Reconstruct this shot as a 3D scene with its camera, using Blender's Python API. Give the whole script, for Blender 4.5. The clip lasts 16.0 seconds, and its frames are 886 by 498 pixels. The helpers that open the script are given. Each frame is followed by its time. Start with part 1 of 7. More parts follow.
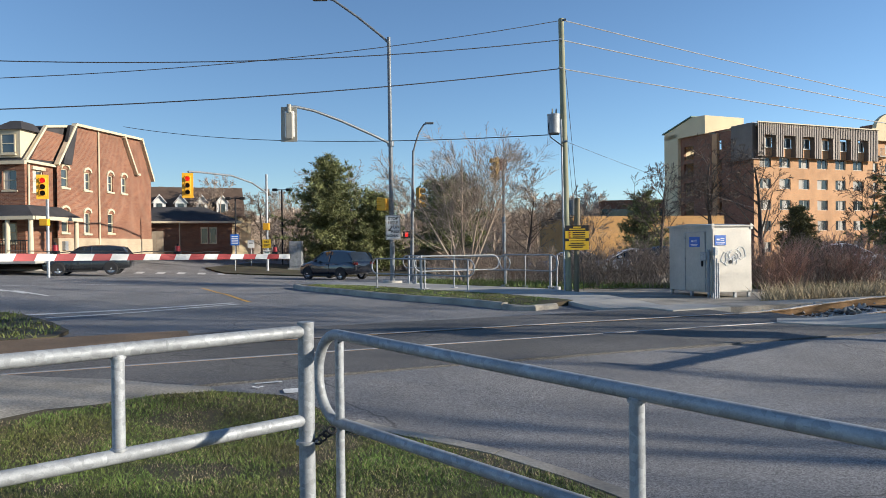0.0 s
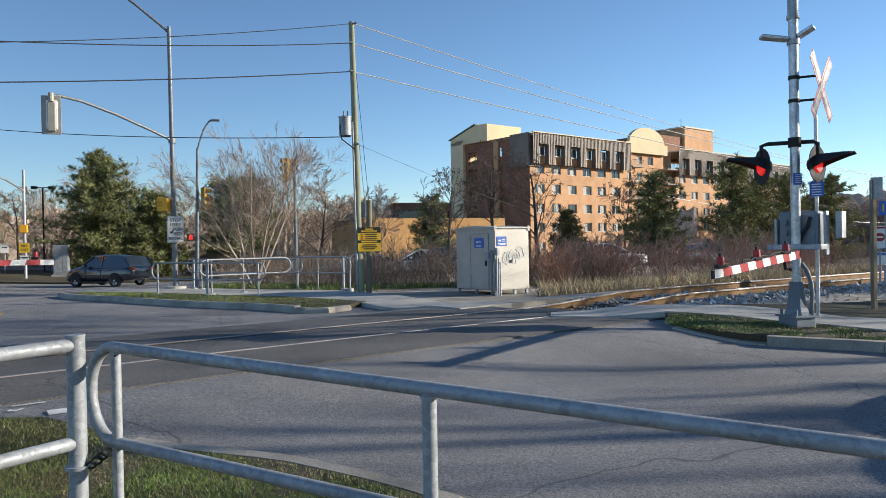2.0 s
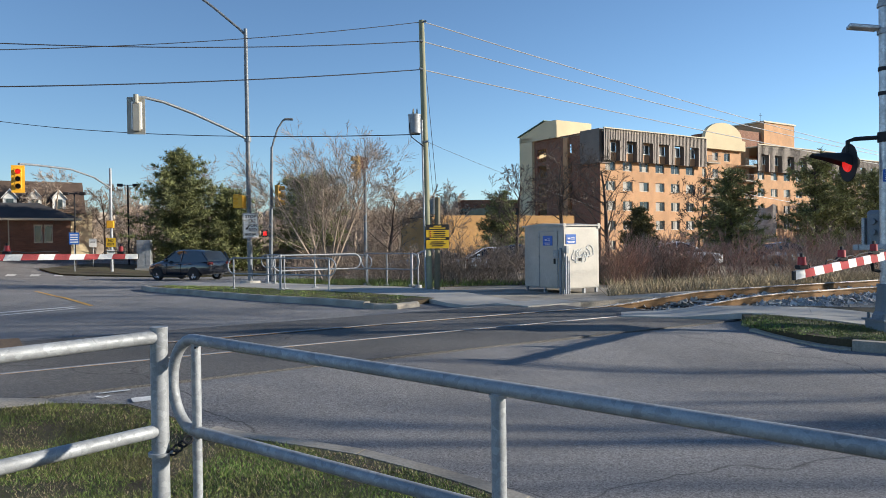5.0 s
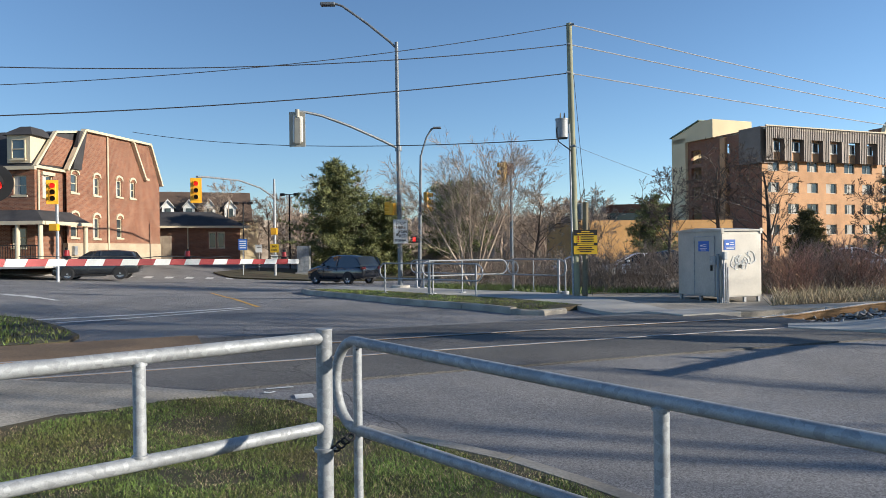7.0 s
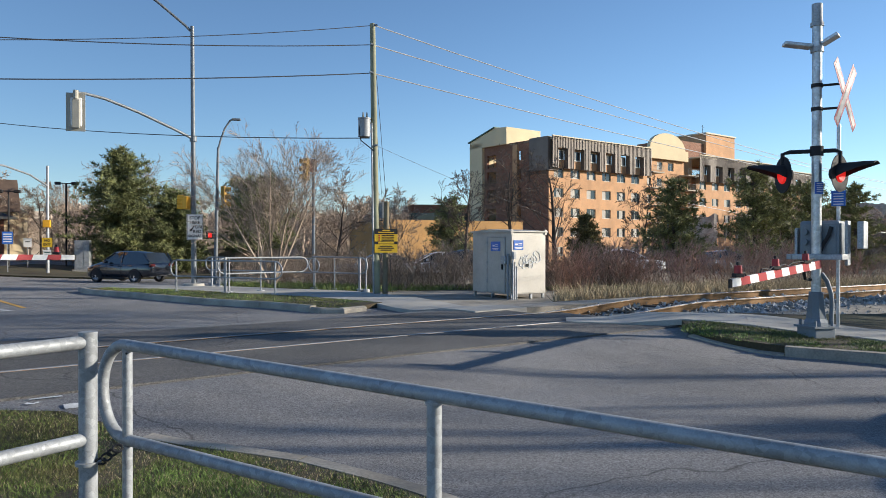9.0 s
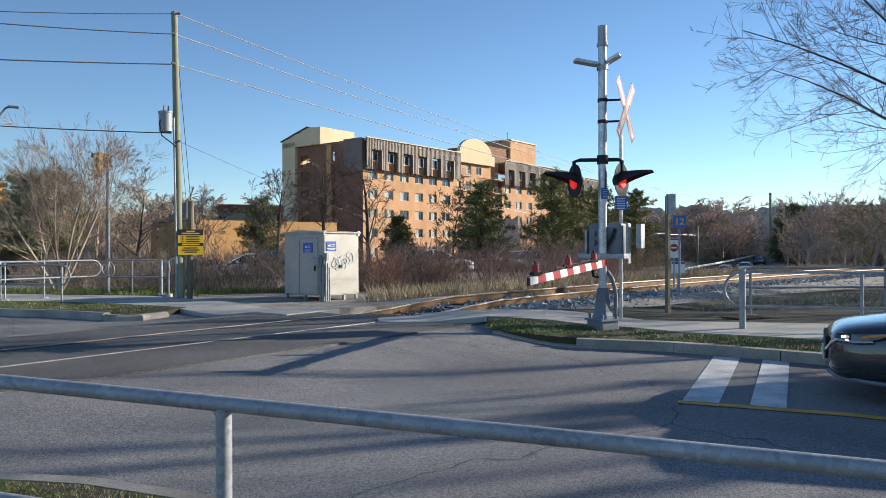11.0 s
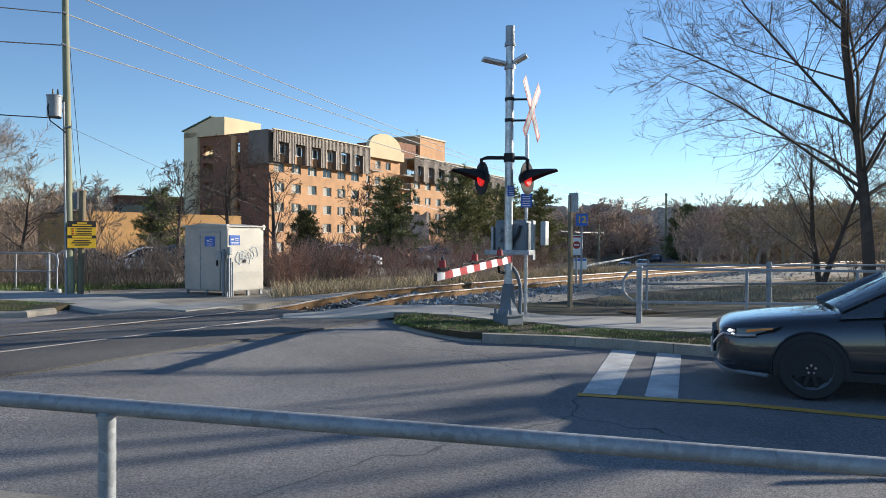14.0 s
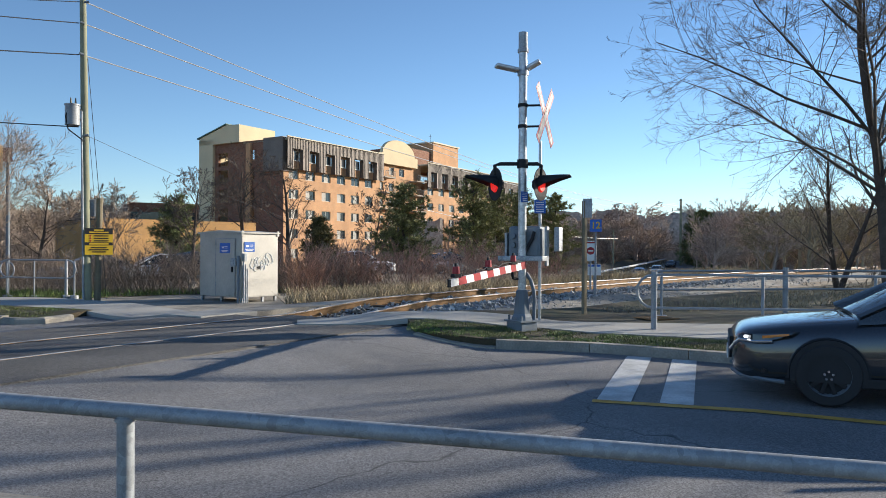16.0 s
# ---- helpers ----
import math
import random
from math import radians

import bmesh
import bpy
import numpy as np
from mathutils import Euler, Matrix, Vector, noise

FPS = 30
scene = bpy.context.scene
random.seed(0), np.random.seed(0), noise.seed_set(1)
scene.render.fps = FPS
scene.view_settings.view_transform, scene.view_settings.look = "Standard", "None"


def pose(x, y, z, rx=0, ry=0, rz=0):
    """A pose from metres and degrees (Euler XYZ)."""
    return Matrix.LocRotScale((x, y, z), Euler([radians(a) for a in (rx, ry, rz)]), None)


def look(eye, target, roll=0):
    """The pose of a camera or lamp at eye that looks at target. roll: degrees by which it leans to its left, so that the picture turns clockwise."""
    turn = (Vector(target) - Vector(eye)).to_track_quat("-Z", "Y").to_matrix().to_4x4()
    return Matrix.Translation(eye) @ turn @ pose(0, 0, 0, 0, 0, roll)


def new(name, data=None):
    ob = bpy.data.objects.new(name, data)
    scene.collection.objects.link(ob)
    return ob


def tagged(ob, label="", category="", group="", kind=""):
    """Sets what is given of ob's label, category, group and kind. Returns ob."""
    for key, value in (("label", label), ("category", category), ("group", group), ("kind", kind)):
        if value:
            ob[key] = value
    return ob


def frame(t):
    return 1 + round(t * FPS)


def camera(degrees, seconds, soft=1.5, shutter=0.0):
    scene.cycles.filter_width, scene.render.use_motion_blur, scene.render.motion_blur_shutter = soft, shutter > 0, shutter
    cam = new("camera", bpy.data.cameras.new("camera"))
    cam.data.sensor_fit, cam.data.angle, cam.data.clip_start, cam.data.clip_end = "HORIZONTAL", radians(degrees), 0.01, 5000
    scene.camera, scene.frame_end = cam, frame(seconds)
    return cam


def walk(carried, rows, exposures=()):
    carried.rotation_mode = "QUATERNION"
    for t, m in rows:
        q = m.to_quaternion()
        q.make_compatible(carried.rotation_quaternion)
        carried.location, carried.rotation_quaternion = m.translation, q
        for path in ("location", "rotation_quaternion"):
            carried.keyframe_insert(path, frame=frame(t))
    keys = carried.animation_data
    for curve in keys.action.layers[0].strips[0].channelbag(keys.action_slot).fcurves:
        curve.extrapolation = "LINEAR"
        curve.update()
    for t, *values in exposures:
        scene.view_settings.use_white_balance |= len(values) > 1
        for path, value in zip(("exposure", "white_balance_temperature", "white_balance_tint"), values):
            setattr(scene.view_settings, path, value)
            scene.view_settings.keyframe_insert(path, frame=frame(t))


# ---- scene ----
cam = camera(63.44, 16.0, soft=0.85)
PATH = [
    (0, pose(-0.014, 0.001, 1.639, 89.53, 0.66, -0.01)),
    (0.5, pose(-0.016, 0.005, 1.639, 89.24, 0.71, -4.64)),
    (1, pose(-0.009, 0.016, 1.639, 88.99, 0.81, -8.52)),
    (1.5, pose(-0.008, 0.011, 1.641, 89.09, 1.00, -12.71)),
    (2, pose(-0.019, -0.003, 1.642, 89.43, 1.06, -16.49)),
    (2.5, pose(-0.009, -0.018, 1.644, 89.82, 0.99, -18.25)),
    (3, pose(-0.009, -0.022, 1.645, 89.98, 0.91, -18.46)),
    (5.3, pose(-0.034, 0.007, 1.646, 89.16, 0.69, -8.99)),
    (5.5, pose(-0.039, 0.014, 1.645, 89.10, 0.70, -7.55)),
    (6, pose(-0.041, 0.024, 1.645, 89.15, 0.75, -4.45)),
    (6.5, pose(-0.051, 0.012, 1.650, 89.48, 0.84, -1.73)),
    (7, pose(-0.058, 0.003, 1.649, 89.88, 0.72, 0.53)),
    (7.5, pose(-0.062, -0.004, 1.650, 90.12, 0.42, 0.97)),
    (8, pose(-0.052, 0.001, 1.647, 90.03, 0.16, -1.82)),
    (8.5, pose(-0.032, 0.002, 1.647, 89.83, 0.04, -7.58)),
    (9, pose(0.006, -0.010, 1.652, 89.62, -0.03, -15.09)),
    (9.5, pose(0.050, -0.018, 1.653, 89.59, 0.05, -21.55)),
    (10, pose(0.058, -0.036, 1.657, 89.69, 0.08, -25.50)),
    (12.3, pose(0.082, -0.026, 1.654, 89.43, 0.19, -33.32)),
    (12.5, pose(0.087, -0.030, 1.657, 89.41, 0.15, -33.98)),
    (13, pose(0.085, -0.027, 1.655, 89.41, -0.06, -35.37)),
    (13.5, pose(0.091, -0.013, 1.653, 89.34, -0.22, -36.47)),
    (14, pose(0.089, -0.021, 1.655, 89.34, -0.39, -37.08)),
    (14.5, pose(0.087, -0.029, 1.657, 89.55, -0.56, -37.09)),
    (15, pose(0.082, -0.040, 1.662, 89.83, -0.55, -36.74)),
    (15.5, pose(0.081, -0.041, 1.663, 89.92, -0.39, -36.36)),
    (16, pose(0.081, -0.030, 1.654, 89.83, -0.26, -36.00)),
]
walk(cam, PATH)

# ---- world, sun, exposure ----
SUN_TO = Vector((0.977, -0.212, 0.297)).normalized()
world = bpy.data.worlds.new("sky")
scene.world = world
world.use_nodes = True
wn = world.node_tree.nodes
wn.clear()
sky = wn.new("ShaderNodeTexSky")
sky.sky_type = "NISHITA"
sky.sun_disc = False
sky.sun_elevation = math.asin(SUN_TO.z)
sky.sun_rotation = -math.atan2(SUN_TO.x, SUN_TO.y)
sky.altitude = 700
sky.air_density, sky.dust_density, sky.ozone_density = 1.0, 0.0, 4.0
wbg = wn.new("ShaderNodeBackground")
wbg.inputs["Strength"].default_value = 0.106
wout = wn.new("ShaderNodeOutputWorld")
world.node_tree.links.new(sky.outputs[0], wbg.inputs[0])
world.node_tree.links.new(wbg.outputs[0], wout.inputs[0])
sun_data = bpy.data.lights.new("sun", "SUN")
sun_data.energy, sun_data.angle, sun_data.color = 5.0, radians(0.6), (1.0, 0.92, 0.79)
sun = new("sun", sun_data)
sun.matrix_world = look(SUN_TO * 200, (0, 0, 0))
scene.view_settings.exposure = 0.64


# ---- building helpers ----
def part(name, bm, material, parent=None, label="", smooth=False):
    me = bpy.data.meshes.new(name)
    if isinstance(bm, Tubes):
        me.from_pydata(bm.v, [], bm.f)
        me.update()
    else:
        bmesh.ops.recalc_face_normals(bm, faces=bm.faces[:])
        bm.to_mesh(me)
        bm.free()
    me.materials.append(material)
    if smooth:
        me.polygons.foreach_set("use_smooth", [True] * len(me.polygons))
    ob = new(name, me)
    if parent is not None:
        ob.parent = parent
    if label:
        tagged(ob, label)
    return ob


def again(ob, m, parent):
    """Another piece on the same mesh."""
    o = new(ob.name.split(".")[0], ob.data)
    o.parent = parent
    o.matrix_basis = m
    return o


def thing(name, label, category, m=None, group="", kind=""):
    ob = new(name)
    if m is not None:
        ob.matrix_basis = m
    return tagged(ob, label, category, group, kind)


class Tubes:
    """Collects plain tubes and leaves for large organic meshes."""

    def __init__(self):
        self.v, self.f = [], []

    def seg(self, p0, p1, r0, r1, n=4):
        d = p1 - p0
        if d.length < 1e-6:
            return
        a = d.orthogonal().normalized()
        b = d.normalized().cross(a)
        k = len(self.v)
        for p, r in ((p0, r0), (p1, r1)):
            for i in range(n):
                w = 2 * math.pi * i / n
                self.v.append(tuple(p + r * (math.cos(w) * a + math.sin(w) * b)))
        for i in range(n):
            j = (i + 1) % n
            self.f.append((k + i, k + j, k + n + j, k + n + i))

    def tri(self, a, b, c):
        k = len(self.v)
        self.v += [tuple(a), tuple(b), tuple(c)]
        self.f.append((k, k + 1, k + 2))


def box(bm, c, s, m=Matrix(), bev=0.0):
    r = bmesh.ops.create_cube(bm, size=1, matrix=m @ Matrix.Translation(c) @ Matrix.Diagonal((*s, 1)))
    if bev:
        es = list({e for v in r["verts"] for e in v.link_edges})
        bmesh.ops.bevel(bm, geom=es, offset=bev, segments=2, affect="EDGES", profile=0.5)
    return bm


def cyl(bm, p0, p1, r0, r1=None, n=16):
    p0, p1 = Vector(p0), Vector(p1)
    d = p1 - p0
    m = Matrix.Translation((p0 + p1) / 2) @ d.to_track_quat("Z", "Y").to_matrix().to_4x4()
    bmesh.ops.create_cone(bm, cap_ends=True, segments=n, radius1=r0, radius2=r0 if r1 is None else r1, depth=d.length, matrix=m)
    return bm


def pipe(bm, pts, r, n=10):
    """A tube along points, joined ring to ring."""
    pts = [Vector(p) for p in pts]
    rings, up = [], None
    for i, p in enumerate(pts):
        d = (pts[min(i + 1, len(pts) - 1)] - pts[max(i - 1, 0)]).normalized()
        if up is None:
            up = d.orthogonal().normalized()
        up = (up - d * up.dot(d)).normalized()
        q = d.cross(up)
        rings.append([bm.verts.new(p + r * (math.cos(2 * math.pi * k / n) * up + math.sin(2 * math.pi * k / n) * q)) for k in range(n)])
    for a, b in zip(rings, rings[1:]):
        for k in range(n):
            bm.faces.new((a[k], a[(k + 1) % n], b[(k + 1) % n], b[k]))
    bm.faces.new(rings[0][::-1])
    bm.faces.new(rings[-1])
    return bm


def prism(bm, poly, h, m=Matrix()):
    """A flat outline in x, y pulled up by h."""
    lo = [bm.verts.new(m @ Vector((x, y, 0))) for x, y in poly]
    hi = [bm.verts.new(m @ Vector((x, y, h))) for x, y in poly]
    bm.faces.new(lo[::-1])
    bm.faces.new(hi)
    for i in range(len(poly)):
        j = (i + 1) % len(poly)
        bm.faces.new((lo[i], lo[j], hi[j], hi[i]))
    return bm


def lofted(bm, rings, closed=True):
    vs = [[bm.verts.new(p) for p in ring] for ring in rings]
    n = len(vs[0])
    for a, b in zip(vs, vs[1:]):
        for k in range(n if closed else n - 1):
            bm.faces.new((a[k], a[(k + 1) % n], b[(k + 1) % n], b[k]))
    if closed:
        bm.faces.new(vs[0][::-1])
        bm.faces.new(vs[-1])
    return bm


def smooth_by(ob, deg=35):
    me = ob.data
    me.polygons.foreach_set("use_smooth", [True] * len(me.polygons))
    me.set_sharp_from_angle(angle=radians(deg))
    return ob


def step(a, b, x):
    u = min(1.0, max(0.0, (x - a) / (b - a)))
    return u * u * (3 - 2 * u)


def track_y(x):
    return 10.9 + 0.392 * x - 0.0037 * x * x if x < 40 else 20.66 + 0.096 * (x - 40)


def height(x, y):
    """The lie of the land: a low rise at the railway, falling away beyond it."""
    off = (y - track_y(x)) * 0.93
    z = 0.20 * (1 - step(2.45, 4.4, abs(off)))
    far = -0.022 * max(0, y - 24) * (1 - step(2, 20, x)) + 0.03 * max(0, -x - 8) + step(50, 66, -0.4 * x + 0.92 * y) * (1 - step(-14, -4, x))
    far = max(-1.2, min(1.5, far))
    r = math.hypot(x, y)
    return z + far * (1 - step(20, 60, x)) - 6.0 * step(34, 170, r) * step(0, 30, x) * step(2.5, 14, off)


def sheet(xs, ys, dz=0.0):
    bm = bmesh.new()
    g = [[bm.verts.new((x, y, height(x, y) + dz)) for x in xs] for y in ys]
    for a, b in zip(g, g[1:]):
        for k in range(len(xs) - 1):
            bm.faces.new((a[k], a[k + 1], b[k + 1], b[k]))
    return bm


def drape(outline, dz, cell=0.8, skirt=0.25):
    """A patch with that outline, laid dz over the land, with edges that go down."""
    bm = bmesh.new()
    vs = [bm.verts.new((x, y, 0)) for x, y in outline]
    f = bm.faces.new(vs)
    bmesh.ops.triangulate(bm, faces=[f])
    for axis in (0, 1):
        lo, hi = min(p[axis] for p in outline), max(p[axis] for p in outline)
        k = lo + cell
        while k < hi:
            co, no = [0, 0, 0], [0, 0, 0]
            co[axis], no[axis] = k, 1
            bmesh.ops.bisect_plane(bm, geom=bm.verts[:] + bm.edges[:] + bm.faces[:], plane_co=co, plane_no=no)
            k += cell
    for v in bm.verts:
        d = dz(v.co.x, v.co.y) if callable(dz) else dz
        v.co.z = height(v.co.x, v.co.y) + d
    if skirt:
        edges = [e for e in bm.edges if e.is_boundary]
        r = bmesh.ops.extrude_edge_only(bm, edges=edges)
        for v in (g for g in r["geom"] if isinstance(g, bmesh.types.BMVert)):
            v.co.z -= skirt
    return bm


def along(points, d):
    """Where a way of straight pieces is after d metres, and its direction."""
    for a, b in zip(points, points[1:]):
        a, b = Vector(a), Vector(b)
        l = (b - a).length
        if d <= l:
            return a.lerp(b, d / l), (b - a).normalized()
        d -= l
    return b, (b - a).normalized()


# ---- materials ----
def mat(name, base, rough=0.7, metal=0.0, var=0.25, fine=60.0, coarse=1.2, bump=0.15, tint=None, spec=0.5):
    """Paint or stone with grain and stains at two scales, in world metres."""
    m = bpy.data.materials.new(name)
    m.use_nodes = True
    n, l = m.node_tree.nodes, m.node_tree.links
    b = n["Principled BSDF"]
    b.inputs["Roughness"].default_value, b.inputs["Metallic"].default_value = rough, metal
    b.inputs["Specular IOR Level"].default_value = spec
    geo = n.new("ShaderNodeNewGeometry")
    f, c = n.new("ShaderNodeTexNoise"), n.new("ShaderNodeTexNoise")
    for node, s, d in ((f, fine, 4), (c, coarse, 5)):
        node.inputs["Scale"].default_value, node.inputs["Detail"].default_value = s, d
        l.new(geo.outputs["Position"], node.inputs["Vector"])
    ramp = n.new("ShaderNodeValToRGB")
    t = tint or base
    ramp.color_ramp.elements[0].position, ramp.color_ramp.elements[1].position = 0.3, 0.7
    ramp.color_ramp.elements[0].color = (*[v * (1 - var) for v in t], 1)
    ramp.color_ramp.elements[1].color = (*[min(1, v * (1 + var * 0.6)) for v in base], 1)
    l.new(c.outputs["Fac"], ramp.inputs["Fac"])
    mul = n.new("ShaderNodeMix")
    mul.data_type, mul.blend_type = "RGBA", "MULTIPLY"
    mul.inputs["Factor"].default_value = 1.0
    ramp2 = n.new("ShaderNodeValToRGB")
    ramp2.color_ramp.elements[0].position, ramp2.color_ramp.elements[1].position = 0.25, 0.75
    lo = 1 - var
    ramp2.color_ramp.elements[0].color, ramp2.color_ramp.elements[1].color = (lo, lo, lo, 1), (1, 1, 1, 1)
    l.new(f.outputs["Fac"], ramp2.inputs["Fac"])
    l.new(ramp.outputs[0], mul.inputs[6])
    l.new(ramp2.outputs[0], mul.inputs[7])
    l.new(mul.outputs[2], b.inputs["Base Color"])
    if bump:
        bp = n.new("ShaderNodeBump")
        bp.inputs["Strength"].default_value, bp.inputs["Distance"].default_value = bump, 0.01
        l.new(f.outputs["Fac"], bp.inputs["Height"])
        l.new(bp.outputs[0], b.inputs["Normal"])
    return m


def asphalt(name, base, crack=1.0, var=0.24):
    """Worn road: pale stone chips, wheel-polished bands, tar cracks."""
    m = mat(name, base, 0.85, var=var, fine=26, coarse=0.45, bump=0)
    n, l = m.node_tree.nodes, m.node_tree.links
    b = n["Principled BSDF"]
    old = b.inputs["Base Color"].links[0].from_socket
    geo = next(x for x in n if x.type == "NEW_GEOMETRY")
    vo = n.new("ShaderNodeTexVoronoi")
    vo.inputs["Scale"].default_value = 110
    l.new(geo.outputs["Position"], vo.inputs["Vector"])
    sep = n.new("ShaderNodeSeparateColor")
    l.new(vo.outputs["Color"], sep.inputs[0])
    chips = n.new("ShaderNodeMapRange")
    chips.inputs[1].default_value, chips.inputs[2].default_value = 0.0, 1.0
    chips.inputs[3].default_value, chips.inputs[4].default_value = 0.5, 1.6
    l.new(sep.outputs[0], chips.inputs[0])
    mx = n.new("ShaderNodeMix")
    mx.data_type, mx.blend_type = "RGBA", "MULTIPLY"
    mx.inputs["Factor"].default_value = 1.0
    l.new(old, mx.inputs[6])
    l.new(chips.outputs[0], mx.inputs[7])
    # cracks: thin lines between large cells, bent by noise
    nz = n.new("ShaderNodeTexNoise")
    nz.inputs["Scale"].default_value = 1.5
    l.new(geo.outputs["Position"], nz.inputs["Vector"])
    add = n.new("ShaderNodeMix")
    add.data_type, add.blend_type = "RGBA", "LINEAR_LIGHT"
    add.inputs["Factor"].default_value = 0.35
    l.new(geo.outputs["Position"], add.inputs[6])
    l.new(nz.outputs["Color"], add.inputs[7])
    cr = n.new("ShaderNodeTexVoronoi")
    cr.feature = "DISTANCE_TO_EDGE"
    cr.inputs["Scale"].default_value = 0.16
    l.new(add.outputs[2], cr.inputs["Vector"])
    cm = n.new("ShaderNodeMapRange")
    cm.inputs[1].default_value, cm.inputs[2].default_value = 0.0, 0.0028
    cm.inputs[3].default_value, cm.inputs[4].default_value = 1 - 0.6 * crack, 1.0
    l.new(cr.outputs["Distance"], cm.inputs[0])
    mx2 = n.new("ShaderNodeMix")
    mx2.data_type, mx2.blend_type = "RGBA", "MULTIPLY"
    mx2.inputs["Factor"].default_value = 1.0
    l.new(mx.outputs[2], mx2.inputs[6])
    l.new(cm.outputs[0], mx2.inputs[7])
    l.new(mx2.outputs[2], b.inputs["Base Color"])
    bp = n.new("ShaderNodeBump")
    bp.inputs["Strength"].default_value, bp.inputs["Distance"].default_value = 0.8, 0.008
    l.new(sep.outputs[0], bp.inputs["Height"])
    l.new(bp.outputs[0], b.inputs["Normal"])
    return m


def brickwork(name, a, b2, mortar, w=0.23, h=0.075):
    m = mat(name, a, 0.85, var=0.2, fine=12, coarse=0.6, bump=0)
    n, l = m.node_tree.nodes, m.node_tree.links
    p = n["Principled BSDF"]
    old = p.inputs["Base Color"].links[0].from_socket
    tc = n.new("ShaderNodeTexCoord")
    sep, comb = n.new("ShaderNodeSeparateXYZ"), n.new("ShaderNodeCombineXYZ")
    l.new(tc.outputs["Object"], sep.inputs[0])
    sm = n.new("ShaderNodeMath")
    l.new(sep.outputs[0], sm.inputs[0])
    l.new(sep.outputs[1], sm.inputs[1])
    l.new(sm.outputs[0], comb.inputs[0])
    l.new(sep.outputs[2], comb.inputs[1])
    br = n.new("ShaderNodeTexBrick")
    br.inputs["Color1"].default_value, br.inputs["Color2"].default_value = (1, 1, 1, 1), (*[y / x for x, y in zip(a, b2)], 1)
    br.inputs["Mortar"].default_value = (*[y / x for x, y in zip(a, mortar)], 1)
    br.inputs["Scale"].default_value, br.inputs["Mortar Size"].default_value = 1.0, 0.008
    br.inputs["Brick Width"].default_value, br.inputs["Row Height"].default_value = w, h
    l.new(comb.outputs[0], br.inputs["Vector"])
    mx = n.new("ShaderNodeMix")
    mx.data_type, mx.blend_type = "RGBA", "MULTIPLY"
    mx.inputs["Factor"].default_value = 1.0
    l.new(old, mx.inputs[6])
    l.new(br.outputs["Color"], mx.inputs[7])
    l.new(mx.outputs[2], p.inputs["Base Color"])
    return m


def galvanised(name, base, rough=0.42, metal=0.75, scale=55):
    """Zinc with its spangle, dull streaks and small pale spots."""
    m = mat(name, base, rough, metal, var=0.22, fine=220, coarse=5, bump=0.04)
    n, l = m.node_tree.nodes, m.node_tree.links
    p = n["Principled BSDF"]
    old = p.inputs["Base Color"].links[0].from_socket
    geo = next(x for x in n if x.type == "NEW_GEOMETRY")
    vo = n.new("ShaderNodeTexVoronoi")
    vo.inputs["Scale"].default_value = scale
    l.new(geo.outputs["Position"], vo.inputs["Vector"])
    sep = n.new("ShaderNodeSeparateColor")
    l.new(vo.outputs["Color"], sep.inputs[0])
    r = n.new("ShaderNodeMapRange")
    r.inputs[1].default_value, r.inputs[2].default_value, r.inputs[3].default_value, r.inputs[4].default_value = 0, 1, 0.8, 1.12
    l.new(sep.outputs[0], r.inputs[0])
    mx = n.new("ShaderNodeMix")
    mx.data_type, mx.blend_type = "RGBA", "MULTIPLY"
    mx.inputs["Factor"].default_value = 1.0
    l.new(old, mx.inputs[6])
    l.new(r.outputs[0], mx.inputs[7])
    l.new(mx.outputs[2], p.inputs["Base Color"])
    rr = n.new("ShaderNodeMapRange")
    rr.inputs[1].default_value, rr.inputs[2].default_value, rr.inputs[3].default_value, rr.inputs[4].default_value = 0, 1, rough - 0.1, rough + 0.15
    l.new(sep.outputs[1], rr.inputs[0])
    l.new(rr.outputs[0], p.inputs["Roughness"])
    return m


def glowing(name, color, strength):
    m = bpy.data.materials.new(name)
    m.use_nodes = True
    b = m.node_tree.nodes["Principled BSDF"]
    b.inputs["Base Color"].default_value = (*color, 1)
    b.inputs["Emission Color"].default_value = (*color, 1)
    b.inputs["Emission Strength"].default_value = strength
    return m


def random_tone(m, lo, hi):
    """Makes pieces of one mesh differ: by island."""
    n, l = m.node_tree.nodes, m.node_tree.links
    p = n["Principled BSDF"]
    old = p.inputs["Base Color"].links[0].from_socket
    geo = next(x for x in n if x.type == "NEW_GEOMETRY")
    r = n.new("ShaderNodeMapRange")
    r.inputs[3].default_value, r.inputs[4].default_value = lo, hi
    l.new(geo.outputs["Random Per Island"], r.inputs[0])
    mx = n.new("ShaderNodeMix")
    mx.data_type, mx.blend_type = "RGBA", "MULTIPLY"
    mx.inputs["Factor"].default_value = 1.0
    l.new(old, mx.inputs[6])
    l.new(r.outputs[0], mx.inputs[7])
    l.new(mx.outputs[2], p.inputs["Base Color"])
    return m


def polished(m):
    b = m.node_tree.nodes["Principled BSDF"]
    b.inputs["Coat Weight"].default_value, b.inputs["Coat Roughness"].default_value = 1.0, 0.04
    return m


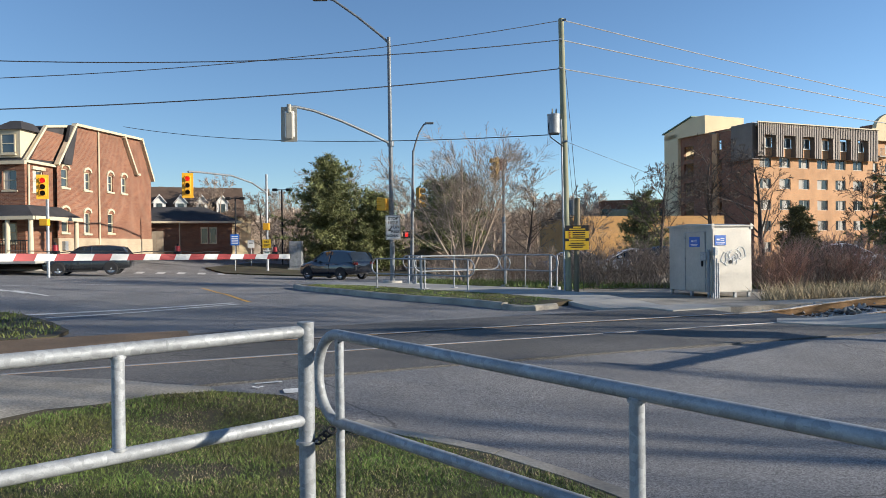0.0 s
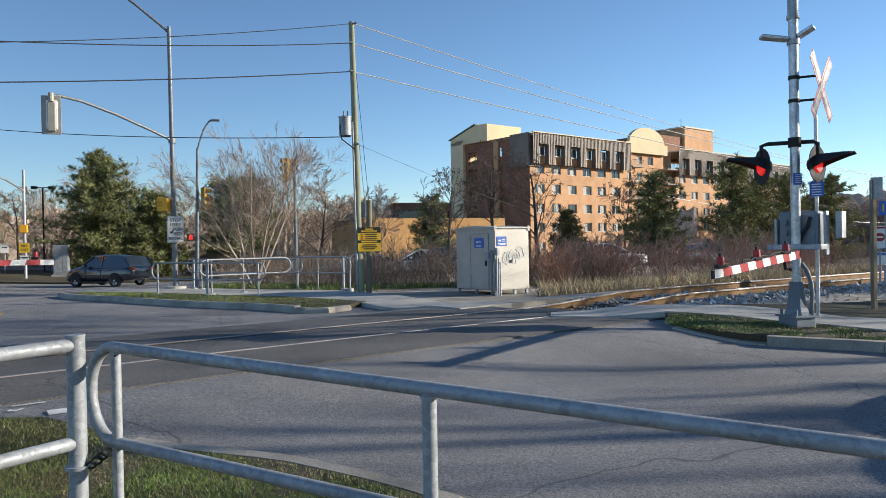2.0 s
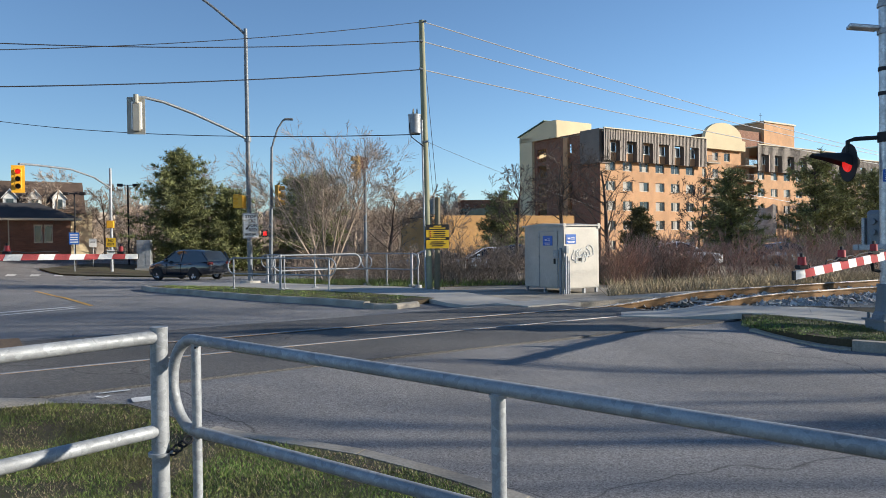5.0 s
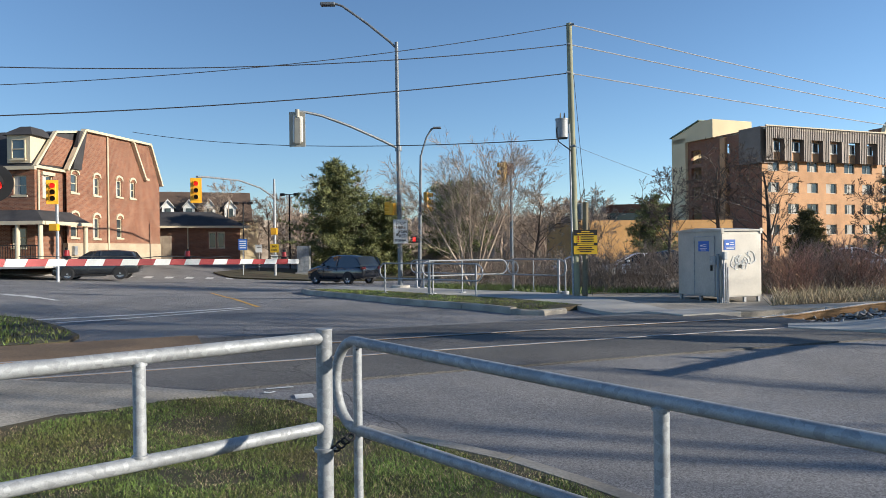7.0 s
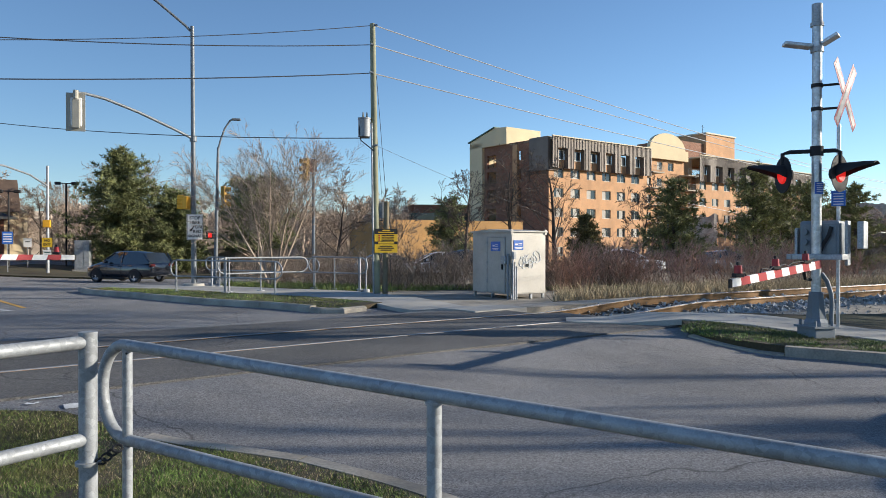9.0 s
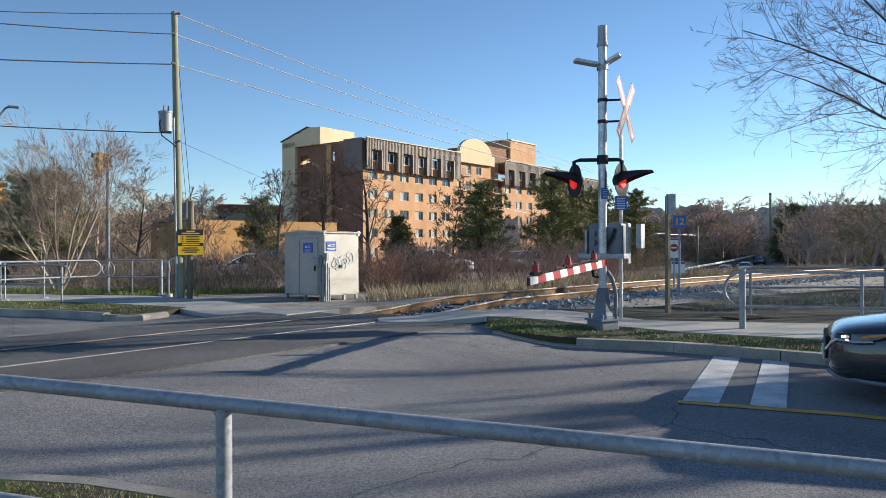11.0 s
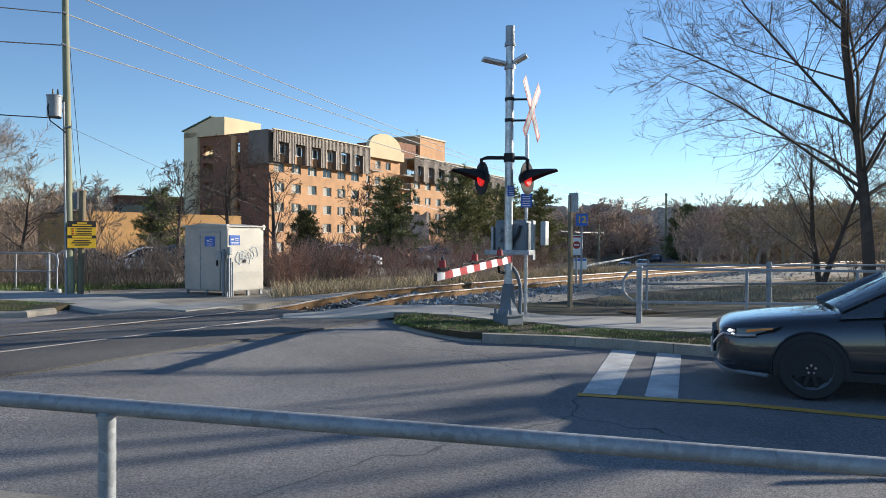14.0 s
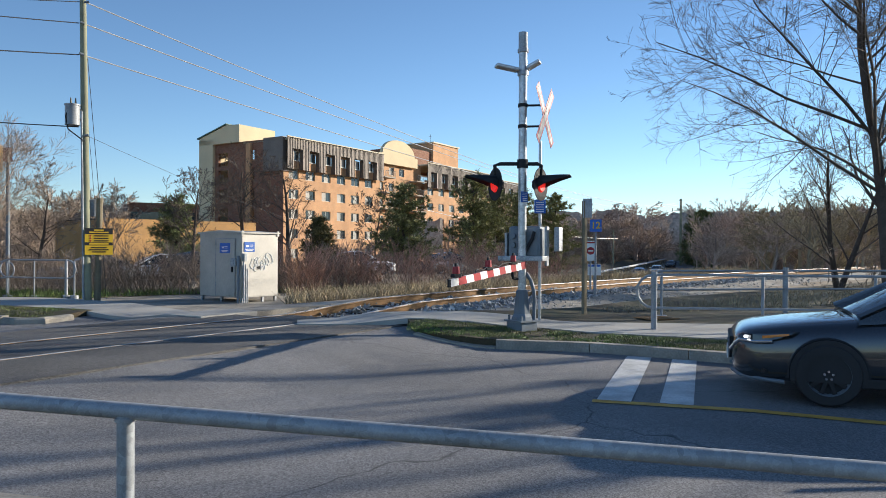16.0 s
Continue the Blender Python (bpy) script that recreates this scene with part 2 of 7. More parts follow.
ROAD = asphalt("worn_asphalt", (0.205, 0.20, 0.20))
CROSSING = asphalt("crossing_asphalt", (0.135, 0.128, 0.12), 1.0, 0.42)
DIRT = mat("dry_soil", (0.34, 0.265, 0.18), 0.95, var=0.45, fine=25, coarse=0.5, bump=0.6)
BROWN_DIRT = mat("brown_trodden_earth", (0.21, 0.135, 0.075), 0.95, var=0.5, fine=30, coarse=0.7, bump=0.6)
LAWN = mat("lawn_soil", (0.055, 0.055, 0.022), 0.95, var=0.5, fine=30, coarse=1.4, bump=0.8, tint=(0.17, 0.12, 0.07))
GRASS = random_tone(mat("grass_blades", (0.135, 0.22, 0.04), 0.65, var=0.35, fine=8, coarse=1.3, bump=0, tint=(0.19, 0.165, 0.05)), 0.35, 1.6)
STRAW = random_tone(mat("dry_grass", (0.52, 0.41, 0.25), 0.9, var=0.3, fine=8, coarse=0.8, bump=0), 0.5, 1.3)
CONCRETE = mat("concrete", (0.43, 0.41, 0.37), 0.9, var=0.22, fine=45, coarse=0.9, bump=0.25)
KERB = mat("kerb_concrete", (0.40, 0.36, 0.30), 0.92, var=0.35, fine=35, coarse=1.6, bump=0.4)
GRAVEL = random_tone(mat("ballast_stone", (0.42, 0.42, 0.41), 0.95, var=0.3, fine=30, coarse=2, bump=0.3), 0.45, 1.4)
GRIT = mat("gravel_ground", (0.40, 0.36, 0.30), 0.95, var=0.5, fine=38, coarse=0.8, bump=0.9)
RUST = mat("rusty_rail", (0.30, 0.165, 0.065), 0.8, 0.1, var=0.35, fine=40, coarse=3, bump=0.2)
SHINE = mat("polished_rail_head", (0.30, 0.30, 0.305), 0.55, 0.5, var=0.1, fine=30, coarse=3, bump=0)
TIE = mat("tarred_timber", (0.075, 0.05, 0.035), 0.9, var=0.4, fine=30, coarse=4, bump=0.5)
RUBBER = mat("black_rubber", (0.02, 0.02, 0.022), 0.75, var=0.2, bump=0.05)
ZINC = galvanised("galvanised_pipe", (0.36, 0.38, 0.40), 0.58, 0.25)
ZINC_OLD = galvanised("weathered_zinc", (0.42, 0.44, 0.46), 0.55, 0.6)
POLE_GREY = galvanised("grey_lamp_pole", (0.19, 0.21, 0.23), 0.55, 0.3)
ALU = galvanised("aluminium_mast", (0.62, 0.63, 0.64), 0.4, 0.7, 30)
GREY_IRON = mat("grey_painted_iron", (0.20, 0.23, 0.26), 0.55, 0.2, var=0.25, bump=0.1)
BLACK = mat("black_paint", (0.014, 0.014, 0.016), 0.7, var=0.3, bump=0.03)
WHITE = mat("white_paint", (0.78, 0.77, 0.74), 0.55, var=0.1, fine=20, coarse=1.5, bump=0.02)
SIGN_WHITE = mat("sign_white", (0.46, 0.45, 0.44), 0.6, var=0.15, fine=20, coarse=3, bump=0)
RED = mat("red_reflective", (0.36, 0.012, 0.018), 0.4, var=0.12, bump=0)
LINE = mat("road_paint", (0.66, 0.66, 0.64), 0.8, var=0.28, fine=45, coarse=3, bump=0.3)
YELLOW_LINE = mat("yellow_road_paint", (0.68, 0.38, 0.07), 0.8, var=0.3, fine=45, coarse=3, bump=0.3)
SIGNAL = mat("signal_yellow", (0.85, 0.42, 0.02), 0.5, var=0.12, bump=0)
SIGNAL_OLD = mat("signal_side_yellow", (0.48, 0.27, 0.04), 0.6, var=0.2, bump=0)
SIGN_YELLOW = mat("sign_yellow", (0.74, 0.46, 0.02), 0.5, var=0.1, bump=0)
SIGN_BLUE = mat("sign_blue", (0.025, 0.13, 0.50), 0.45, var=0.1, bump=0)
RED_LENS = glowing("lit_red_lens", (0.8, 0.02, 0.015), 0.45)
DARK_LENS = mat("dark_lens", (0.10, 0.01, 0.01), 0.25, var=0.1, bump=0)
WOOD_POLE = mat("weathered_pole", (0.26, 0.215, 0.14), 0.9, var=0.35, fine=30, coarse=2, bump=0.4)
POLE_BASE = mat("pale_pole", (0.33, 0.33, 0.22), 0.85, var=0.3, fine=30, coarse=1, bump=0.3)
BARK = mat("bark", (0.115, 0.085, 0.065), 0.95, var=0.4, fine=30, coarse=3, bump=0.5)
TWIG = random_tone(mat("twigs", (0.29, 0.22, 0.165), 0.95, var=0.3, fine=10, coarse=1, bump=0), 0.6, 1.4)
TWIG_PALE = random_tone(mat("pale_twigs", (0.44, 0.34, 0.26), 0.95, var=0.3, fine=10, coarse=1, bump=0), 0.6, 1.35)
TWIG_RED = random_tone(mat("russet_twigs", (0.46, 0.29, 0.22), 0.95, var=0.3, fine=10, coarse=1, bump=0), 0.5, 1.4)
NEEDLE = random_tone(mat("pine_needles", (0.21, 0.225, 0.085), 0.75, var=0.3, fine=5, coarse=0.7, bump=0), 0.45, 1.5)
CEDAR = random_tone(mat("cedar_needles", (0.13, 0.115, 0.04), 0.8, var=0.3, fine=5, coarse=0.7, bump=0), 0.5, 1.4)
BRICK_ORANGE = brickwork("orange_brick", (0.62, 0.335, 0.165), (0.56, 0.29, 0.14), (0.52, 0.33, 0.19))
BRICK_TAN = brickwork("tan_orange_brick", (0.62, 0.34, 0.12), (0.56, 0.30, 0.10), (0.50, 0.31, 0.15))
BRICK_RED = brickwork("red_brick", (0.29, 0.115, 0.06), (0.17, 0.062, 0.036), (0.33, 0.215, 0.15))
STONE = brickwork("pale_stone", (0.50, 0.40, 0.28), (0.44, 0.35, 0.24), (0.38, 0.31, 0.24), 0.5, 0.18)
MANSARD = mat("ribbed_metal_roof", (0.19, 0.155, 0.13), 0.6, 0.2, var=0.2, fine=6, coarse=0.4, bump=0)
STUCCO = mat("cream_stucco", (0.68, 0.56, 0.36), 0.9, var=0.1, fine=8, coarse=0.3, bump=0.05)
STUCCO_GREY = mat("grey_stucco", (0.40, 0.36, 0.30), 0.9, var=0.1, fine=8, coarse=0.3, bump=0.05)
TEAL = mat("green_metal_roof", (0.10, 0.19, 0.17), 0.6, var=0.15, bump=0)
SHINGLE = mat("dark_shingles", (0.055, 0.052, 0.055), 0.9, var=0.35, fine=9, coarse=0.8, bump=0.3)
SHINGLE_BROWN = mat("brown_shingles", (0.13, 0.085, 0.06), 0.9, var=0.3, fine=9, coarse=0.8, bump=0.3)
BACK_ALU = mat("dull_signal_back", (0.40, 0.38, 0.32), 0.6, 0.1, var=0.15, fine=20, coarse=2, bump=0)
TRIM = mat("cream_trim", (0.60, 0.51, 0.36), 0.7, var=0.1, fine=8, coarse=0.6, bump=0)
PANE = mat("window_glass", (0.07, 0.085, 0.09), 0.06, var=0.4, fine=0.9, coarse=0.3, bump=0, spec=0.9)
CURTAIN = mat("pale_curtain", (0.50, 0.47, 0.42), 0.9, var=0.15, fine=6, coarse=1, bump=0)
FRAME_W = mat("window_frame", (0.60, 0.57, 0.50), 0.6, var=0.1, bump=0)
CABINET = mat("dull_aluminium", (0.46, 0.44, 0.40), 0.55, 0.35, var=0.16, fine=18, coarse=1.6, bump=0.05)
# lighter cabinet metal for its sunny face
CABINET_SUNLIT = mat("sunlit_aluminium", (0.52, 0.49, 0.44), 0.5, 0.3, var=0.1, fine=18, coarse=1.2, bump=0.04)
SCRAWL = mat("white_spray_paint", (0.80, 0.79, 0.76), 0.6, var=0.05, bump=0)
FENCE = mat("grey_fence_boards", (0.33, 0.26, 0.19), 0.9, var=0.3, fine=20, coarse=1.5, bump=0.2)
CAR_GREY = polished(mat("graphite_car_paint", (0.028, 0.031, 0.036), 0.22, 0.35, var=0.05, bump=0, spec=0.6))
CAR_DARK = polished(mat("dark_blue_car_paint", (0.012, 0.016, 0.026), 0.2, 0.3, var=0.05, bump=0, spec=0.6))
CAR_SILVER = polished(mat("silver_car_paint", (0.45, 0.46, 0.48), 0.25, 0.6, var=0.05, bump=0))
CAR_WHITE = polished(mat("white_car_paint", (0.75, 0.75, 0.74), 0.3, 0.0, var=0.05, bump=0))
CAR_GLASS = mat("car_glass", (0.02, 0.025, 0.03), 0.05, var=0.2, bump=0, spec=0.8)
CHROME = mat("chrome", (0.75, 0.76, 0.78), 0.15, 1.0, var=0.05, bump=0)
AMBER = mat("amber_lens", (0.75, 0.22, 0.03), 0.3, var=0.05, bump=0)
LAMP_GLASS = mat("headlight_glass", (0.62, 0.66, 0.70), 0.1, 0.2, var=0.2, fine=40, coarse=8, bump=0, spec=0.8)
LAMP_ON = glowing("lit_headlight", (0.95, 0.97, 1.0), 3.0)
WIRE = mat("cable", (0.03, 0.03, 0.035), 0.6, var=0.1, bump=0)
# paler copy of the cable: sunlight on the wires put into the colour
WIRE_SUNLIT = mat("sunlit_cable", (0.55, 0.55, 0.55), 0.4, 0.5, var=0.1, bump=0)

# ---- ground, roads, kerbs, pavements ----
def spread(a, b, s, far):
    """Even steps from a to b, then growing ones out to far on both sides."""
    xs = [a + i * s for i in range(int((b - a) / s) + 1)]
    lo, hi, k = [], [], s
    while (hi[-1] if hi else xs[-1]) < far:
        k *= 1.35
        hi.append((hi[-1] if hi else xs[-1]) + k)
        lo.append((lo[-1] if lo else xs[0]) - k)
    return lo[::-1] + xs + hi


tagged(part("ground", sheet(spread(-40, 60, 1.0, 900), spread(-20, 80, 1.0, 900), -0.11), DIRT), "dry brown earth and dead grass reaching the horizon", "ground", kind="structure")
road_bm = drape([(-45, 5), (-8, 9.5), (-4.2, 5.2), (3.5, -14), (26, -14), (14.0, 4.0), (10.2, 6.2), (9.4, 9.4), (6.2, 12.6), (4.2, 18.0), (4.0, 23), (-0.9, 33), (3, 44), (16, 60), (12, 63), (-9, 53.5), (-15.5, 54), (-22, 76), (-29, 73), (-24, 49), (-45, 36)], 0.0, 0.8)
tagged(part("road", road_bm, ROAD, smooth=False), "worn grey asphalt road with cracks and tree shadows", "road", kind="structure")

# darker panels of the level crossing, either side of and between the rails
def track_strip(a, b, x0, x1, dz, n=40):
    bm = bmesh.new()
    rows = []
    for i in range(n + 1):
        x = x0 + (x1 - x0) * i / n
        s = (track_y(x + 0.01) - track_y(x - 0.01)) / 0.02
        nx, ny = -s / math.hypot(1, s), 1 / math.hypot(1, s)
        rows.append([bm.verts.new((x + nx * o, track_y(x) + ny * o, height(x, track_y(x)) + dz)) for o in (a, b)])
    for p, q in zip(rows, rows[1:]):
        bm.faces.new((p[0], q[0], q[1], p[1]))
    r = bmesh.ops.extrude_edge_only(bm, edges=[e for e in bm.edges if e.is_boundary])
    for v in (g for g in r["geom"] if isinstance(g, bmesh.types.BMVert)):
        v.co.z -= 0.12
    return bm


tagged(part("crossing_panel", track_strip(-0.66, 0.66, -7.2, 6.6, 0.012), CROSSING), "dark asphalt between the rails of the crossing", "road surface", kind="structure")
# far strip: stained asphalt whose dark tone also stands for a shadow band
tagged(part("crossing_panel", track_strip(0.80, 2.3, -3.3, 6.0, 0.012), CROSSING), "stained asphalt beyond the far rail, darkened as a shadow band", "road surface", kind="structure")
tagged(part("crossing_panel", track_strip(-2.38, -0.80, -6.8, 7.0, 0.02), CROSSING), "dark patched asphalt before the near rail", "road surface", kind="structure")

tagged(part("dirt_shoulder", track_strip(0.80, 2.7, -16, -3.3, 0.02), BROWN_DIRT), "brown trodden earth beside the far rail", "ground", kind="structure")
tagged(part("gravel_shoulder", drape([(-3.84, 5.97), (-3.13, 6.48), (-2.74, 6.79), (-2.25, 6.95), (-2.35, 7.12), (-2.9, 7.28), (-3.5, 7.55), (-4.3, 7.72), (-5.2, 8.0), (-6.6, 8.1), (-9, 7.6), (-8, 4.6), (-4.6, 5.0)], 0.045, 0.6), GRIT), "tan gravel spread over the road edge", "gravel", kind="structure")
# black strips level with the panels stand for the grooves' shade
for o in (-0.685, 0.685):
    tagged(part("flangeway", track_strip(o - 0.03, o + 0.03, -7.2, 6.6, 0.016), RUBBER), "black strip standing for the shaded flangeway groove beside the rail", "groove", kind="structure")

NEAR_EDGE = [(-3.84, 5.97), (-3.54, 6.29), (-3.13, 6.48), (-2.74, 6.79), (-2.25, 6.95), (-1.58, 6.90), (-1.21, 6.64), (-0.85, 6.27), (-0.43, 5.97), (-0.06, 5.70), (0.36, 5.35), (0.71, 4.92), (0.95, 4.62), (1.5, 3.7), (3.0, 1.1), (5.5, -3.2), (9, -9)]
verge_near = part("verge", drape(NEAR_EDGE + [(9, -14), (-14, -14), (-14, 2.5), (-7, 3.6), (-4.6, 5.0)], 0.05, 0.5), LAWN)
tagged(verge_near, "trodden grass verge beside the road", "verge", kind="structure")


def kerb_run(pts, width, dz, side, length=1.5):
    """Kerb stones laid end to end along a line."""
    stones = []
    tot = sum((Vector(b) - Vector(a)).length for a, b in zip(pts, pts[1:]))
    d = 0
    while d < tot - 0.1:
        e = min(tot, d + length)
        bm = bmesh.new()
        rings = []
        n = max(2, int((e - d) / 0.35))
        for i in range(n + 1):
            p, t = along(pts, d + 0.006 + (e - d - 0.012) * i / n)
            q = Vector((t.y, -t.x)) * side
            z = height(p.x, p.y) + (dz(d) if callable(dz) else dz)
            o = p + q * width
            rings.append([(p.x, p.y, z - 0.3), (p.x, p.y, z), (p.x + q.x * width * 0.75, p.y + q.y * width * 0.75, z + 0.005), (o.x, o.y, z - 0.03), (o.x + q.x * 0.03, o.y + q.y * 0.03, z - 0.3)])
        stones.append(lofted(bm, rings))
        d = e
    return stones


kerb_near = thing("kerb", "worn concrete kerb along the grass verge", "kerb", kind="structure")
for s in kerb_run(NEAR_EDGE[7:], 0.16, 0.055, -1):
    part("kerb_stone", s, KERB, kerb_near)

RIGHT_EDGE = [(6.85, 10.15), (6.95, 9.85), (7.15, 9.50), (7.45, 9.06), (7.89, 8.52), (8.51, 7.87), (8.91, 7.07), (9.40, 5.93), (10.6, 3.7), (13.2, -1.0), (19, -11.5)]
rise = lambda x, y: 0.02 + 0.12 * step(6.3, 7.6, x)
verge_right = part("verge", drape([(x + 0.12, y + 0.08) for x, y in RIGHT_EDGE] + [(40, -11), (60, 10), (40, 15.5), (26, 14.2), (17, 12.8), (12.2, 11.6), (10.1, 11.4), (8.2, 12.0), (7.3, 11.0)], rise, 0.8), LAWN)
tagged(verge_right, "green grass verge around the crossing mast", "verge", kind="structure")
kerb_right = thing("kerb", "grey concrete kerb stones curving round the verge", "kerb", kind="structure")
for s in kerb_run(RIGHT_EDGE, 0.18, lambda d: 0.03 + 0.12 * step(0.2, 1.6, d), -1):
    part("kerb_stone", s, KERB, kerb_right)
walk_r = thing("pavement", "pale concrete pavement slabs behind the kerb", "pavement", kind="structure")
FRONT = [(5.62, 12.11), (6.4, 11.55), (7.35, 10.97), (8.22, 10.4), (8.83, 10.0), (9.4, 9.62), (9.67, 8.6), (10.2, 7.7), (10.78, 6.78), (13, 3.4), (17, -3)]
BACK = [(5.91, 12.74), (6.9, 12.5), (8.0, 12.0), (8.9, 11.4), (9.65, 10.92), (10.5, 10.2), (11.2, 9.6), (12.0, 8.9), (12.9, 8.13), (15.2, 4.7), (19.2, -1.7)]
for a, b, c, d in zip(FRONT, FRONT[1:], BACK[1:], BACK):
    part("slab", drape([a, b, c, d], lambda x, y: rise(x, y) + 0.02, 1.0, 0.1), CONCRETE, walk_r)

LEFT_EDGE = [(-40, 24), (-16, 20.2), (-10.9, 17.15), (-9.67, 16.45), (-8.2, 15.0), (-7.15, 13.62), (-6.9, 12.7), (-7.06, 11.97), (-7.54, 11.83), (-9.5, 11.2), (-20, 8.5), (-40, 4)]
tagged(part("verge", drape(LEFT_EDGE, 0.07, 0.9), LAWN), "mown grass verge beside the tracks", "verge", kind="structure")

ISLE = [(-5.34, 27.32), (-4.1, 25.1), (-2.93, 23.24), (-0.99, 20.66), (0.73, 18.92), (1.94, 17.12)]
isle_rise = lambda x, y: 0.03 + 0.10 * step(17.0, 18.6, y)
tagged(part("verge", drape(ISLE + [(2.67, 17.96), (3.35, 18.57), (1.74, 21.09), (-0.74, 23.65), (-3.0, 27.2), (-5.2, 29.6), (-5.9, 29.4)], isle_rise, 0.7), LAWN), "narrow grass strip inside the far kerb", "verge", kind="structure")
kerb_far = thing("kerb", "old concrete kerb of the far corner", "kerb", kind="structure")
for s in kerb_run([(-5.95, 29.3)] + ISLE + [(2.67, 17.7)], 0.2, lambda d: 0.16 - 0.1 * step(13, 15.6, d), 1, 2.0):
    part("kerb_stone", s, KERB, kerb_far)
walk_f = thing("pavement", "pale concrete footpath leading to the crossing", "pavement", kind="structure")
F1 = [(-6.2, 30.6), (-5.2, 29.6), (-3.0, 27.2), (-0.74, 23.65), (1.74, 21.09), (3.0, 19.14), (3.75, 16.4), (4.6, 14.4)]
F2 = [(-4.9, 33.2), (-3.4, 31.7), (-1.0, 29.6), (1.0, 26.4), (3.3, 23.4), (4.6, 20.4), (5.3, 17.0), (6.0, 15.0)]
for a, b, c, d in zip(F1, F1[1:], F2[1:], F2):
    part("slab", drape([a, b, c, d], lambda x, y: 0.04 + 0.08 * step(15.5, 19.0, y), 1.0, 0.12), CONCRETE, walk_f)
tagged(part("gravel_pad", drape([(4.7, 20.3), (5.3, 17.0), (6.0, 15.0), (8.4, 15.9), (13, 17.9), (16, 20.5), (10, 25), (4.0, 24)], 0.03, 0.9), GRIT), "pale gravel pad round the equipment cabinet", "gravel", kind="structure")
tagged(part("verge", drape([(-1.0, 29.7), (1.0, 26.5), (3.3, 23.5), (4.0, 24.1), (10, 25.1), (16, 20.6), (22, 20.3), (40, 23.5), (42, 40), (20, 52), (3, 43), (-1.2, 33)], 0.05, 1.2), DIRT), "dry leaf litter under the roadside shrubs", "verge", kind="structure")
tagged(part("verge", drape([(-15.2, 49.6), (-8.8, 47.5), (0, 47.8), (10, 56), (6, 66), (-8.6, 60), (-15.6, 58), (-17.6, 53)], 0.1, 1.2), LAWN), "mown lawn at the street corner", "verge", kind="structure")
tagged(part("pavement", drape([(-45, 38.5), (-24.5, 46.8), (-23.0, 52), (-24.4, 53), (-25.2, 48.2), (-45, 40)], 0.12, 1.5), CONCRETE), "concrete pavement before the brick house", "pavement", kind="structure")


# ---- painted lines ----
def stripe(pts, width, material, label, dz=0.008, name="road_marking"):
    a, b = [], []
    for i, p in enumerate(pts):
        t = (Vector(pts[min(i + 1, len(pts) - 1)]) - Vector(pts[max(i - 1, 0)])).normalized()
        a.append((p[0] - t.y * width / 2, p[1] + t.x * width / 2))
        b.append((p[0] + t.y * width / 2, p[1] - t.x * width / 2))
    ob = part(name, drape(a + b[::-1], dz, 0.8, 0.0), material)
    return tagged(ob, label, "road marking", kind="structure")


stripe([(6.10, 5.12), (8.85, 6.98)], 0.36, LINE, "white stop bar painted across the lane")
stripe([(6.52, 4.63), (9.15, 6.40)], 0.34, LINE, "white stop bar painted across the lane, cracked")
stripe([(5.92, 5.26), (6.91, 3.99), (7.54, 2.82), (8.8, 0.5), (11, -3.6)], 0.15, YELLOW_LINE, "worn yellow centre line")
stripe([(-9.88, 16.80), (-8.0, 18.6), (-5.98, 20.40)], 0.28, LINE, "white stop line on the far lane")
stripe([(-9.07, 16.31), (-7.4, 18.1), (-5.70, 19.99)], 0.20, LINE, "white stop line on the far lane")
stripe([(-5.6, 20.6), (-7.6, 24.6), (-9.6, 28.5)], 0.12, YELLOW_LINE, "worn yellow centre line")
for k in range(4):
    stripe([(-12.4 - 1.1 * k, 22.4 + 0.75 * k), (-14.6 - 1.1 * k, 24.3 + 0.75 * k)], 0.16, LINE, "worn white lane arrow and bars on the road")
for k in range(7):
    stripe([(-21.3 + 1.25 * k, 46.6 + 0.38 * k), (-21.75 + 1.25 * k, 48.3 + 0.38 * k)], 0.5, LINE, "white bar of the pedestrian crossing")
stripe([(-17, 27.6), (-9.5, 34.4), (-6.6, 36.6)], 0.12, LINE, "thin white lane line")
stripe([(-6.0, 33.0), (-2.4, 36.0), (2, 41)], 0.12, LINE, "thin white lane line")
stripe([(4.75, 12.9), (6.05, 12.05)], 0.10, LINE, "short white edge line at the rails")
stripe([(-1.98, 7.42), (-1.72, 7.52)], 0.05, LINE, "white utility mark sprayed on the road")
stripe([(-1.97, 7.28), (-1.90, 7.25), (-1.86, 7.31)], 0.035, LINE, "white utility mark sprayed on the road")
stripe([(-1.62, 7.14), (-1.45, 7.20)], 0.14, LINE, "white utility mark sprayed on the road")

# ---- railway ----
RAIL_PROFILE = [(-0.065, 0), (0.065, 0), (0.065, 0.012), (0.01, 0.03), (0.01, 0.125), (0.036, 0.135), (0.036, 0.168), (-0.036, 0.168), (-0.036, 0.135), (-0.01, 0.125), (-0.01, 0.03), (-0.065, 0.012)]


def track_point(x, o):
    s = (track_y(x + 0.01) - track_y(x - 0.01)) / 0.02
    l = math.hypot(1, s)
    return Vector((x - s / l * o, track_y(x) + o / l)), Vector((1 / l, s / l))


def rail_top(x):
    return height(x, track_y(x)) + 0.024 + 0.20 * step(6.0, 9.5, x)


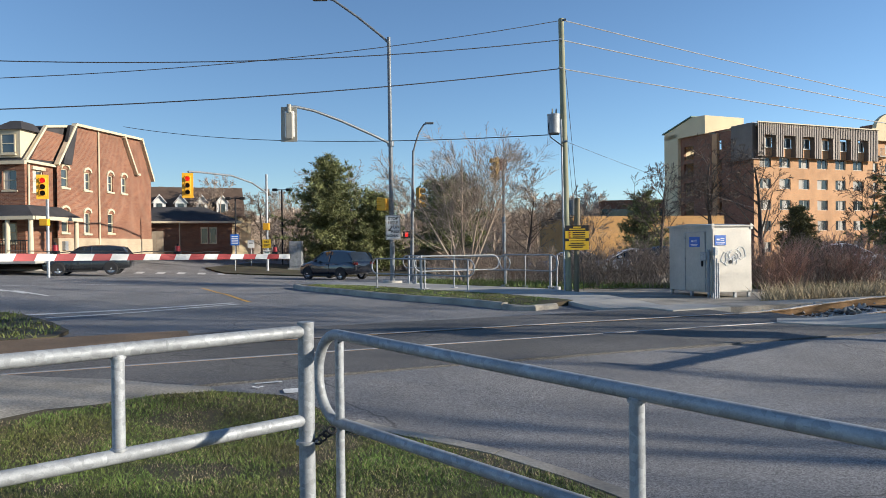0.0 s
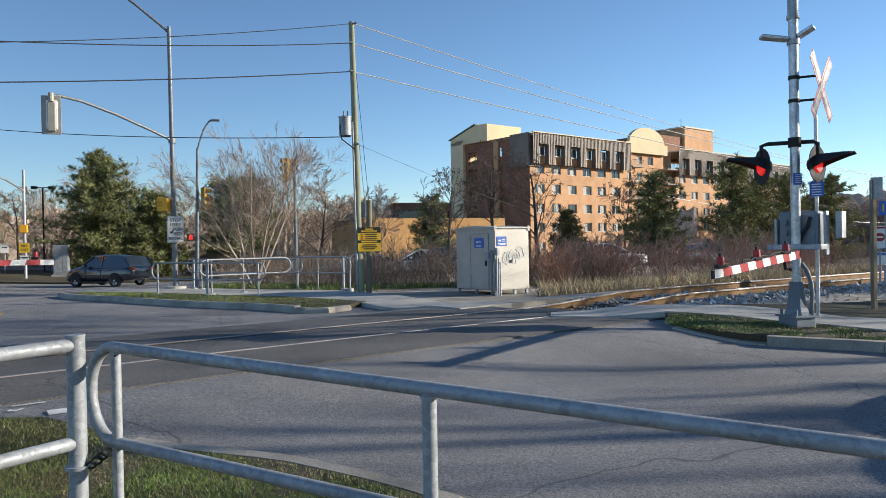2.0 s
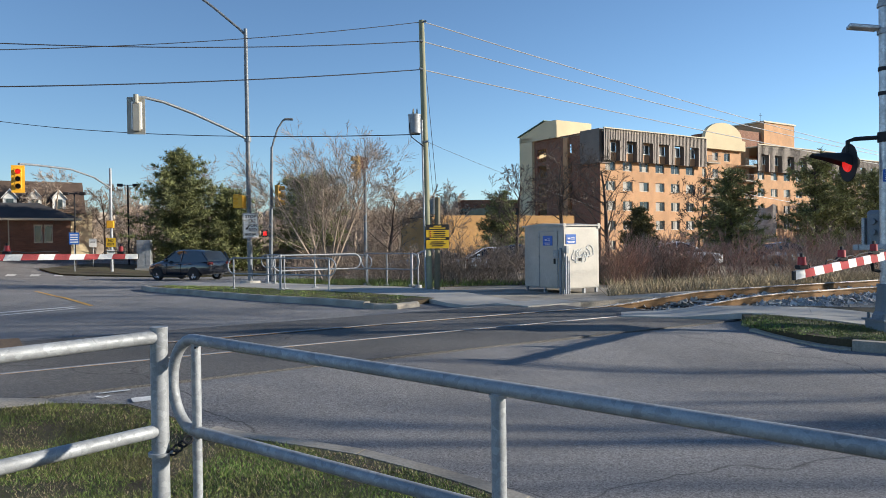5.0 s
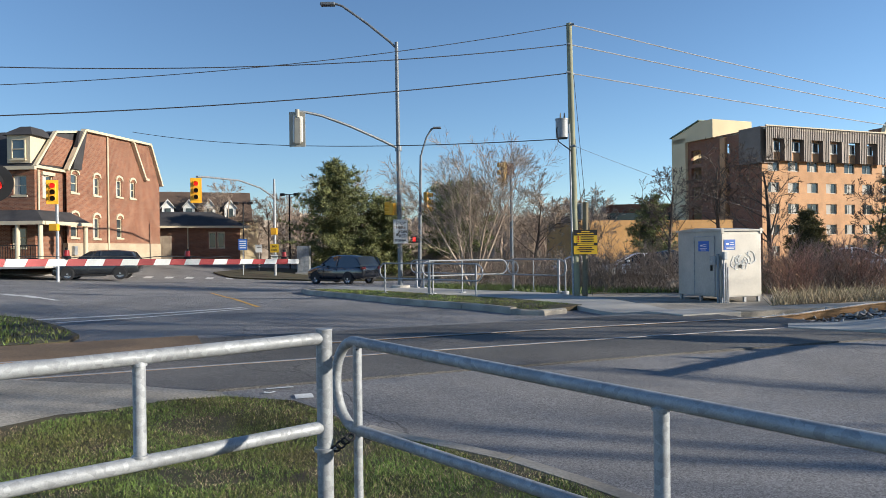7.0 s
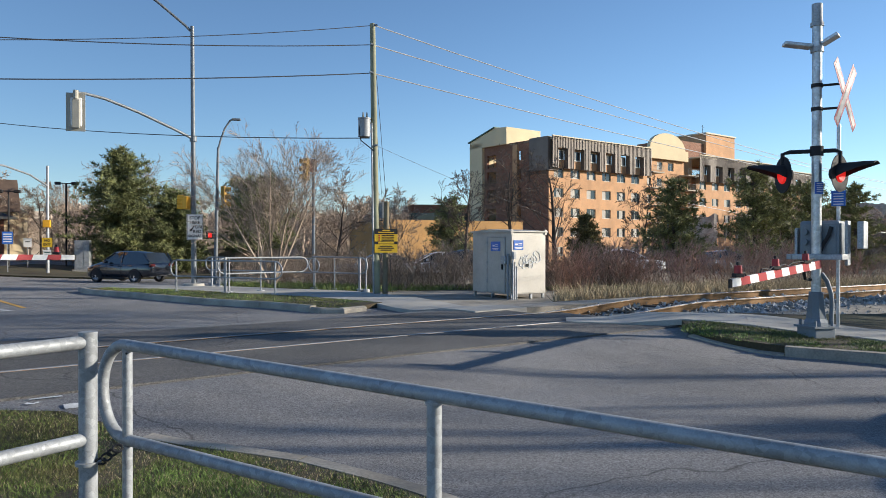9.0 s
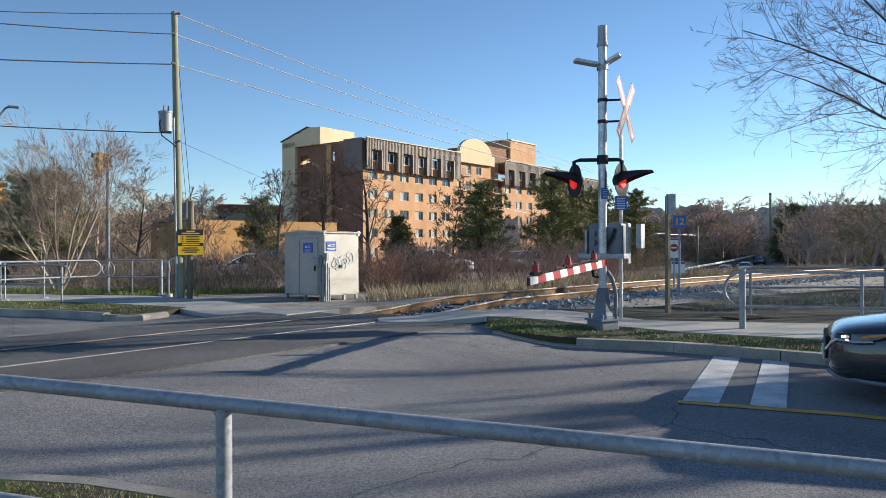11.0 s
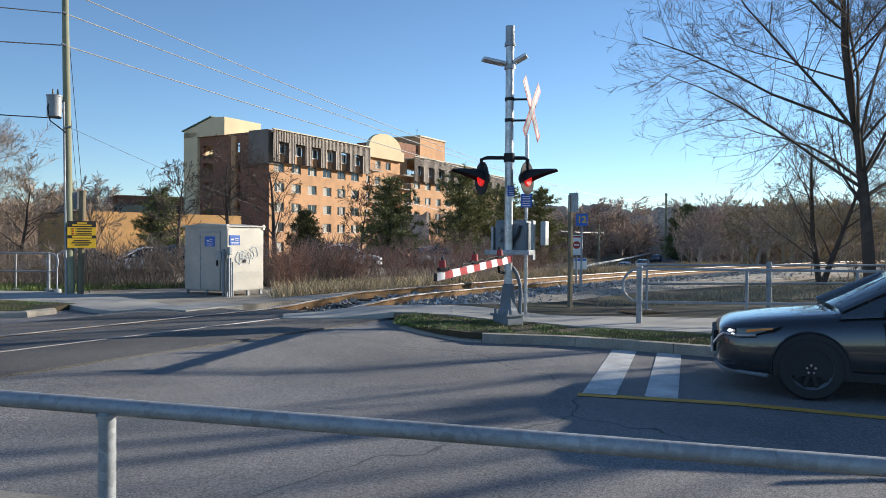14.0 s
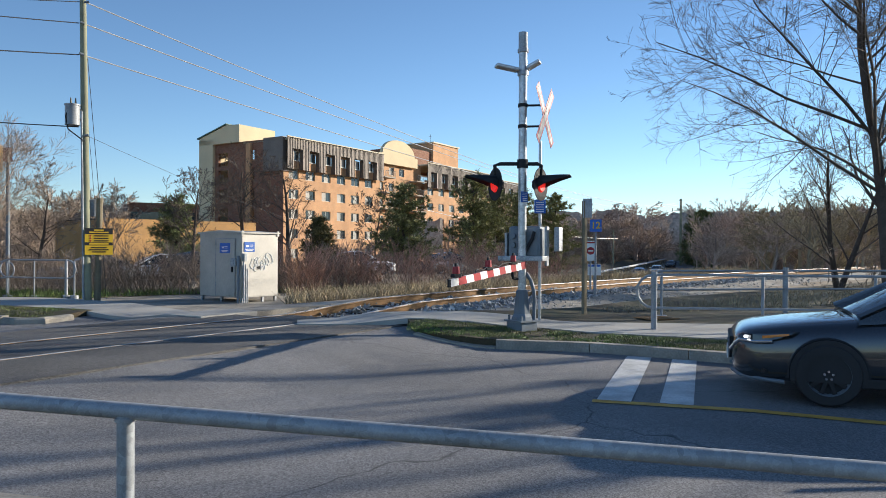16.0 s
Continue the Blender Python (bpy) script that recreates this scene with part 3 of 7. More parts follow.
for o, lab in ((-0.755, "near"), (0.755, "far")):
    rail = thing("rail", "steel railway rail, rusty web and polished head", "rail", group="rails of the track")
    for name, x0, x1 in (("rail_web", -60, 130),):
        bm, bh = bmesh.new(), bmesh.new()
        rings, heads = [], []
        x = x0
        while x <= x1:
            p, t = track_point(x, o)
            top = rail_top(x)
            q = Vector((-t.y, t.x))
            rings.append([(p.x + q.x * u, p.y + q.y * u, top - 0.17 + w) for u, w in RAIL_PROFILE])
            heads.append([(p.x + q.x * u, p.y + q.y * u, top + w) for u, w in ((-0.038, -0.014), (0.038, -0.014), (0.031, 0.004), (-0.031, 0.004))])
            x += 1.0 if -20 < x < 50 else 4.0
        part("rail_web", lofted(bm, rings), RUST, rail)
        part("rail_head", lofted(bh, heads), SHINE, rail, "polished running surface")
ballast = bmesh.new()
rows = []
for i in range(80):
    x = 6.4 + i * 1.2
    rows.append([(*track_point(x, o)[0], rail_top(x) + dz) for o, dz in ((-3.7, -0.46), (-2.0, -0.22), (-1.3, -0.19), (1.3, -0.19), (2.0, -0.22), (3.2, -0.5))])
lofted(ballast, rows, closed=False)
for v in ballast.verts:
    v.co.z += noise.noise(v.co * 1.3) * 0.03
tagged(part("ballast_bed", ballast, GRIT), "grey crushed stone bed under the track", "ballast", kind="structure")
rng = random.Random(3)
stones = Tubes()
for _ in range(30000):
    x = 6.6 + 30 * rng.random() ** 1.5
    o = rng.uniform(-3.9, 2.0) if rng.random() < 0.45 else rng.uniform(-3.7, -0.9)
    if abs(o) < 0.95 and rng.random() < 0.6:
        continue
    p, _t = track_point(x, o)
    z = rail_top(x) - (0.18 if abs(o) < 1.4 else 0.2 + (abs(o) - 1.4) * 0.15) + rng.uniform(-0.02, 0.02)
    r = rng.uniform(0.025, 0.065)
    c = [Vector((p.x + rng.uniform(-r, r), p.y + rng.uniform(-r, r), z + rng.uniform(-r, r))) + Vector(d) * r for d in ((1, 0, 0), (0, 1, 0), (-1, -0.3, 0), (0, -1, 0.2), (0, 0.2, 1))]
    k = len(stones.v)
    stones.v += [tuple(q) for q in c]
    stones.f += [(k, k + 1, k + 4), (k + 1, k + 2, k + 4), (k + 2, k + 3, k + 4), (k + 3, k, k + 4)]
tagged(part("ballast_stones", stones, GRAVEL), "loose grey crushed stone along the track", "ballast", kind="stuff")
ties = thing("sleepers", "dark tarred timber sleepers under the rails", "sleepers", kind="structure")
tie_bm = bmesh.new()
box(tie_bm, (0, 0, 0), (0.23, 2.6, 0.16), bev=0.015)
first = None
for i in range(80):
    x = 6.5 + i * 0.52
    p, t = track_point(x, 0)
    m = Matrix.Translation((p.x, p.y, rail_top(x) - 0.245)) @ Matrix.Rotation(math.atan2(t.y, t.x) + rng.uniform(-0.03, 0.03), 4, "Z")
    if first is None:
        first = part("sleeper", tie_bm, TIE, ties)
        first.matrix_basis = m
    else:
        again(first, m, ties)

# far road climbing on its bank, with a guard rail
FAR_WAY = [((66, 55), -3.4), ((74, 60.5), -2.5), ((88, 68), -2.5), ((112, 82), -2.1), ((150, 105), -0.8), ((190, 132), 0.2)]
bm, bb = bmesh.new(), bmesh.new()
rows, bank = [], []
for i, ((x, y), z) in enumerate(FAR_WAY):
    a, b = FAR_WAY[max(0, i - 1)][0], FAR_WAY[min(len(FAR_WAY) - 1, i + 1)][0]
    t = (Vector(b) - Vector(a)).normalized()
    q = Vector((-t.y, t.x))
    rows.append([(x + q.x * o, y + q.y * o, z) for o in (-3.5, 3.5)])
    bank.append([(x + q.x * o, y + q.y * o, z + d) for o, d in ((-16, -7), (-4.5, -0.05), (4.5, -0.05), (10, 1.0), (22, -7))])
lofted(bm, rows, closed=False)
lofted(bb, bank, closed=False)
tagged(part("road", bm, ROAD), "distant grey road winding uphill", "road", kind="structure")
tagged(part("bank", bb, LAWN), "grassy bank of the distant road", "bank", kind="structure")
guard = thing("guard_rail", "pale steel guard rail along the distant road", "guard rail")
GP = [(70.8, 63.4, -1.6), (82, 69.8, -1.45), (93.2, 75.7, -1.25), (107, 83, -0.95), (121, 90.5, -0.6)]
part("beam", pipe(bmesh.new(), [Vector(p) for p in GP], 0.16, 6), WHITE, guard)
for i in range(0, 25):
    k = i / 6
    j = min(3, int(k))
    p = Vector(GP[j]).lerp(Vector(GP[j + 1]), k - j)
    part("post", cyl(bmesh.new(), p - Vector((0, 0, 1.4)), p, 0.08, n=6), WOOD_POLE, guard)

# ---- railing beside the camera ----
rail_l = thing("steel_railing", "galvanised steel pipe railing with a thick end post", "railing")
P = Vector((-0.547, 2.763))
u = Vector((-0.753, -0.658))
smooth_by(part("end_post", cyl(cyl(bmesh.new(), (P.x, P.y, -0.1), (P.x, P.y, 1.335), 0.031, n=24), (P.x, P.y, 1.335), (P.x, P.y, 1.342), 0.0325, n=24), ZINC, rail_l))
for name, z in (("top_rail", 1.306), ("lower_rail", 0.964)):
    smooth_by(part(name, cyl(bmesh.new(), (P.x, P.y, z), (P.x + u.x * 3.2, P.y + u.y * 3.2, z), 0.024, n=20), ZINC, rail_l))
for d in (0.69, 1.95):
    q = P + u * d
    smooth_by(part("upright", cyl(bmesh.new(), (q.x, q.y, 0.964), (q.x, q.y, 1.296), 0.0205, n=18), ZINC, rail_l))
    for z in (1.283, 0.986):
        smooth_by(part("weld", cyl(bmesh.new(), (q.x, q.y, z - 0.004), (q.x, q.y, z + 0.004), 0.026, n=18), ZINC_OLD, rail_l))
q = P + u * 3.1
part("end_post", cyl(bmesh.new(), (q.x, q.y, -0.1), (q.x, q.y, 1.34), 0.031), ZINC, rail_l)
smooth_by(part("collar", cyl(bmesh.new(), (P.x, P.y, 0.872), (P.x, P.y, 0.884), 0.043, n=24), ZINC_OLD, rail_l, "flat steel collar ring"))
chain = thing("chain", "short dark steel chain hanging from the railing post", "chain")
for i in range(4):
    bm = bmesh.new()
    c = Vector((P.x + 0.045 + 0.018 * i, P.y - 0.02, 0.885 + 0.014 * i))
    pts = [c + Vector((0.016 * math.cos(a), 0.009 * math.sin(a) * (i % 2), 0.011 * math.sin(a))) for a in [2 * math.pi * k / 10 for k in range(11)]]
    part("link", pipe(bm, pts, 0.0045, 6), BLACK, chain)

rail_r = thing("steel_railing", "galvanised steel pipe railing with a rounded loop end", "railing")
A = Vector((-0.427, 2.82))
w = (Vector((0.50, 1.915)) - A).normalized()


def rail_at(d, z):
    """A point of the sloping railing: d metres from its loop end, at height z there."""
    return Vector((A.x + w.x * d, A.y + w.y * d, z - 0.037 * d))


ZT, ZB = 1.282, 0.936
ZM, RH = (ZT + ZB) / 2, (ZT - ZB) / 2
loop = [rail_at(d, ZT) for d in (5.2, 4, 3, 2, 1, 0.3, 0.1)]
for i in range(17):
    a = radians(90 + 180 * i / 16)
    loop.append(rail_at(-0.01 + 0.13 * math.cos(a), ZM + RH * math.sin(a)))
loop += [rail_at(d, ZB) for d in (0.1, 0.3, 1, 2, 3, 4, 5.2)]
smooth_by(part("loop_rail", pipe(bmesh.new(), loop, 0.0212, 18), ZINC, rail_r), 60)
for d, r in ((0.0, 0.0178), (1.2955, 0.0212), (4.0, 0.0212)):
    q = rail_at(d, ZT - 0.012)
    smooth_by(part("post", cyl(bmesh.new(), (q.x, q.y, -0.1), q, r, n=18), ZINC, rail_r))
    if d:
        smooth_by(part("weld", cyl(bmesh.new(), q - Vector((0, 0, 0.014)), q - Vector((0, 0, 0.006)), r + 0.005, n=18), ZINC_OLD, rail_r))
q = rail_at(0, ZT - 0.028)
part("bolt_hole", cyl(bmesh.new(), (q.x, q.y - 0.0172, q.z), (q.x, q.y - 0.0182, q.z), 0.004, n=8), BLACK, rail_r)


# ---- far railings ----
def loop_railing(name, a, b, top, low, posts, label, both=True, r=0.024, post_r=0.024, tall=None):
    g = (height(*a) + height(*b)) / 2
    ob = thing(name, label, "railing", group="pedestrian barriers at the crossing")
    a, b = Vector(a), Vector(b)
    t = (b - a).normalized()
    h = (top - low) / 2
    pts = []
    for c, s in ((b, 1), (a, -1)):
        if s == 1 or both:
            for i in range(9):
                k = radians(90 - 22.5 * i) if s == 1 else radians(270 - 22.5 * i)
                q = c + t * (h * math.cos(k))
                pts.append(Vector((q.x, q.y, g + (top + low) / 2 + h * math.sin(k))))
        else:
            pts += [Vector((c.x, c.y, g + low)), Vector((c.x, c.y, g + top))]
    pts.append(pts[0])
    smooth_by(part("loop_rail", pipe(bmesh.new(), pts, r, 10), ZINC, ob), 60)
    for d, rr, ht in posts:
        q = a.lerp(b, d)
        z = height(q.x, q.y)
        smooth_by(part("post", cyl(cyl(bmesh.new(), (q.x, q.y, z), (q.x, q.y, g + ht), rr, n=12), (q.x, q.y, z), (q.x, q.y, z + 0.15), 0.13, 0.12, n=12), ZINC, ob))
    return ob


loop_railing("pedestrian_barrier", (-2.30, 24.75), (0.74, 21.95), 1.14, 0.62, [(0.0, 0.026, 1.14), (0.52, 0.026, 1.14), (1.0, 0.026, 1.14)], "grey pipe pedestrian barrier with rounded ends")
loop_railing("pedestrian_barrier", (-0.75, 23.75), (1.7, 24.9), 1.22, 0.72, [(0.0, 0.045, 1.25), (0.05, 0.025, 1.2), (0.45, 0.022, 1.2)], "bright galvanised pedestrian barrier with a thick end post")
loop_railing("pedestrian_barrier", (-1.5, 29.6), (2.2, 25.8), 1.22, 0.72, [(0.02, 0.04, 1.25), (0.1, 0.025, 1.2), (1.0, 0.025, 1.22)], "galvanised pipe barrier beside the footpath")
loop_railing("pedestrian_barrier", (2.2, 25.7), (3.62, 23.95), 1.22, 0.68, [(0.02, 0.022, 1.2), (0.45, 0.022, 1.2), (0.97, 0.045, 1.25), (1.1, 0.025, 1.2)], "bright galvanised pedestrian barrier with a thick end post")
loop_railing("pedestrian_barrier", (10.96, 8.34), (15.2, 4.4), 1.16, 0.55, [(0.0, 0.055, 1.22), (0.33, 0.028, 1.14), (0.66, 0.028, 1.14), (1.0, 0.05, 1.2)], "galvanised steel pedestrian barrier with a thick end post")
loop_railing("pedestrian_barrier", (13.42, 10.03), (19.2, 7.0), 1.14, 0.72, [(0.0, 0.03, 1.12), (0.46, 0.06, 1.22), (0.93, 0.03, 1.12)], "galvanised steel pedestrian barrier behind the pavement")


# ---- level-crossing masts ----
def lettering(text, size, m, material, parent, bold=0.0):
    cu = bpy.data.curves.new("lettering", "FONT")
    cu.body, cu.size, cu.align_x, cu.align_y, cu.extrude, cu.offset = text, size, "CENTER", "CENTER", 0.002, bold
    tmp = new("lettering_curve", cu)
    me = bpy.data.meshes.new_from_object(tmp.evaluated_get(bpy.context.evaluated_depsgraph_get()))
    bpy.data.objects.remove(tmp)
    me.materials.append(material)
    ob = new("lettering", me)
    ob.parent = parent
    ob.matrix_basis = m
    return ob


def facing(p, yaw, tilt=0.0):
    """A frame at p: x across, y up, z towards the viewer, turned by yaw from -y."""
    return Matrix.Translation(p) @ Matrix.Rotation(radians(yaw), 4, "Z") @ Matrix.Rotation(radians(90 + tilt), 4, "X")


def flasher(parent, c, face):
    """One flashing light: round background, lamp bowl, long hood; face is the yaw its lens looks to."""
    m = facing(c, face)
    bm = bmesh.new()
    cyl(bm, m @ Vector((0, 0, -0.012)), m @ Vector((0, 0, 0.0)), 0.30, n=28)
    smooth_by(part("background", bm, BLACK, parent))
    bm = bmesh.new()
    cyl(bm, m @ Vector((0, 0, -0.14)), m @ Vector((0, 0, -0.012)), 0.09, 0.17, n=20)
    smooth_by(part("lamp_body", bm, BLACK, parent))
    bm = bmesh.new()
    cyl(bm, m @ Vector((0, 0, 0.0)), m @ Vector((0, 0, 0.03)), 0.15, 0.13, n=24)
    smooth_by(part("lens", bm, RED_LENS, parent, "lit red lens"))
    bm = bmesh.new()
    rings = []
    for z, k, r in ((0, 112, 0.165), (0.12, 92, 0.165), (0.36, 64, 0.165), (0.55, 42, 0.155)):
        ring = []
        for rr in (r, r - 0.008):
            an = [radians(90 - k + 2 * k * i / 12) for i in range(13)]
            ring += [m @ Vector((rr * math.cos(a), rr * math.sin(a), z)) for a in (an if rr == r else an[::-1])]
        rings.append(ring)
    lofted(bm, rings)
    smooth_by(part("hood", bm, BLACK, parent, "long black lamp hood"), 50)


def crossbuck(parent, c, yaw, mast, half=0.64):
    """Two crossed blades facing yaw, held to the mast (x, y) by two clamps."""
    m = facing(c, yaw)
    for s in (1, -1):
        a = Matrix.Rotation(radians(s * 50), 4, "Z")
        o = 0.006 * (s > 0)
        blade = part("blade", box(bmesh.new(), (0, 0, o), (2 * half, 0.205, 0.005), m @ a), RED, parent, "red-edged white crossbuck blade")
        part("blade_face", box(bmesh.new(), (0, 0, o + 0.004), (2 * half - 0.10, 0.105, 0.004), m @ a), SIGN_WHITE, blade)
        part("blade_back", box(bmesh.new(), (0, 0, o - 0.004), (2 * half - 0.10, 0.105, 0.004), m @ a), SIGN_WHITE, blade)
    for z in (-0.19, 0.19):
        p = m @ Vector((0, z, -0.012))
        part("bracket", cyl(bmesh.new(), p, (mast[0], mast[1], p.z), 0.02, n=8), BLACK, parent)
        part("clamp", cyl(bmesh.new(), (mast[0], mast[1], p.z - 0.03), (mast[0], mast[1], p.z + 0.03), 0.088, n=18), BLACK, parent)


def gate_arm(parent, a, b, tall=0.125):
    """A red and white boom from its pivot a to its tip b, with three lamps on top."""
    a, b = Vector(a), Vector(b)
    d = (b - a)
    n = 2 * max(3, round(d.length / 0.62))
    t = d.normalized()
    m = Matrix((t, Vector((0, 0, 1)).cross(t).normalized(), t.cross(Vector((0, 0, 1)).cross(t)).normalized())).transposed().to_4x4()
    for i in range(n):
        bm = bmesh.new()
        c = a + d * ((i + 0.5) / n)
        k = d.length / n
        sk = Matrix.Identity(4)
        sk[0][2] = 0.45 if i not in (0, n - 1) else 0.0
        box(bm, (0, 0, 0), (k, 0.035, tall * (1 - 0.2 * i / n)), Matrix.Translation(c) @ m @ sk)
        part("red_band" if i % 2 == 0 else "white_band", bm, RED if i % 2 == 0 else WHITE, parent)
    for f in (0.2, 0.56, 0.935):
        c = a + d * f + Vector((0, 0, tall / 2 + 0.02))
        bm = bmesh.new()
        box(bm, c, (0.13, 0.09, 0.05), bev=0.01)
        lamp = part("lamp_mount", bm, BLACK, parent)
        part("lamp_cap", box(bmesh.new(), c + Vector((0, 0, 0.145)), (0.035, 0.035, 0.05), bev=0.008), BLACK, parent)
        bm = bmesh.new()
        cyl(bm, c + Vector((0, 0, 0.025)), c + Vector((0, 0, 0.125)), 0.052, 0.046, n=14)
        smooth_by(part("arm_lamp", bm, RED, parent, "red gate lamp"))
    bm = bmesh.new()
    pts = [a + d * (i / 24) + Vector((0, 0, tall / 2 + 0.012 + (0.03 if i % 5 else 0.0) - (0.16 if 18 <= i <= 20 else 0))) for i in range(2, 24)]
    part("cable", pipe(bm, pts, 0.008, 6), BLACK, parent)
    bm = bmesh.new()
    box(bm, b + t * 0.012, (0.03, 0.04, tall * 0.85), Matrix())
    part("end_cap", bm, BLACK, parent)


def crossing_mast(x, y, base, k, arm_to, cross_yaw, lights, lamp_yaw, label, sign_at=None):
    """k scales the heights; lights: across-vectors and facings of the flashers."""
    ob = thing("crossing_signal", label, "crossing signal", group="level-crossing signals")
    H = lambda z: base + z * k
    smooth_by(part("mast", cyl(bmesh.new(), (x, y, H(0.55)), (x, y, H(5.12)), 0.075, n=24), ALU, ob))
    smooth_by(part("mast_top", cyl(cyl(bmesh.new(), (x, y, H(5.1)), (x, y, H(5.42)), 0.082, n=24), (x, y, H(5.05)), (x, y, H(5.11)), 0.10, n=24), ZINC_OLD, ob, "grey mast-top cylinder"))
    bm = bmesh.new()
    rings = []
    for z, s in ((0.06, 0.20), (0.14, 0.19), (0.2, 0.155), (0.62, 0.11), (0.64, 0.09)):
        rings.append([(x + s * math.cos(a), y + s * math.sin(a), H(z)) for a in [radians(22.5 + 45 * i) for i in range(8)]])
    part("base_casting", lofted(bm, rings), GREY_IRON, ob)
    bm = bmesh.new()
    box(bm, (x, y, H(-0.09)), (0.40, 0.40, 0.29), bev=0.02)
    box(bm, (x, y, H(0.065)), (0.46, 0.46, 0.03))
    part("foundation", bm, GREY_IRON, ob)
    for i in range(4):
        a = radians(45 + 90 * i)
        part("anchor_bolt", cyl(bmesh.new(), (x + 0.23 * math.cos(a), y + 0.23 * math.sin(a), H(0.05)), (x + 0.23 * math.cos(a), y + 0.23 * math.sin(a), H(0.17)), 0.022, n=8), GREY_IRON, ob)
    # conduit elbow beside the base
    pts = [(x + 0.17, y - 0.13, H(0.1)), (x + 0.18, y - 0.14, H(0.45)), (x + 0.17, y - 0.13, H(0.62)), (x + 0.12, y - 0.10, H(0.82)), (x + 0.06, y - 0.04, H(0.95))]
    smooth_by(part("conduit", pipe(bmesh.new(), pts, 0.035, 12), GREY_IRON, ob))
    # flood lamp pair near the top
    bm = bmesh.new()
    for z in (4.66,):
        cyl(bm, (x, y, H(z - 0.04)), (x, y, H(z + 0.05)), 0.10, n=20)
    part("lamp_clamp", bm, ZINC_OLD, ob)
    for dy, ln in ((lamp_yaw, 0.42), (lamp_yaw + 150, 0.26)):
        d = Vector((math.cos(radians(dy)), math.sin(radians(dy)), 0.16 if ln > 0.3 else 0.5)).normalized()
        c = Vector((x, y, H(4.68)))
        m = Matrix.Translation(c + d * (0.1 + ln / 2)) @ d.to_track_quat("X", "Z").to_matrix().to_4x4()
        bm = bmesh.new()
        box(bm, (0, 0, 0.02), (ln, 0.20, 0.06), m, 0.015)
        box(bm, (-ln * 0.6, 0, 0), (ln * 0.4, 0.06, 0.04), m, 0.01)
        part("flood_lamp", bm, ALU, ob)
    # flashers on their cross arm
    bm = bmesh.new()
    for v, _f in lights:
        pts = [Vector((x, y, H(2.98))), Vector((x + v[0] * 0.8, y + v[1] * 0.8, H(2.98))), Vector((x + v[0], y + v[1], H(2.95))), Vector((x + v[0], y + v[1], H(2.72)))]
        pipe(bm, pts, 0.035, 10)
    cyl(bm, (x, y, H(2.90)), (x, y, H(3.06)), 0.10, n=16)
    smooth_by(part("cross_arm", bm, BLACK, ob))
    for v, f in lights:
        flasher(ob, (x + v[0], y + v[1], H(2.60)), f)
    # gate machine with its side arms
    g = (Vector(arm_to[1]) - Vector(arm_to[0])).normalized()
    r = Matrix.Translation((x, y, 0)) @ Matrix.Rotation(math.atan2(g.y, g.x), 4, "Z")
    bm = bmesh.new()
    box(bm, (-0.30, 0.0, H(1.52)), (0.34, 0.62, 0.60), r, 0.05)
    part("gate_machine", bm, GREY_IRON, ob)
    bm = bmesh.new()
    box(bm, (-0.125, 0.0, H(1.52)), (0.03, 0.52, 0.50), r, 0.01)
    part("machine_cover", bm, GREY_IRON, ob)
    for pz in (1.64, 1.47):
        part("cover_knob", cyl(bmesh.new(), r @ Vector((-0.11, -0.20, H(pz))), r @ Vector((-0.05, -0.20, H(pz))), 0.05, n=12), GREY_IRON, ob)
    part("hose", pipe(bmesh.new(), [r @ Vector(p) for p in ((-0.08, 0.2, H(1.72)), (-0.05, 0.17, H(1.58)), (-0.06, 0.08, H(1.42)), (-0.05, 0.04, H(1.3)))], 0.03, 8), BLACK, ob)
    for sx in (0.36, -0.40):
        bm = bmesh.new()
        box(bm, (-0.22, -sx, H(1.45)), (0.16, 0.05, 0.72 if sx < 0 else 0.5), r, 0.015)
        box(bm, (-0.05, -sx, H(1.22)), (0.4, 0.05, 0.09), r, 0.01)
        part("counterweight_arm", bm, ZINC_OLD, ob)
    bm = bmesh.new()
    box(bm, (0.10, 0.0, H(1.22)), (0.05, 0.85, 0.09), r, 0.012)
    part("arm_bracket", bm, ZINC_OLD, ob)
    bm = bmesh.new()
    box(bm, (-0.35, 0.58, H(1.58)), (0.25, 0.10, 0.44), r, 0.015)
    part("terminal_box", bm, ZINC_OLD, ob)
    pts = [r @ Vector(p) for p in ((0.30, -0.05, H(1.12)), (0.34, -0.08, H(0.98)), (0.22, -0.10, H(0.86)), (0.08, -0.06, H(0.84)))]
    part("hose", pipe(bmesh.new(), pts, 0.025, 8), BLACK, ob)
    gate_arm(ob, *arm_to)
    crossbuck(ob, Vector((x, y, H(3.87))) + Vector((math.cos(radians(cross_yaw)), math.sin(radians(cross_yaw)), 0)) * 0.40, cross_yaw + 70, (x, y))
    bm = bmesh.new()
    for z in (2.36,):
        box(bm, (x - 0.03, y - 0.085, H(z)), (0.15, 0.02, 0.19))
    part("blue_plate", bm, SIGN_BLUE, ob, "small blue notice on the mast")
    bm = bmesh.new()
    for i in range(5):
        box(bm, (x - 0.03, y - 0.097, H(2.43 - 0.033 * i)), (0.11, 0.004, 0.010))
    part("notice_lines", bm, WHITE, ob)
    return ob


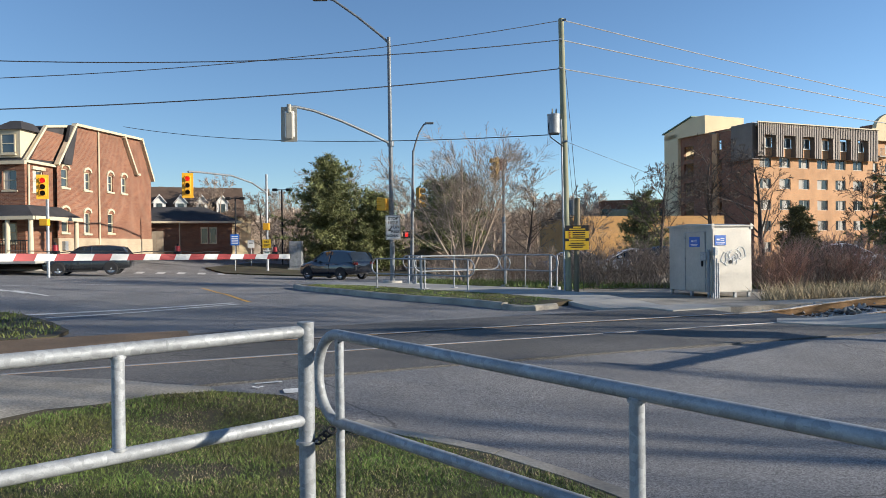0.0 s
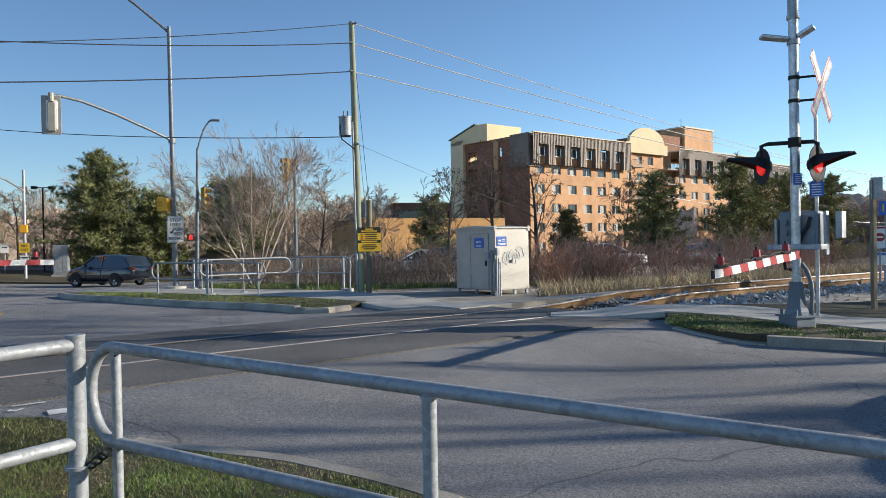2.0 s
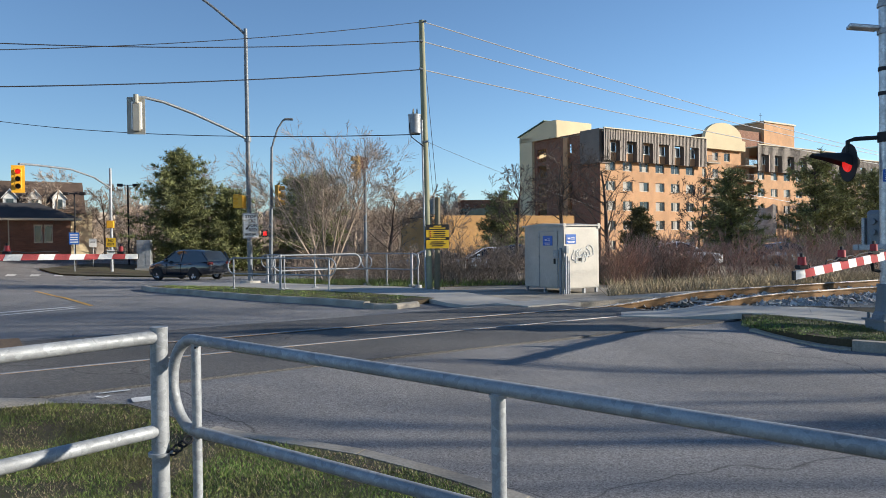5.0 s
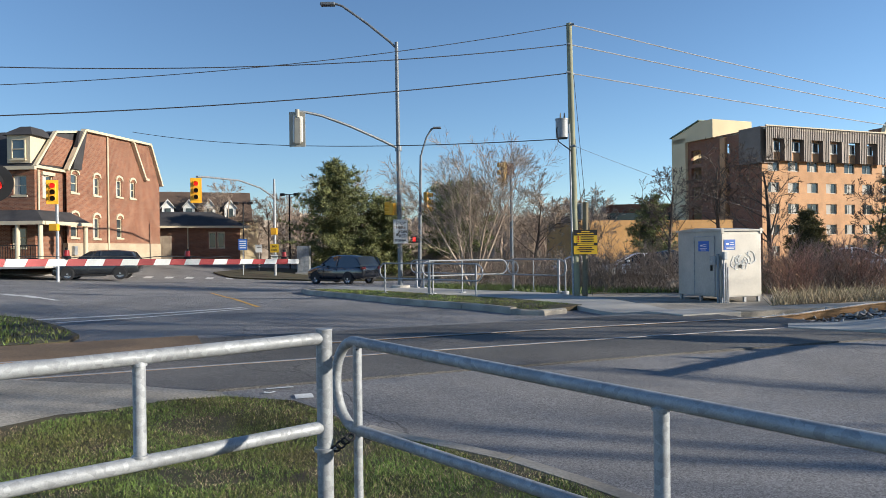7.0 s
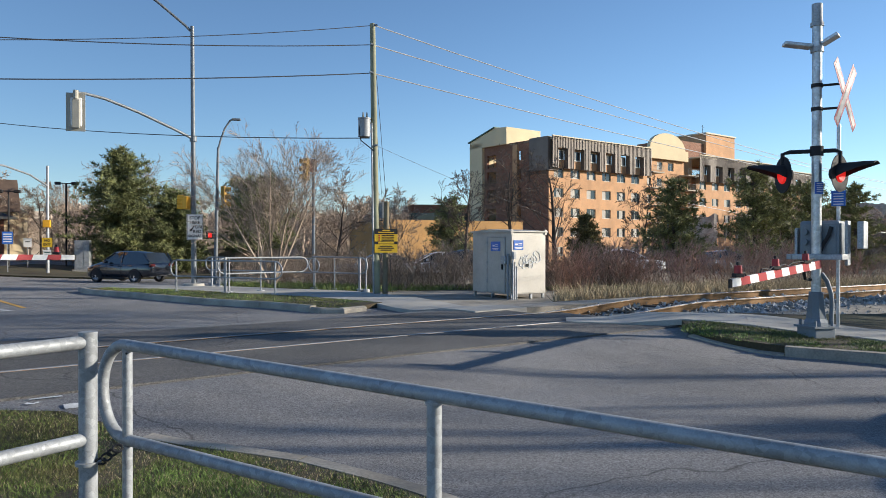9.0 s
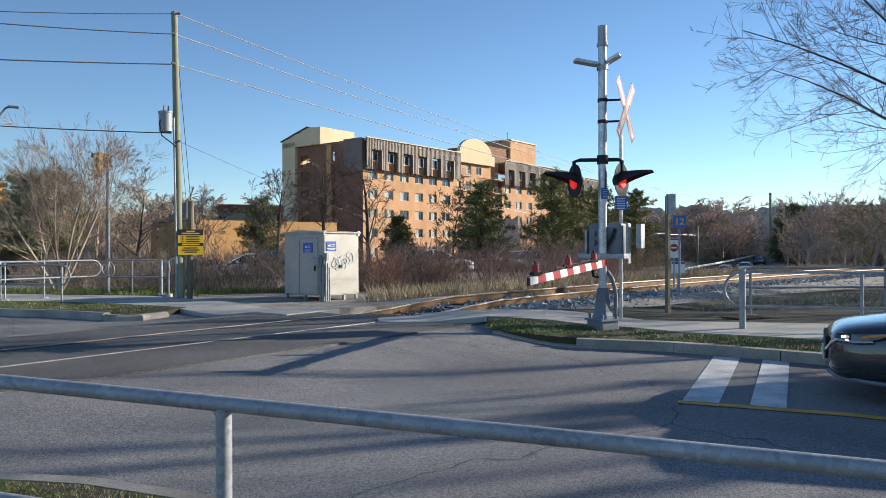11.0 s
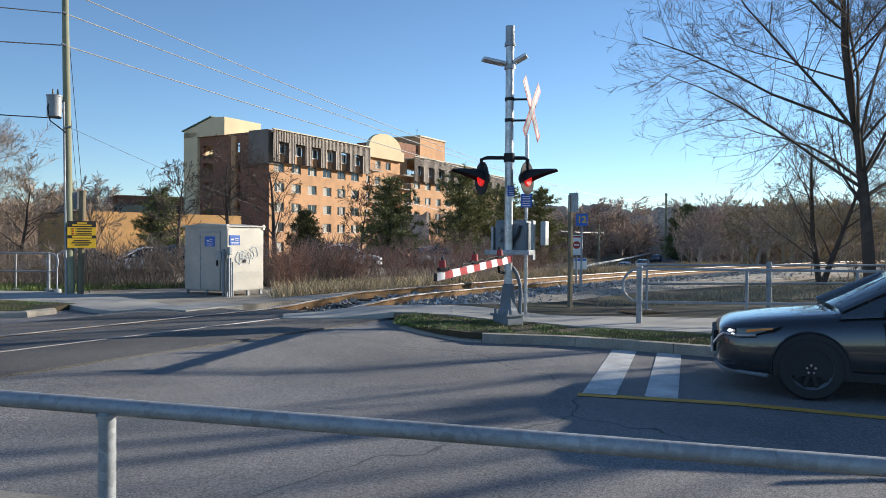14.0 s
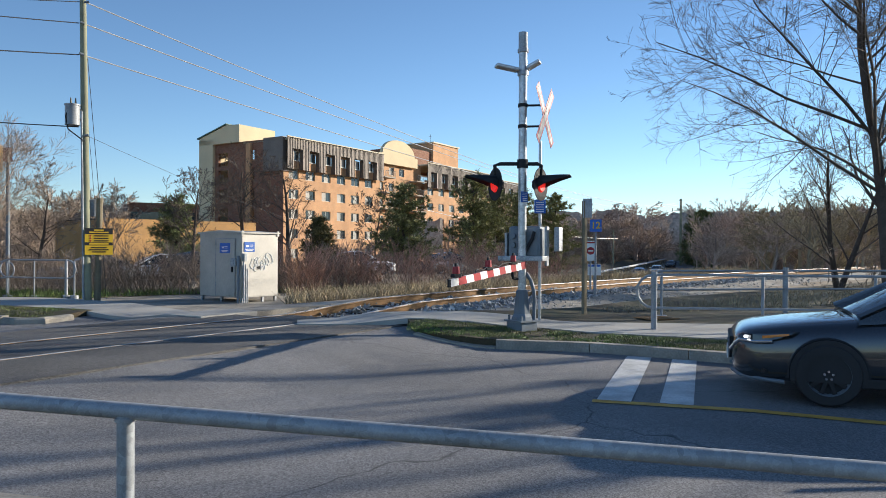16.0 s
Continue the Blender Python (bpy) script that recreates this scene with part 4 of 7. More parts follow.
MX, MY, MB = 8.89, 9.65, 0.26
crossing_mast(MX, MY, MB, 0.975, ((MX - 0.20, MY - 0.30, 1.34), (5.75, 7.62, 1.17)), -43, [((-0.40, 0.30), -106), ((0.27, -0.20), 22)], 155, "aluminium level-crossing mast with red flashers and lowered gate")
crossing_mast(-7.5, 10.7, 0.13, 1.0, ((-7.25, 10.95, 1.50), (-3.45, 16.05, 1.38)), 150, [((0.42, 0.25), 18), ((-0.30, -0.2), 160)], 0, "aluminium level-crossing mast with a lowered red and white gate")


# ---- signs near the right mast ----
def notice(name, p, yaw, w, h, face, label, category="sign", lines=(), line_mat=None, thick=0.006, pole=None):
    """A flat sign with bars for its small writing: lines are (y, length, height) in parts of the sign."""
    ob = thing(name, label, category)
    m = facing(p, yaw)
    bm = bmesh.new()
    box(bm, (0, 0, 0), (w, h, thick), m)
    part("plate", bm, face, ob)
    for x, y, l, t in lines:
        bm = bmesh.new()
        box(bm, (x * w, y * h, thick / 2 + 0.002), (l * w, t * h, 0.004), m)
        part("line", bm, line_mat, ob)
    if pole:
        z0, z1, r, pm = pole
        part("post", cyl(bmesh.new(), (p[0], p[1], z0), (p[0], p[1], z1), r, n=10), pm, ob).matrix_basis = Matrix.Translation(m.to_3x3() @ Vector((0, 0, -r - thick)))
    return ob


notice("blue_notice_sign", (9.95, 10.30, 2.46), -43, 0.22, 0.27, SIGN_BLUE, "blue notice sign with white lines on a slim steel post", lines=[(0, 0.3 - 0.17 * i, 0.7, 0.06) for i in range(5)], line_mat=WHITE, pole=(0.2, 3.75, 0.032, ALU))
wp = thing("wooden_post", "square weathered timber post beside the pavement", "post")
bm = bmesh.new()
box(bm, (11.91, 10.94, 1.41), (0.085, 0.085, 2.55), bev=0.008)
part("post", bm, WOOD_POLE, wp)
bm = bmesh.new()
box(bm, (0, 0, 0), (0.20, 0.42, 0.02), facing((11.93, 10.87, 2.52), -46))
part("back_plate", bm, ZINC_OLD, wp, "bare metal back of a sign")
s12 = notice("number_sign", (16.12, 14.40, 2.30), -48, 0.34, 0.36, SIGN_BLUE, "blue sign with the number 12 in pale figures", pole=(0.2, 2.4, 0.03, ZINC))
lettering("12", 0.27, facing((16.12, 14.40, 2.30), -48) @ Matrix.Translation((0, 0, 0.008)), SIGN_YELLOW, s12, 0.006)
stop_r = notice("no_entry_sign", (17.0, 15.4, 1.55), -48, 0.36, 0.62, WHITE, "white sign with a red no-entry disc", pole=(0.1, 1.8, 0.03, ZINC))
m = facing((17.0, 15.4, 1.55), -48)
part("disc", cyl(bmesh.new(), m @ Vector((0, 0, 0.004)), m @ Vector((0, 0, 0.009)), 0.12, n=24), RED, stop_r)
bm = bmesh.new()
box(bm, (0, 0, 0.011), (0.16, 0.04, 0.003), m)
part("bar", bm, WHITE, stop_r)
bm = bmesh.new()
box(bm, (0, 0.26, 0.005), (0.30, 0.05, 0.004), m)
part("line", bm, RED, stop_r)
notice("white_sign", (17.4, 15.6, 0.95), -48, 0.42, 0.36, WHITE, "white sign with a dark header beside the track", lines=[(0, 0.36, 0.9, 0.2)], line_mat=SIGN_BLUE, pole=(0.0, 1.1, 0.03, ZINC))

# ---- equipment cabinet ----
cab = thing("equipment_cabinet", "dull aluminium railway equipment cabinet with graffiti, on steel feet", "cabinet")
F = Vector((7.40, 19.75))
ul, ur = Vector((-0.30, 0.95)).normalized(), Vector((0.95, 0.30)).normalized()
CM = Matrix(((ur.x, ul.x, 0, F.x), (ur.y, ul.y, 0, F.y), (0, 0, 1, 0.03), (0, 0, 0, 1)))
WR, WL, CH = 1.32, 1.95, 1.92
bm = bmesh.new()
box(bm, (WR / 2, WL / 2, 0.15 + CH / 2 - 0.04), (WR, WL, CH - 0.08), CM, 0.012)
part("body", bm, CABINET, cab)
# thin sheet over the sunny face, its sunlight put into a lighter metal
bm = bmesh.new()
box(bm, (WR / 2, -0.006, 0.15 + CH / 2 - 0.04), (WR - 0.04, 0.008, CH - 0.16), CM)
part("sunlit_panel", bm, CABINET_SUNLIT, cab, "aluminium cabinet face, coloured brighter as sunlit")
bm = bmesh.new()
for a, b in (((-0.04, -0.04), (WR + 0.04, WL + 0.04)),):
    prof = [(-0.05, CH + 0.06), (-0.05, CH + 0.10), (WL / 2, CH + 0.16), (WL + 0.05, CH + 0.10), (WL + 0.05, CH + 0.06)]
    lofted(bm, [[CM @ Vector((x, y, z)) for y, z in prof] for x in (-0.05, WR + 0.05)])
part("roof", bm, CABINET, cab)
for x in (0.02, WR - 0.02):
    bm = bmesh.new()
    box(bm, (x, -0.02, CH + 0.06), (0.09, 0.03, 0.16), CM, 0.012)
    cyl(bm, CM @ Vector((x, -0.04, CH + 0.1)), CM @ Vector((x, -0.03, CH + 0.1)), 0.02, n=10)
    part("lifting_lug", bm, CABINET_SUNLIT, cab)
for x, y in ((0.06, 0.06), (WR - 0.06, 0.06), (0.06, WL - 0.06), (WR - 0.06, WL - 0.06), (WR * 0.6, 0.06), (0.06, WL / 2)):
    bm = bmesh.new()
    box(bm, (x, y, 0.06), (0.07, 0.07, 0.24), CM)
    part("foot", bm, ZINC_OLD, cab)
bm = bmesh.new()
box(bm, (-0.012, 0.72, 0.15 + 0.86), (0.02, 0.86, 1.62), CM, 0.008)
door = part("door", bm, CABINET, cab)
bm = bmesh.new()
for z in (0.45, 1.0, 1.6):
    cyl(bm, CM @ Vector((-0.03, 1.15, z)), CM @ Vector((-0.03, 1.15, z + 0.12)), 0.018, n=8)
part("hinge", bm, ZINC_OLD, door)
bm = bmesh.new()
box(bm, (-0.04, 0.38, 0.95), (0.04, 0.06, 0.16), CM, 0.01)
part("handle", bm, BLACK, door)
bm = bmesh.new()
for y in (0.27, 1.17):
    box(bm, (-0.016, y, 1.0), (0.012, 0.02, 1.66), CM)
box(bm, (-0.016, 0.72, 1.84), (0.012, 0.92, 0.02), CM)
part("door_seam", bm, ZINC_OLD, door)
for p, s, nrm in (((-0.03, 0.72, 1.56), (0.012, 0.46, 0.29), 0), ((0.26, -0.02, 1.60), (0.36, 0.012, 0.28), 1)):
    bm = bmesh.new()
    box(bm, p, s, CM)
    plate = part("blue_plate", bm, SIGN_BLUE, cab, "blue notice plate with white lines")
    for i, (dx, dz, l) in enumerate(((-0.1, 0.02, 0.12), (0.08, 0.05, 0.16), (0.08, 0.0, 0.16), (0, -0.07, 0.38), (0, -0.105, 0.30))):
        bm = bmesh.new()
        k = s[1 - nrm] if nrm == 0 else s[0]
        h = 0.05 if i == 0 else 0.016
        c = (p[0] - 0.009, p[1] - dx * 0.8, p[2] + dz) if nrm == 0 else (p[0] + dx * 0.8, p[1] - 0.009, p[2] + dz)
        box(bm, c, (0.006, l * 0.8, h) if nrm == 0 else (l * 0.8, 0.006, h), CM)
        part("line", bm, WHITE, plate)
bm = bmesh.new()
box(bm, (-0.10, 0.16, 1.16), (0.18, 0.22, 0.24), CM, 0.02)
cyl(bm, CM @ Vector((-0.20, 0.16, 1.16)), CM @ Vector((-0.17, 0.16, 1.16)), 0.07, n=14)
part("meter", bm, ZINC_OLD, cab, "electric meter box with a round glass")
for i, (dx, dy, top) in enumerate(((-0.10, 0.02, 1.35), (0.02, -0.07, 1.2), (0.09, -0.07, 1.1), (0.15, -0.07, 0.98))):
    smooth_by(part("conduit", cyl(bmesh.new(), CM @ Vector((dx, dy, -0.05)), CM @ Vector((dx, dy, top)), 0.038 if i == 0 else 0.026, n=10), ZINC_OLD if i else GREY_IRON, cab))
bm = bmesh.new()
box(bm, (0.04, -0.09, 1.3), (0.10, 0.10, 0.22), CM, 0.01)
part("junction_box", bm, ZINC_OLD, cab)
bm = bmesh.new()
cyl(bm, CM @ Vector((0.60, -0.03, 1.0)), CM @ Vector((0.60, -0.012, 1.0)), 0.05, n=12)
part("vent_cap", bm, BLACK, cab)
rg = random.Random(8)
for k, (gx, gz, rr) in enumerate(((0.42, 1.12, 0.12), (0.56, 1.17, 0.10), (0.70, 1.15, 0.13), (0.84, 1.20, 0.11), (0.98, 1.24, 0.14), (0.74, 1.02, 0.09), (0.5, 1.0, 0.08))):
    pts = [CM @ Vector((gx + rr * math.cos(a) * (1 + 0.3 * math.sin(2 * a + k)), -0.014, gz + rr * math.sin(a) * (1.2 + 0.2 * math.cos(3 * a)))) for a in [k + 0.35 * i for i in range(16)]]
    part("graffiti_stroke", pipe(bmesh.new(), pts, 0.012, 5), SCRAWL, cab)

# ribbed brown tactile plate let into the pavement
plate = bmesh.new()
rz = Matrix.Translation((12.7, 9.62, height(12.7, 9.62) + 0.165)) @ Matrix.Rotation(radians(-14), 4, "Z")
box(plate, (0, 0, 0), (0.75, 0.62, 0.012), rz)
for i in range(9):
    box(plate, (-0.32 + 0.08 * i, 0, 0.008), (0.035, 0.58, 0.008), rz)
tagged(part("tactile_plate", plate, RUST), "rusty ribbed tactile plate in the pavement", "tactile paving", kind="structure")


# ---- buildings ----
def wall_mesh(w, z0, z1, holes, deep, at=0.0):
    """A wall face in x, z at y = at, with holes (x0, x1, z0, z1) that go in by deep."""
    bm = bmesh.new()
    xs = sorted({0.0, w, *[h[0] for h in holes], *[h[1] for h in holes]})
    zs = sorted({z0, z1, *[h[2] for h in holes], *[h[3] for h in holes]})
    inside = lambda x, z: any(a < x < b and c < z < d for a, b, c, d in holes)
    for x0, x1 in zip(xs, xs[1:]):
        for a, b in zip(zs, zs[1:]):
            if not inside((x0 + x1) / 2, (a + b) / 2):
                bm.faces.new([bm.verts.new((x, at, z)) for x, z in ((x0, a), (x1, a), (x1, b), (x0, b))])
    for a, b, c, d in holes:
        ring = ((a, c), (b, c), (b, d), (a, d))
        for (xa, za), (xb, zb) in zip(ring, ring[1:] + ring[:1]):
            bm.faces.new([bm.verts.new(p) for p in ((xa, at, za), (xb, at, zb), (xb, at + deep, zb), (xa, at + deep, za))])
    bmesh.ops.remove_doubles(bm, verts=bm.verts[:], dist=0.001)
    return bm


class Windows:
    """Windows of one size on a building: frame, pane and half-drawn curtain on shared meshes."""

    def __init__(self, w, h, frame_mat, bars=1, cross=False):
        self.w, self.h, self.frame_mat, self.bars, self.cross, self.first = w, h, frame_mat, bars, cross, None

    def put(self, parent, m, curtain):
        win = new("window")
        win.parent, win.matrix_basis = parent, m
        if self.first is None:
            bm = bmesh.new()
            w, h, t = self.w, self.h, 0.06
            for c, s in (((0, 0, t / 2), (w, 0.07, t)), ((0, 0, h - t / 2), (w, 0.07, t)), ((-w / 2 + t / 2, 0, h / 2), (t, 0.07, h)), ((w / 2 - t / 2, 0, h / 2), (t, 0.07, h))):
                box(bm, c, s)
            for i in range(self.bars):
                box(bm, (-w / 2 + w * (i + 1) / (self.bars + 1), -0.01, h / 2), (t * 0.8, 0.06, h))
            if self.cross:
                box(bm, (0, -0.012, h * 0.5), (w, 0.05, t * 0.8))
            f = part("frame", bm, self.frame_mat, win)
            bm = bmesh.new()
            box(bm, (0, 0.02, h / 2), (w - 0.06, 0.015, h - 0.06))
            p = part("pane", bm, PANE, win)
            bm = bmesh.new()
            box(bm, (-w * 0.25, 0.0, h * 0.5), (w * 0.42, 0.012, h - 0.12))
            c = part("curtain", bm, CURTAIN, win)
            bm = bmesh.new()
            box(bm, (0, -0.06, -0.05), (w + 0.12, 0.16, 0.09))
            s = part("sill", bm, self.frame_mat, win)
            self.first = (f, p, c, s)
            if not curtain:
                c.matrix_basis = Matrix.Translation((0, 0.05, 0))
        else:
            for o in self.first[:2] + self.first[3:]:
                again(o, Matrix(), win)
            if curtain:
                again(self.first[2], Matrix.Translation((curtain * self.w * 0.5 if curtain > 0.5 else 0, 0, 0)), win)
        return win


def frame_of(o, d, z=0.0):
    """x along d, y away from the viewer, z up."""
    d = Vector(d).normalized()
    return Matrix(((d.x, -d.y, 0, o[0]), (d.y, d.x, 0, o[1]), (0, 0, 1, z), (0, 0, 0, 1)))


apt = thing("apartment_building", "six-storey orange brick apartment block with a dark mansard top floor", "building", frame_of((39.7, 91.4), (0.923, 0.384)))
rw = random.Random(21)
win_apt = Windows(1.95, 1.30, FRAME_W, 1)
ROWS = [2.75, 5.45, 8.2, 10.95, 0.0]


def wing(x0, cols, width, y=0.0, pitch=3.4, lead=1.0, mans=True, top=16.5):
    holes = [(lead + pitch * c, lead + pitch * c + 1.95, z, z + 1.30) for c in range(cols) for z in ROWS]
    if mans:
        holes += []
    wl = part("wall", wall_mesh(width, -4.0, 11.9 + 1.6, holes, 0.3), BRICK_ORANGE, apt)
    wl.matrix_basis = Matrix.Translation((x0, y, 0))
    for c in range(cols):
        for z in ROWS:
            win_apt.put(apt, Matrix.Translation((x0 + lead + pitch * c + 0.975, y + 0.16, z)), rw.choice((0, 0.2, 0.2, 0.6, 0.6)))
        win_apt.put(apt, Matrix.Translation((x0 + lead + pitch * c + 0.975, y - 0.02, 13.5)), rw.choice((0, 0.2, 0.6)))
    # mansard in front of the top floor, cut away round each window
    holes = [(lead + pitch * c + 0.05, lead + pitch * c + 2.2, 12.2, 15.0) for c in range(cols)]
    ms = part("mansard", wall_mesh(width + 0.2, 12.2, top, holes, 0.75, -0.75), MANSARD, apt)
    ms.matrix_basis = Matrix.Translation((x0 - 0.1, y, 0))
    bm = bmesh.new()
    k = 0.0
    while k < width:
        if all(not (a - 0.05 < k < b + 0.05) for a, b, _c, _d in holes):
            box(bm, (k, -0.78, (12.2 + top) / 2), (0.06, 0.06, top - 12.2))
        else:
            box(bm, (k, -0.78, (15.0 + top) / 2), (0.06, 0.06, top - 15.0))
        k += 0.32
    rb = part("mansard_ribs", bm, MANSARD, apt)
    rb.matrix_basis = Matrix.Translation((x0, y, 0))
    tagged(rb, kind="stuff")
    bm = bmesh.new()
    box(bm, (width / 2, -0.8, top + 0.05), (width + 0.3, 0.25, 0.14))
    box(bm, (width / 2, 3.5, top - 0.3), (width, 8.5, 0.2))
    cp = part("coping", bm, TRIM, apt)
    cp.matrix_basis = Matrix.Translation((x0, y, 0))


wing(0.0, 6, 21.9)
wing(35.2, 6, 23.2, 0.0, 3.75)
wing(58.5, 6, 26.0, 4.0, 4.1)
# middle bay with the arched parapet
holes = [(a, a + 1.5, z, z + 1.3) for a in (0.6, 3.6, 6.6) for z in ROWS + [13.6]]
mid = part("wall", wall_mesh(13.3, -4, 16.0, holes, 0.3), BRICK_ORANGE, apt)
mid.matrix_basis = Matrix.Translation((21.9, 0.8, 0))
win_mid = Windows(1.5, 1.30, FRAME_W, 1)
for a in (0.6, 3.6, 6.6):
    for z in ROWS + [13.6]:
        win_mid.put(apt, Matrix.Translation((21.9 + a + 0.75, 0.96, z)), rw.choice((0, 0.2, 0.6)))
bm = bmesh.new()
prof = [(0, 15.3), (11.2, 15.3), (11.2, 16.9)] + [(5.6 + 4.7 * math.cos(radians(a)), 17.0 + 2.5 * math.sin(radians(a))) for a in range(0, 181, 12)] + [(0, 16.9)]
prism(bm, prof, 0.6, Matrix.Translation((21.9, 0.7, 0)) @ Matrix.Rotation(radians(90), 4, "X"))
part("parapet", bm, STUCCO, apt, "cream arched parapet")
for bx in (22.2, 31.6):
    for z in ROWS[:4] + [13.4]:
        bm = bmesh.new()
        box(bm, (bx + 1.4, -0.1, z - 0.45), (3.0, 1.7, 0.16))
        bal = part("balcony", bm, STUCCO_GREY, apt)
        bm = bmesh.new()
        box(bm, (bx + 1.4, -0.92, z + 0.6), (3.0, 0.05, 0.06))
        part("balcony_rail", bm, BLACK, bal)
        bm = bmesh.new()
        for i in range(13):
            box(bm, (bx + 0.0 + i * 0.233, -0.92, z + 0.1), (0.04, 0.03, 0.95))
        tagged(part("balcony_bars", bm, STUCCO_GREY if bx < 30 else BLACK, bal), kind="stuff")
# roof plant rooms
bm = bmesh.new()
box(bm, (43, 9, 18.2), (13, 8, 3.4))
part("penthouse", bm, BRICK_RED, apt, "brown brick roof plant room")
bm = bmesh.new()
box(bm, (50.0, 8, 18.9), (9.5, 7, 5.6))
part("penthouse", bm, BRICK_ORANGE, apt, "orange brick lift tower on the roof")
bm = bmesh.new()
box(bm, (50.0, 8, 21.8), (9.9, 7.4, 0.25))
part("coping", bm, TRIM, apt)
bm = bmesh.new()
cyl(bm, (46.5, 6, 21.5), (46.5, 6, 23.6), 0.04, n=6)
cyl(bm, (46.0, 6, 23.2), (47.0, 6, 23.2), 0.03, n=6)
part("aerial", bm, BLACK, apt)
# gable end, its shade put into the colour as darker red brick
holes = [(8.9, 10.7, z, z + 1.5) for z in ROWS[:4] + [13.6]] + [(3.4, 5.4, z - 0.3, z + 1.6) for z in ROWS[:4] + [13.4]]
end = part("wall", wall_mesh(16.2, -4, 16.4, holes, 0.4), BRICK_RED, apt)
END = Matrix.Rotation(radians(90), 4, "Z") @ Matrix.Rotation(radians(180), 4, "Z")
EM = Matrix(((0, 1, 0, 0), (-1, 0, 0, 16.2), (0, 0, 1, 0), (0, 0, 0, 1)))
end.matrix_basis = EM
for z in ROWS[:4] + [13.6]:
    win_mid.put(apt, EM @ Matrix.Translation((6.4, 0.2, z)), 0.2)
bm = bmesh.new()
box(bm, (-0.12, 6.4, 6.0), (0.5, 0.9, 20.0))
part("pilaster", bm, BRICK_ORANGE, apt)
bm = bmesh.new()
box(bm, (0.6, 1.5, 14.2), (2.2, 3.6, 4.6))
part("mansard", bm, MANSARD, apt, "dark mansard corner")
bm = bmesh.new()
box(bm, (1.6, 14.9, 6.5), (4.2, 2.9, 21.0))
part("stair_tower", bm, STUCCO, apt, "pale stucco stair tower")
bm = bmesh.new()
lofted(bm, [[(x, 8.0, 16.3), (x, 16.3, 16.3), (x, 16.3, 17.3), (x, 10.6, 18.9), (x, 8.0, 18.8)] for x in (-0.5, 6.5)])
part("stair_head", bm, STUCCO, apt, "cream sloping stair head")
bm = bmesh.new()
lofted(bm, [[(x, 16.6, 17.25), (x, 10.5, 19.0), (x, 10.5, 19.12), (x, 16.6, 17.4)] for x in (-0.7, 6.7)])
part("roof", bm, TEAL, apt, "green metal lean-to roof")
bm = bmesh.new()
box(bm, (43, 13, 5), (80, 6, 19))
part("back_block", bm, BRICK_ORANGE, apt)

low = thing("low_building", "long flat-roofed orange brick building behind shrubs", "building", frame_of((10.2, 56.0), (0.98, 0.19)))
part("wall", wall_mesh(13.0, -4, 3.62, [], 0.3), BRICK_TAN, low)
bm = bmesh.new()
box(bm, (6.5, 4.3, -0.2), (13.0, 7.9, 7.4))
part("block", bm, BRICK_TAN, low)
bm = bmesh.new()
box(bm, (6.5, 4.3, 3.55), (12.6, 7.6, 0.10))
part("roof", bm, SHINGLE_BROWN, low)
low2 = thing("office_building", "distant dark brick office block with a roof mast", "building", frame_of((24, 110), (0.99, -0.1)))
holes = [(a, a + 2.0, 5.2, 6.6) for a in (1, 4, 7, 10)]
part("wall", wall_mesh(13, -4, 7.9, holes, 0.3), BRICK_RED, low2)
bm = bmesh.new()
box(bm, (6.5, 4.2, 2), (13, 7.6, 11.6))
part("block", bm, BRICK_RED, low2)
bm = bmesh.new()
box(bm, (5.5, -0.0, 5.9), (10.8, 0.4, 1.3))
part("window", bm, PANE, low2)
bm = bmesh.new()
box(bm, (-5, 6, 2), (9, 6, 8.6))
box(bm, (-3, 6, 6.8), (3, 3, 1.6))
part("lower_block", bm, STUCCO_GREY, low2)
for k in range(5):
    part("roof_mast", cyl(bmesh.new(), (-6 + k * 1.5, 6, 6), (-6 + k * 1.5, 6, 8.2 + (k % 2) * 1.5), 0.09, n=6), BLACK, low2)

# red brick house with its gambrel side
hs = thing("brick_house", "red brick house with mansard roof and stone base", "house", frame_of((-23.75, 44.2), (0.053, 0.9986)))
W1 = [(0.84, 5.42), (3.4, 5.42), (6.33, 5.52), (8.27, 5.55)]
W2 = [(0.8, 2.58), (3.33, 2.55), (6.34, 2.62)]
holes = [(x - 0.38, x + 0.38, z, z + 1.15) for x, z in W1] + [(x - 0.38, x + 0.38, z, z + 1.35) for x, z in W2]
bm = wall_mesh(12.6, 2.2, 6.85, holes, 0.25)
bm.faces.new([bm.verts.new((x, 0, z)) for x, z in ((0.0, 6.85), (12.6, 6.85), (10.85, 9.75), (1.95, 9.45))])
part("wall", bm, BRICK_RED, hs)
bm = bmesh.new()
box(bm, (6.3, 4.5, 1.6), (12.7, 9.1, 1.25))
part("stone_base", bm, STONE, hs, "pale stone base course")
win_h = Windows(0.76, 1.15, TRIM, 0, True)
win_h2 = Windows(0.76, 1.35, TRIM, 0, True)
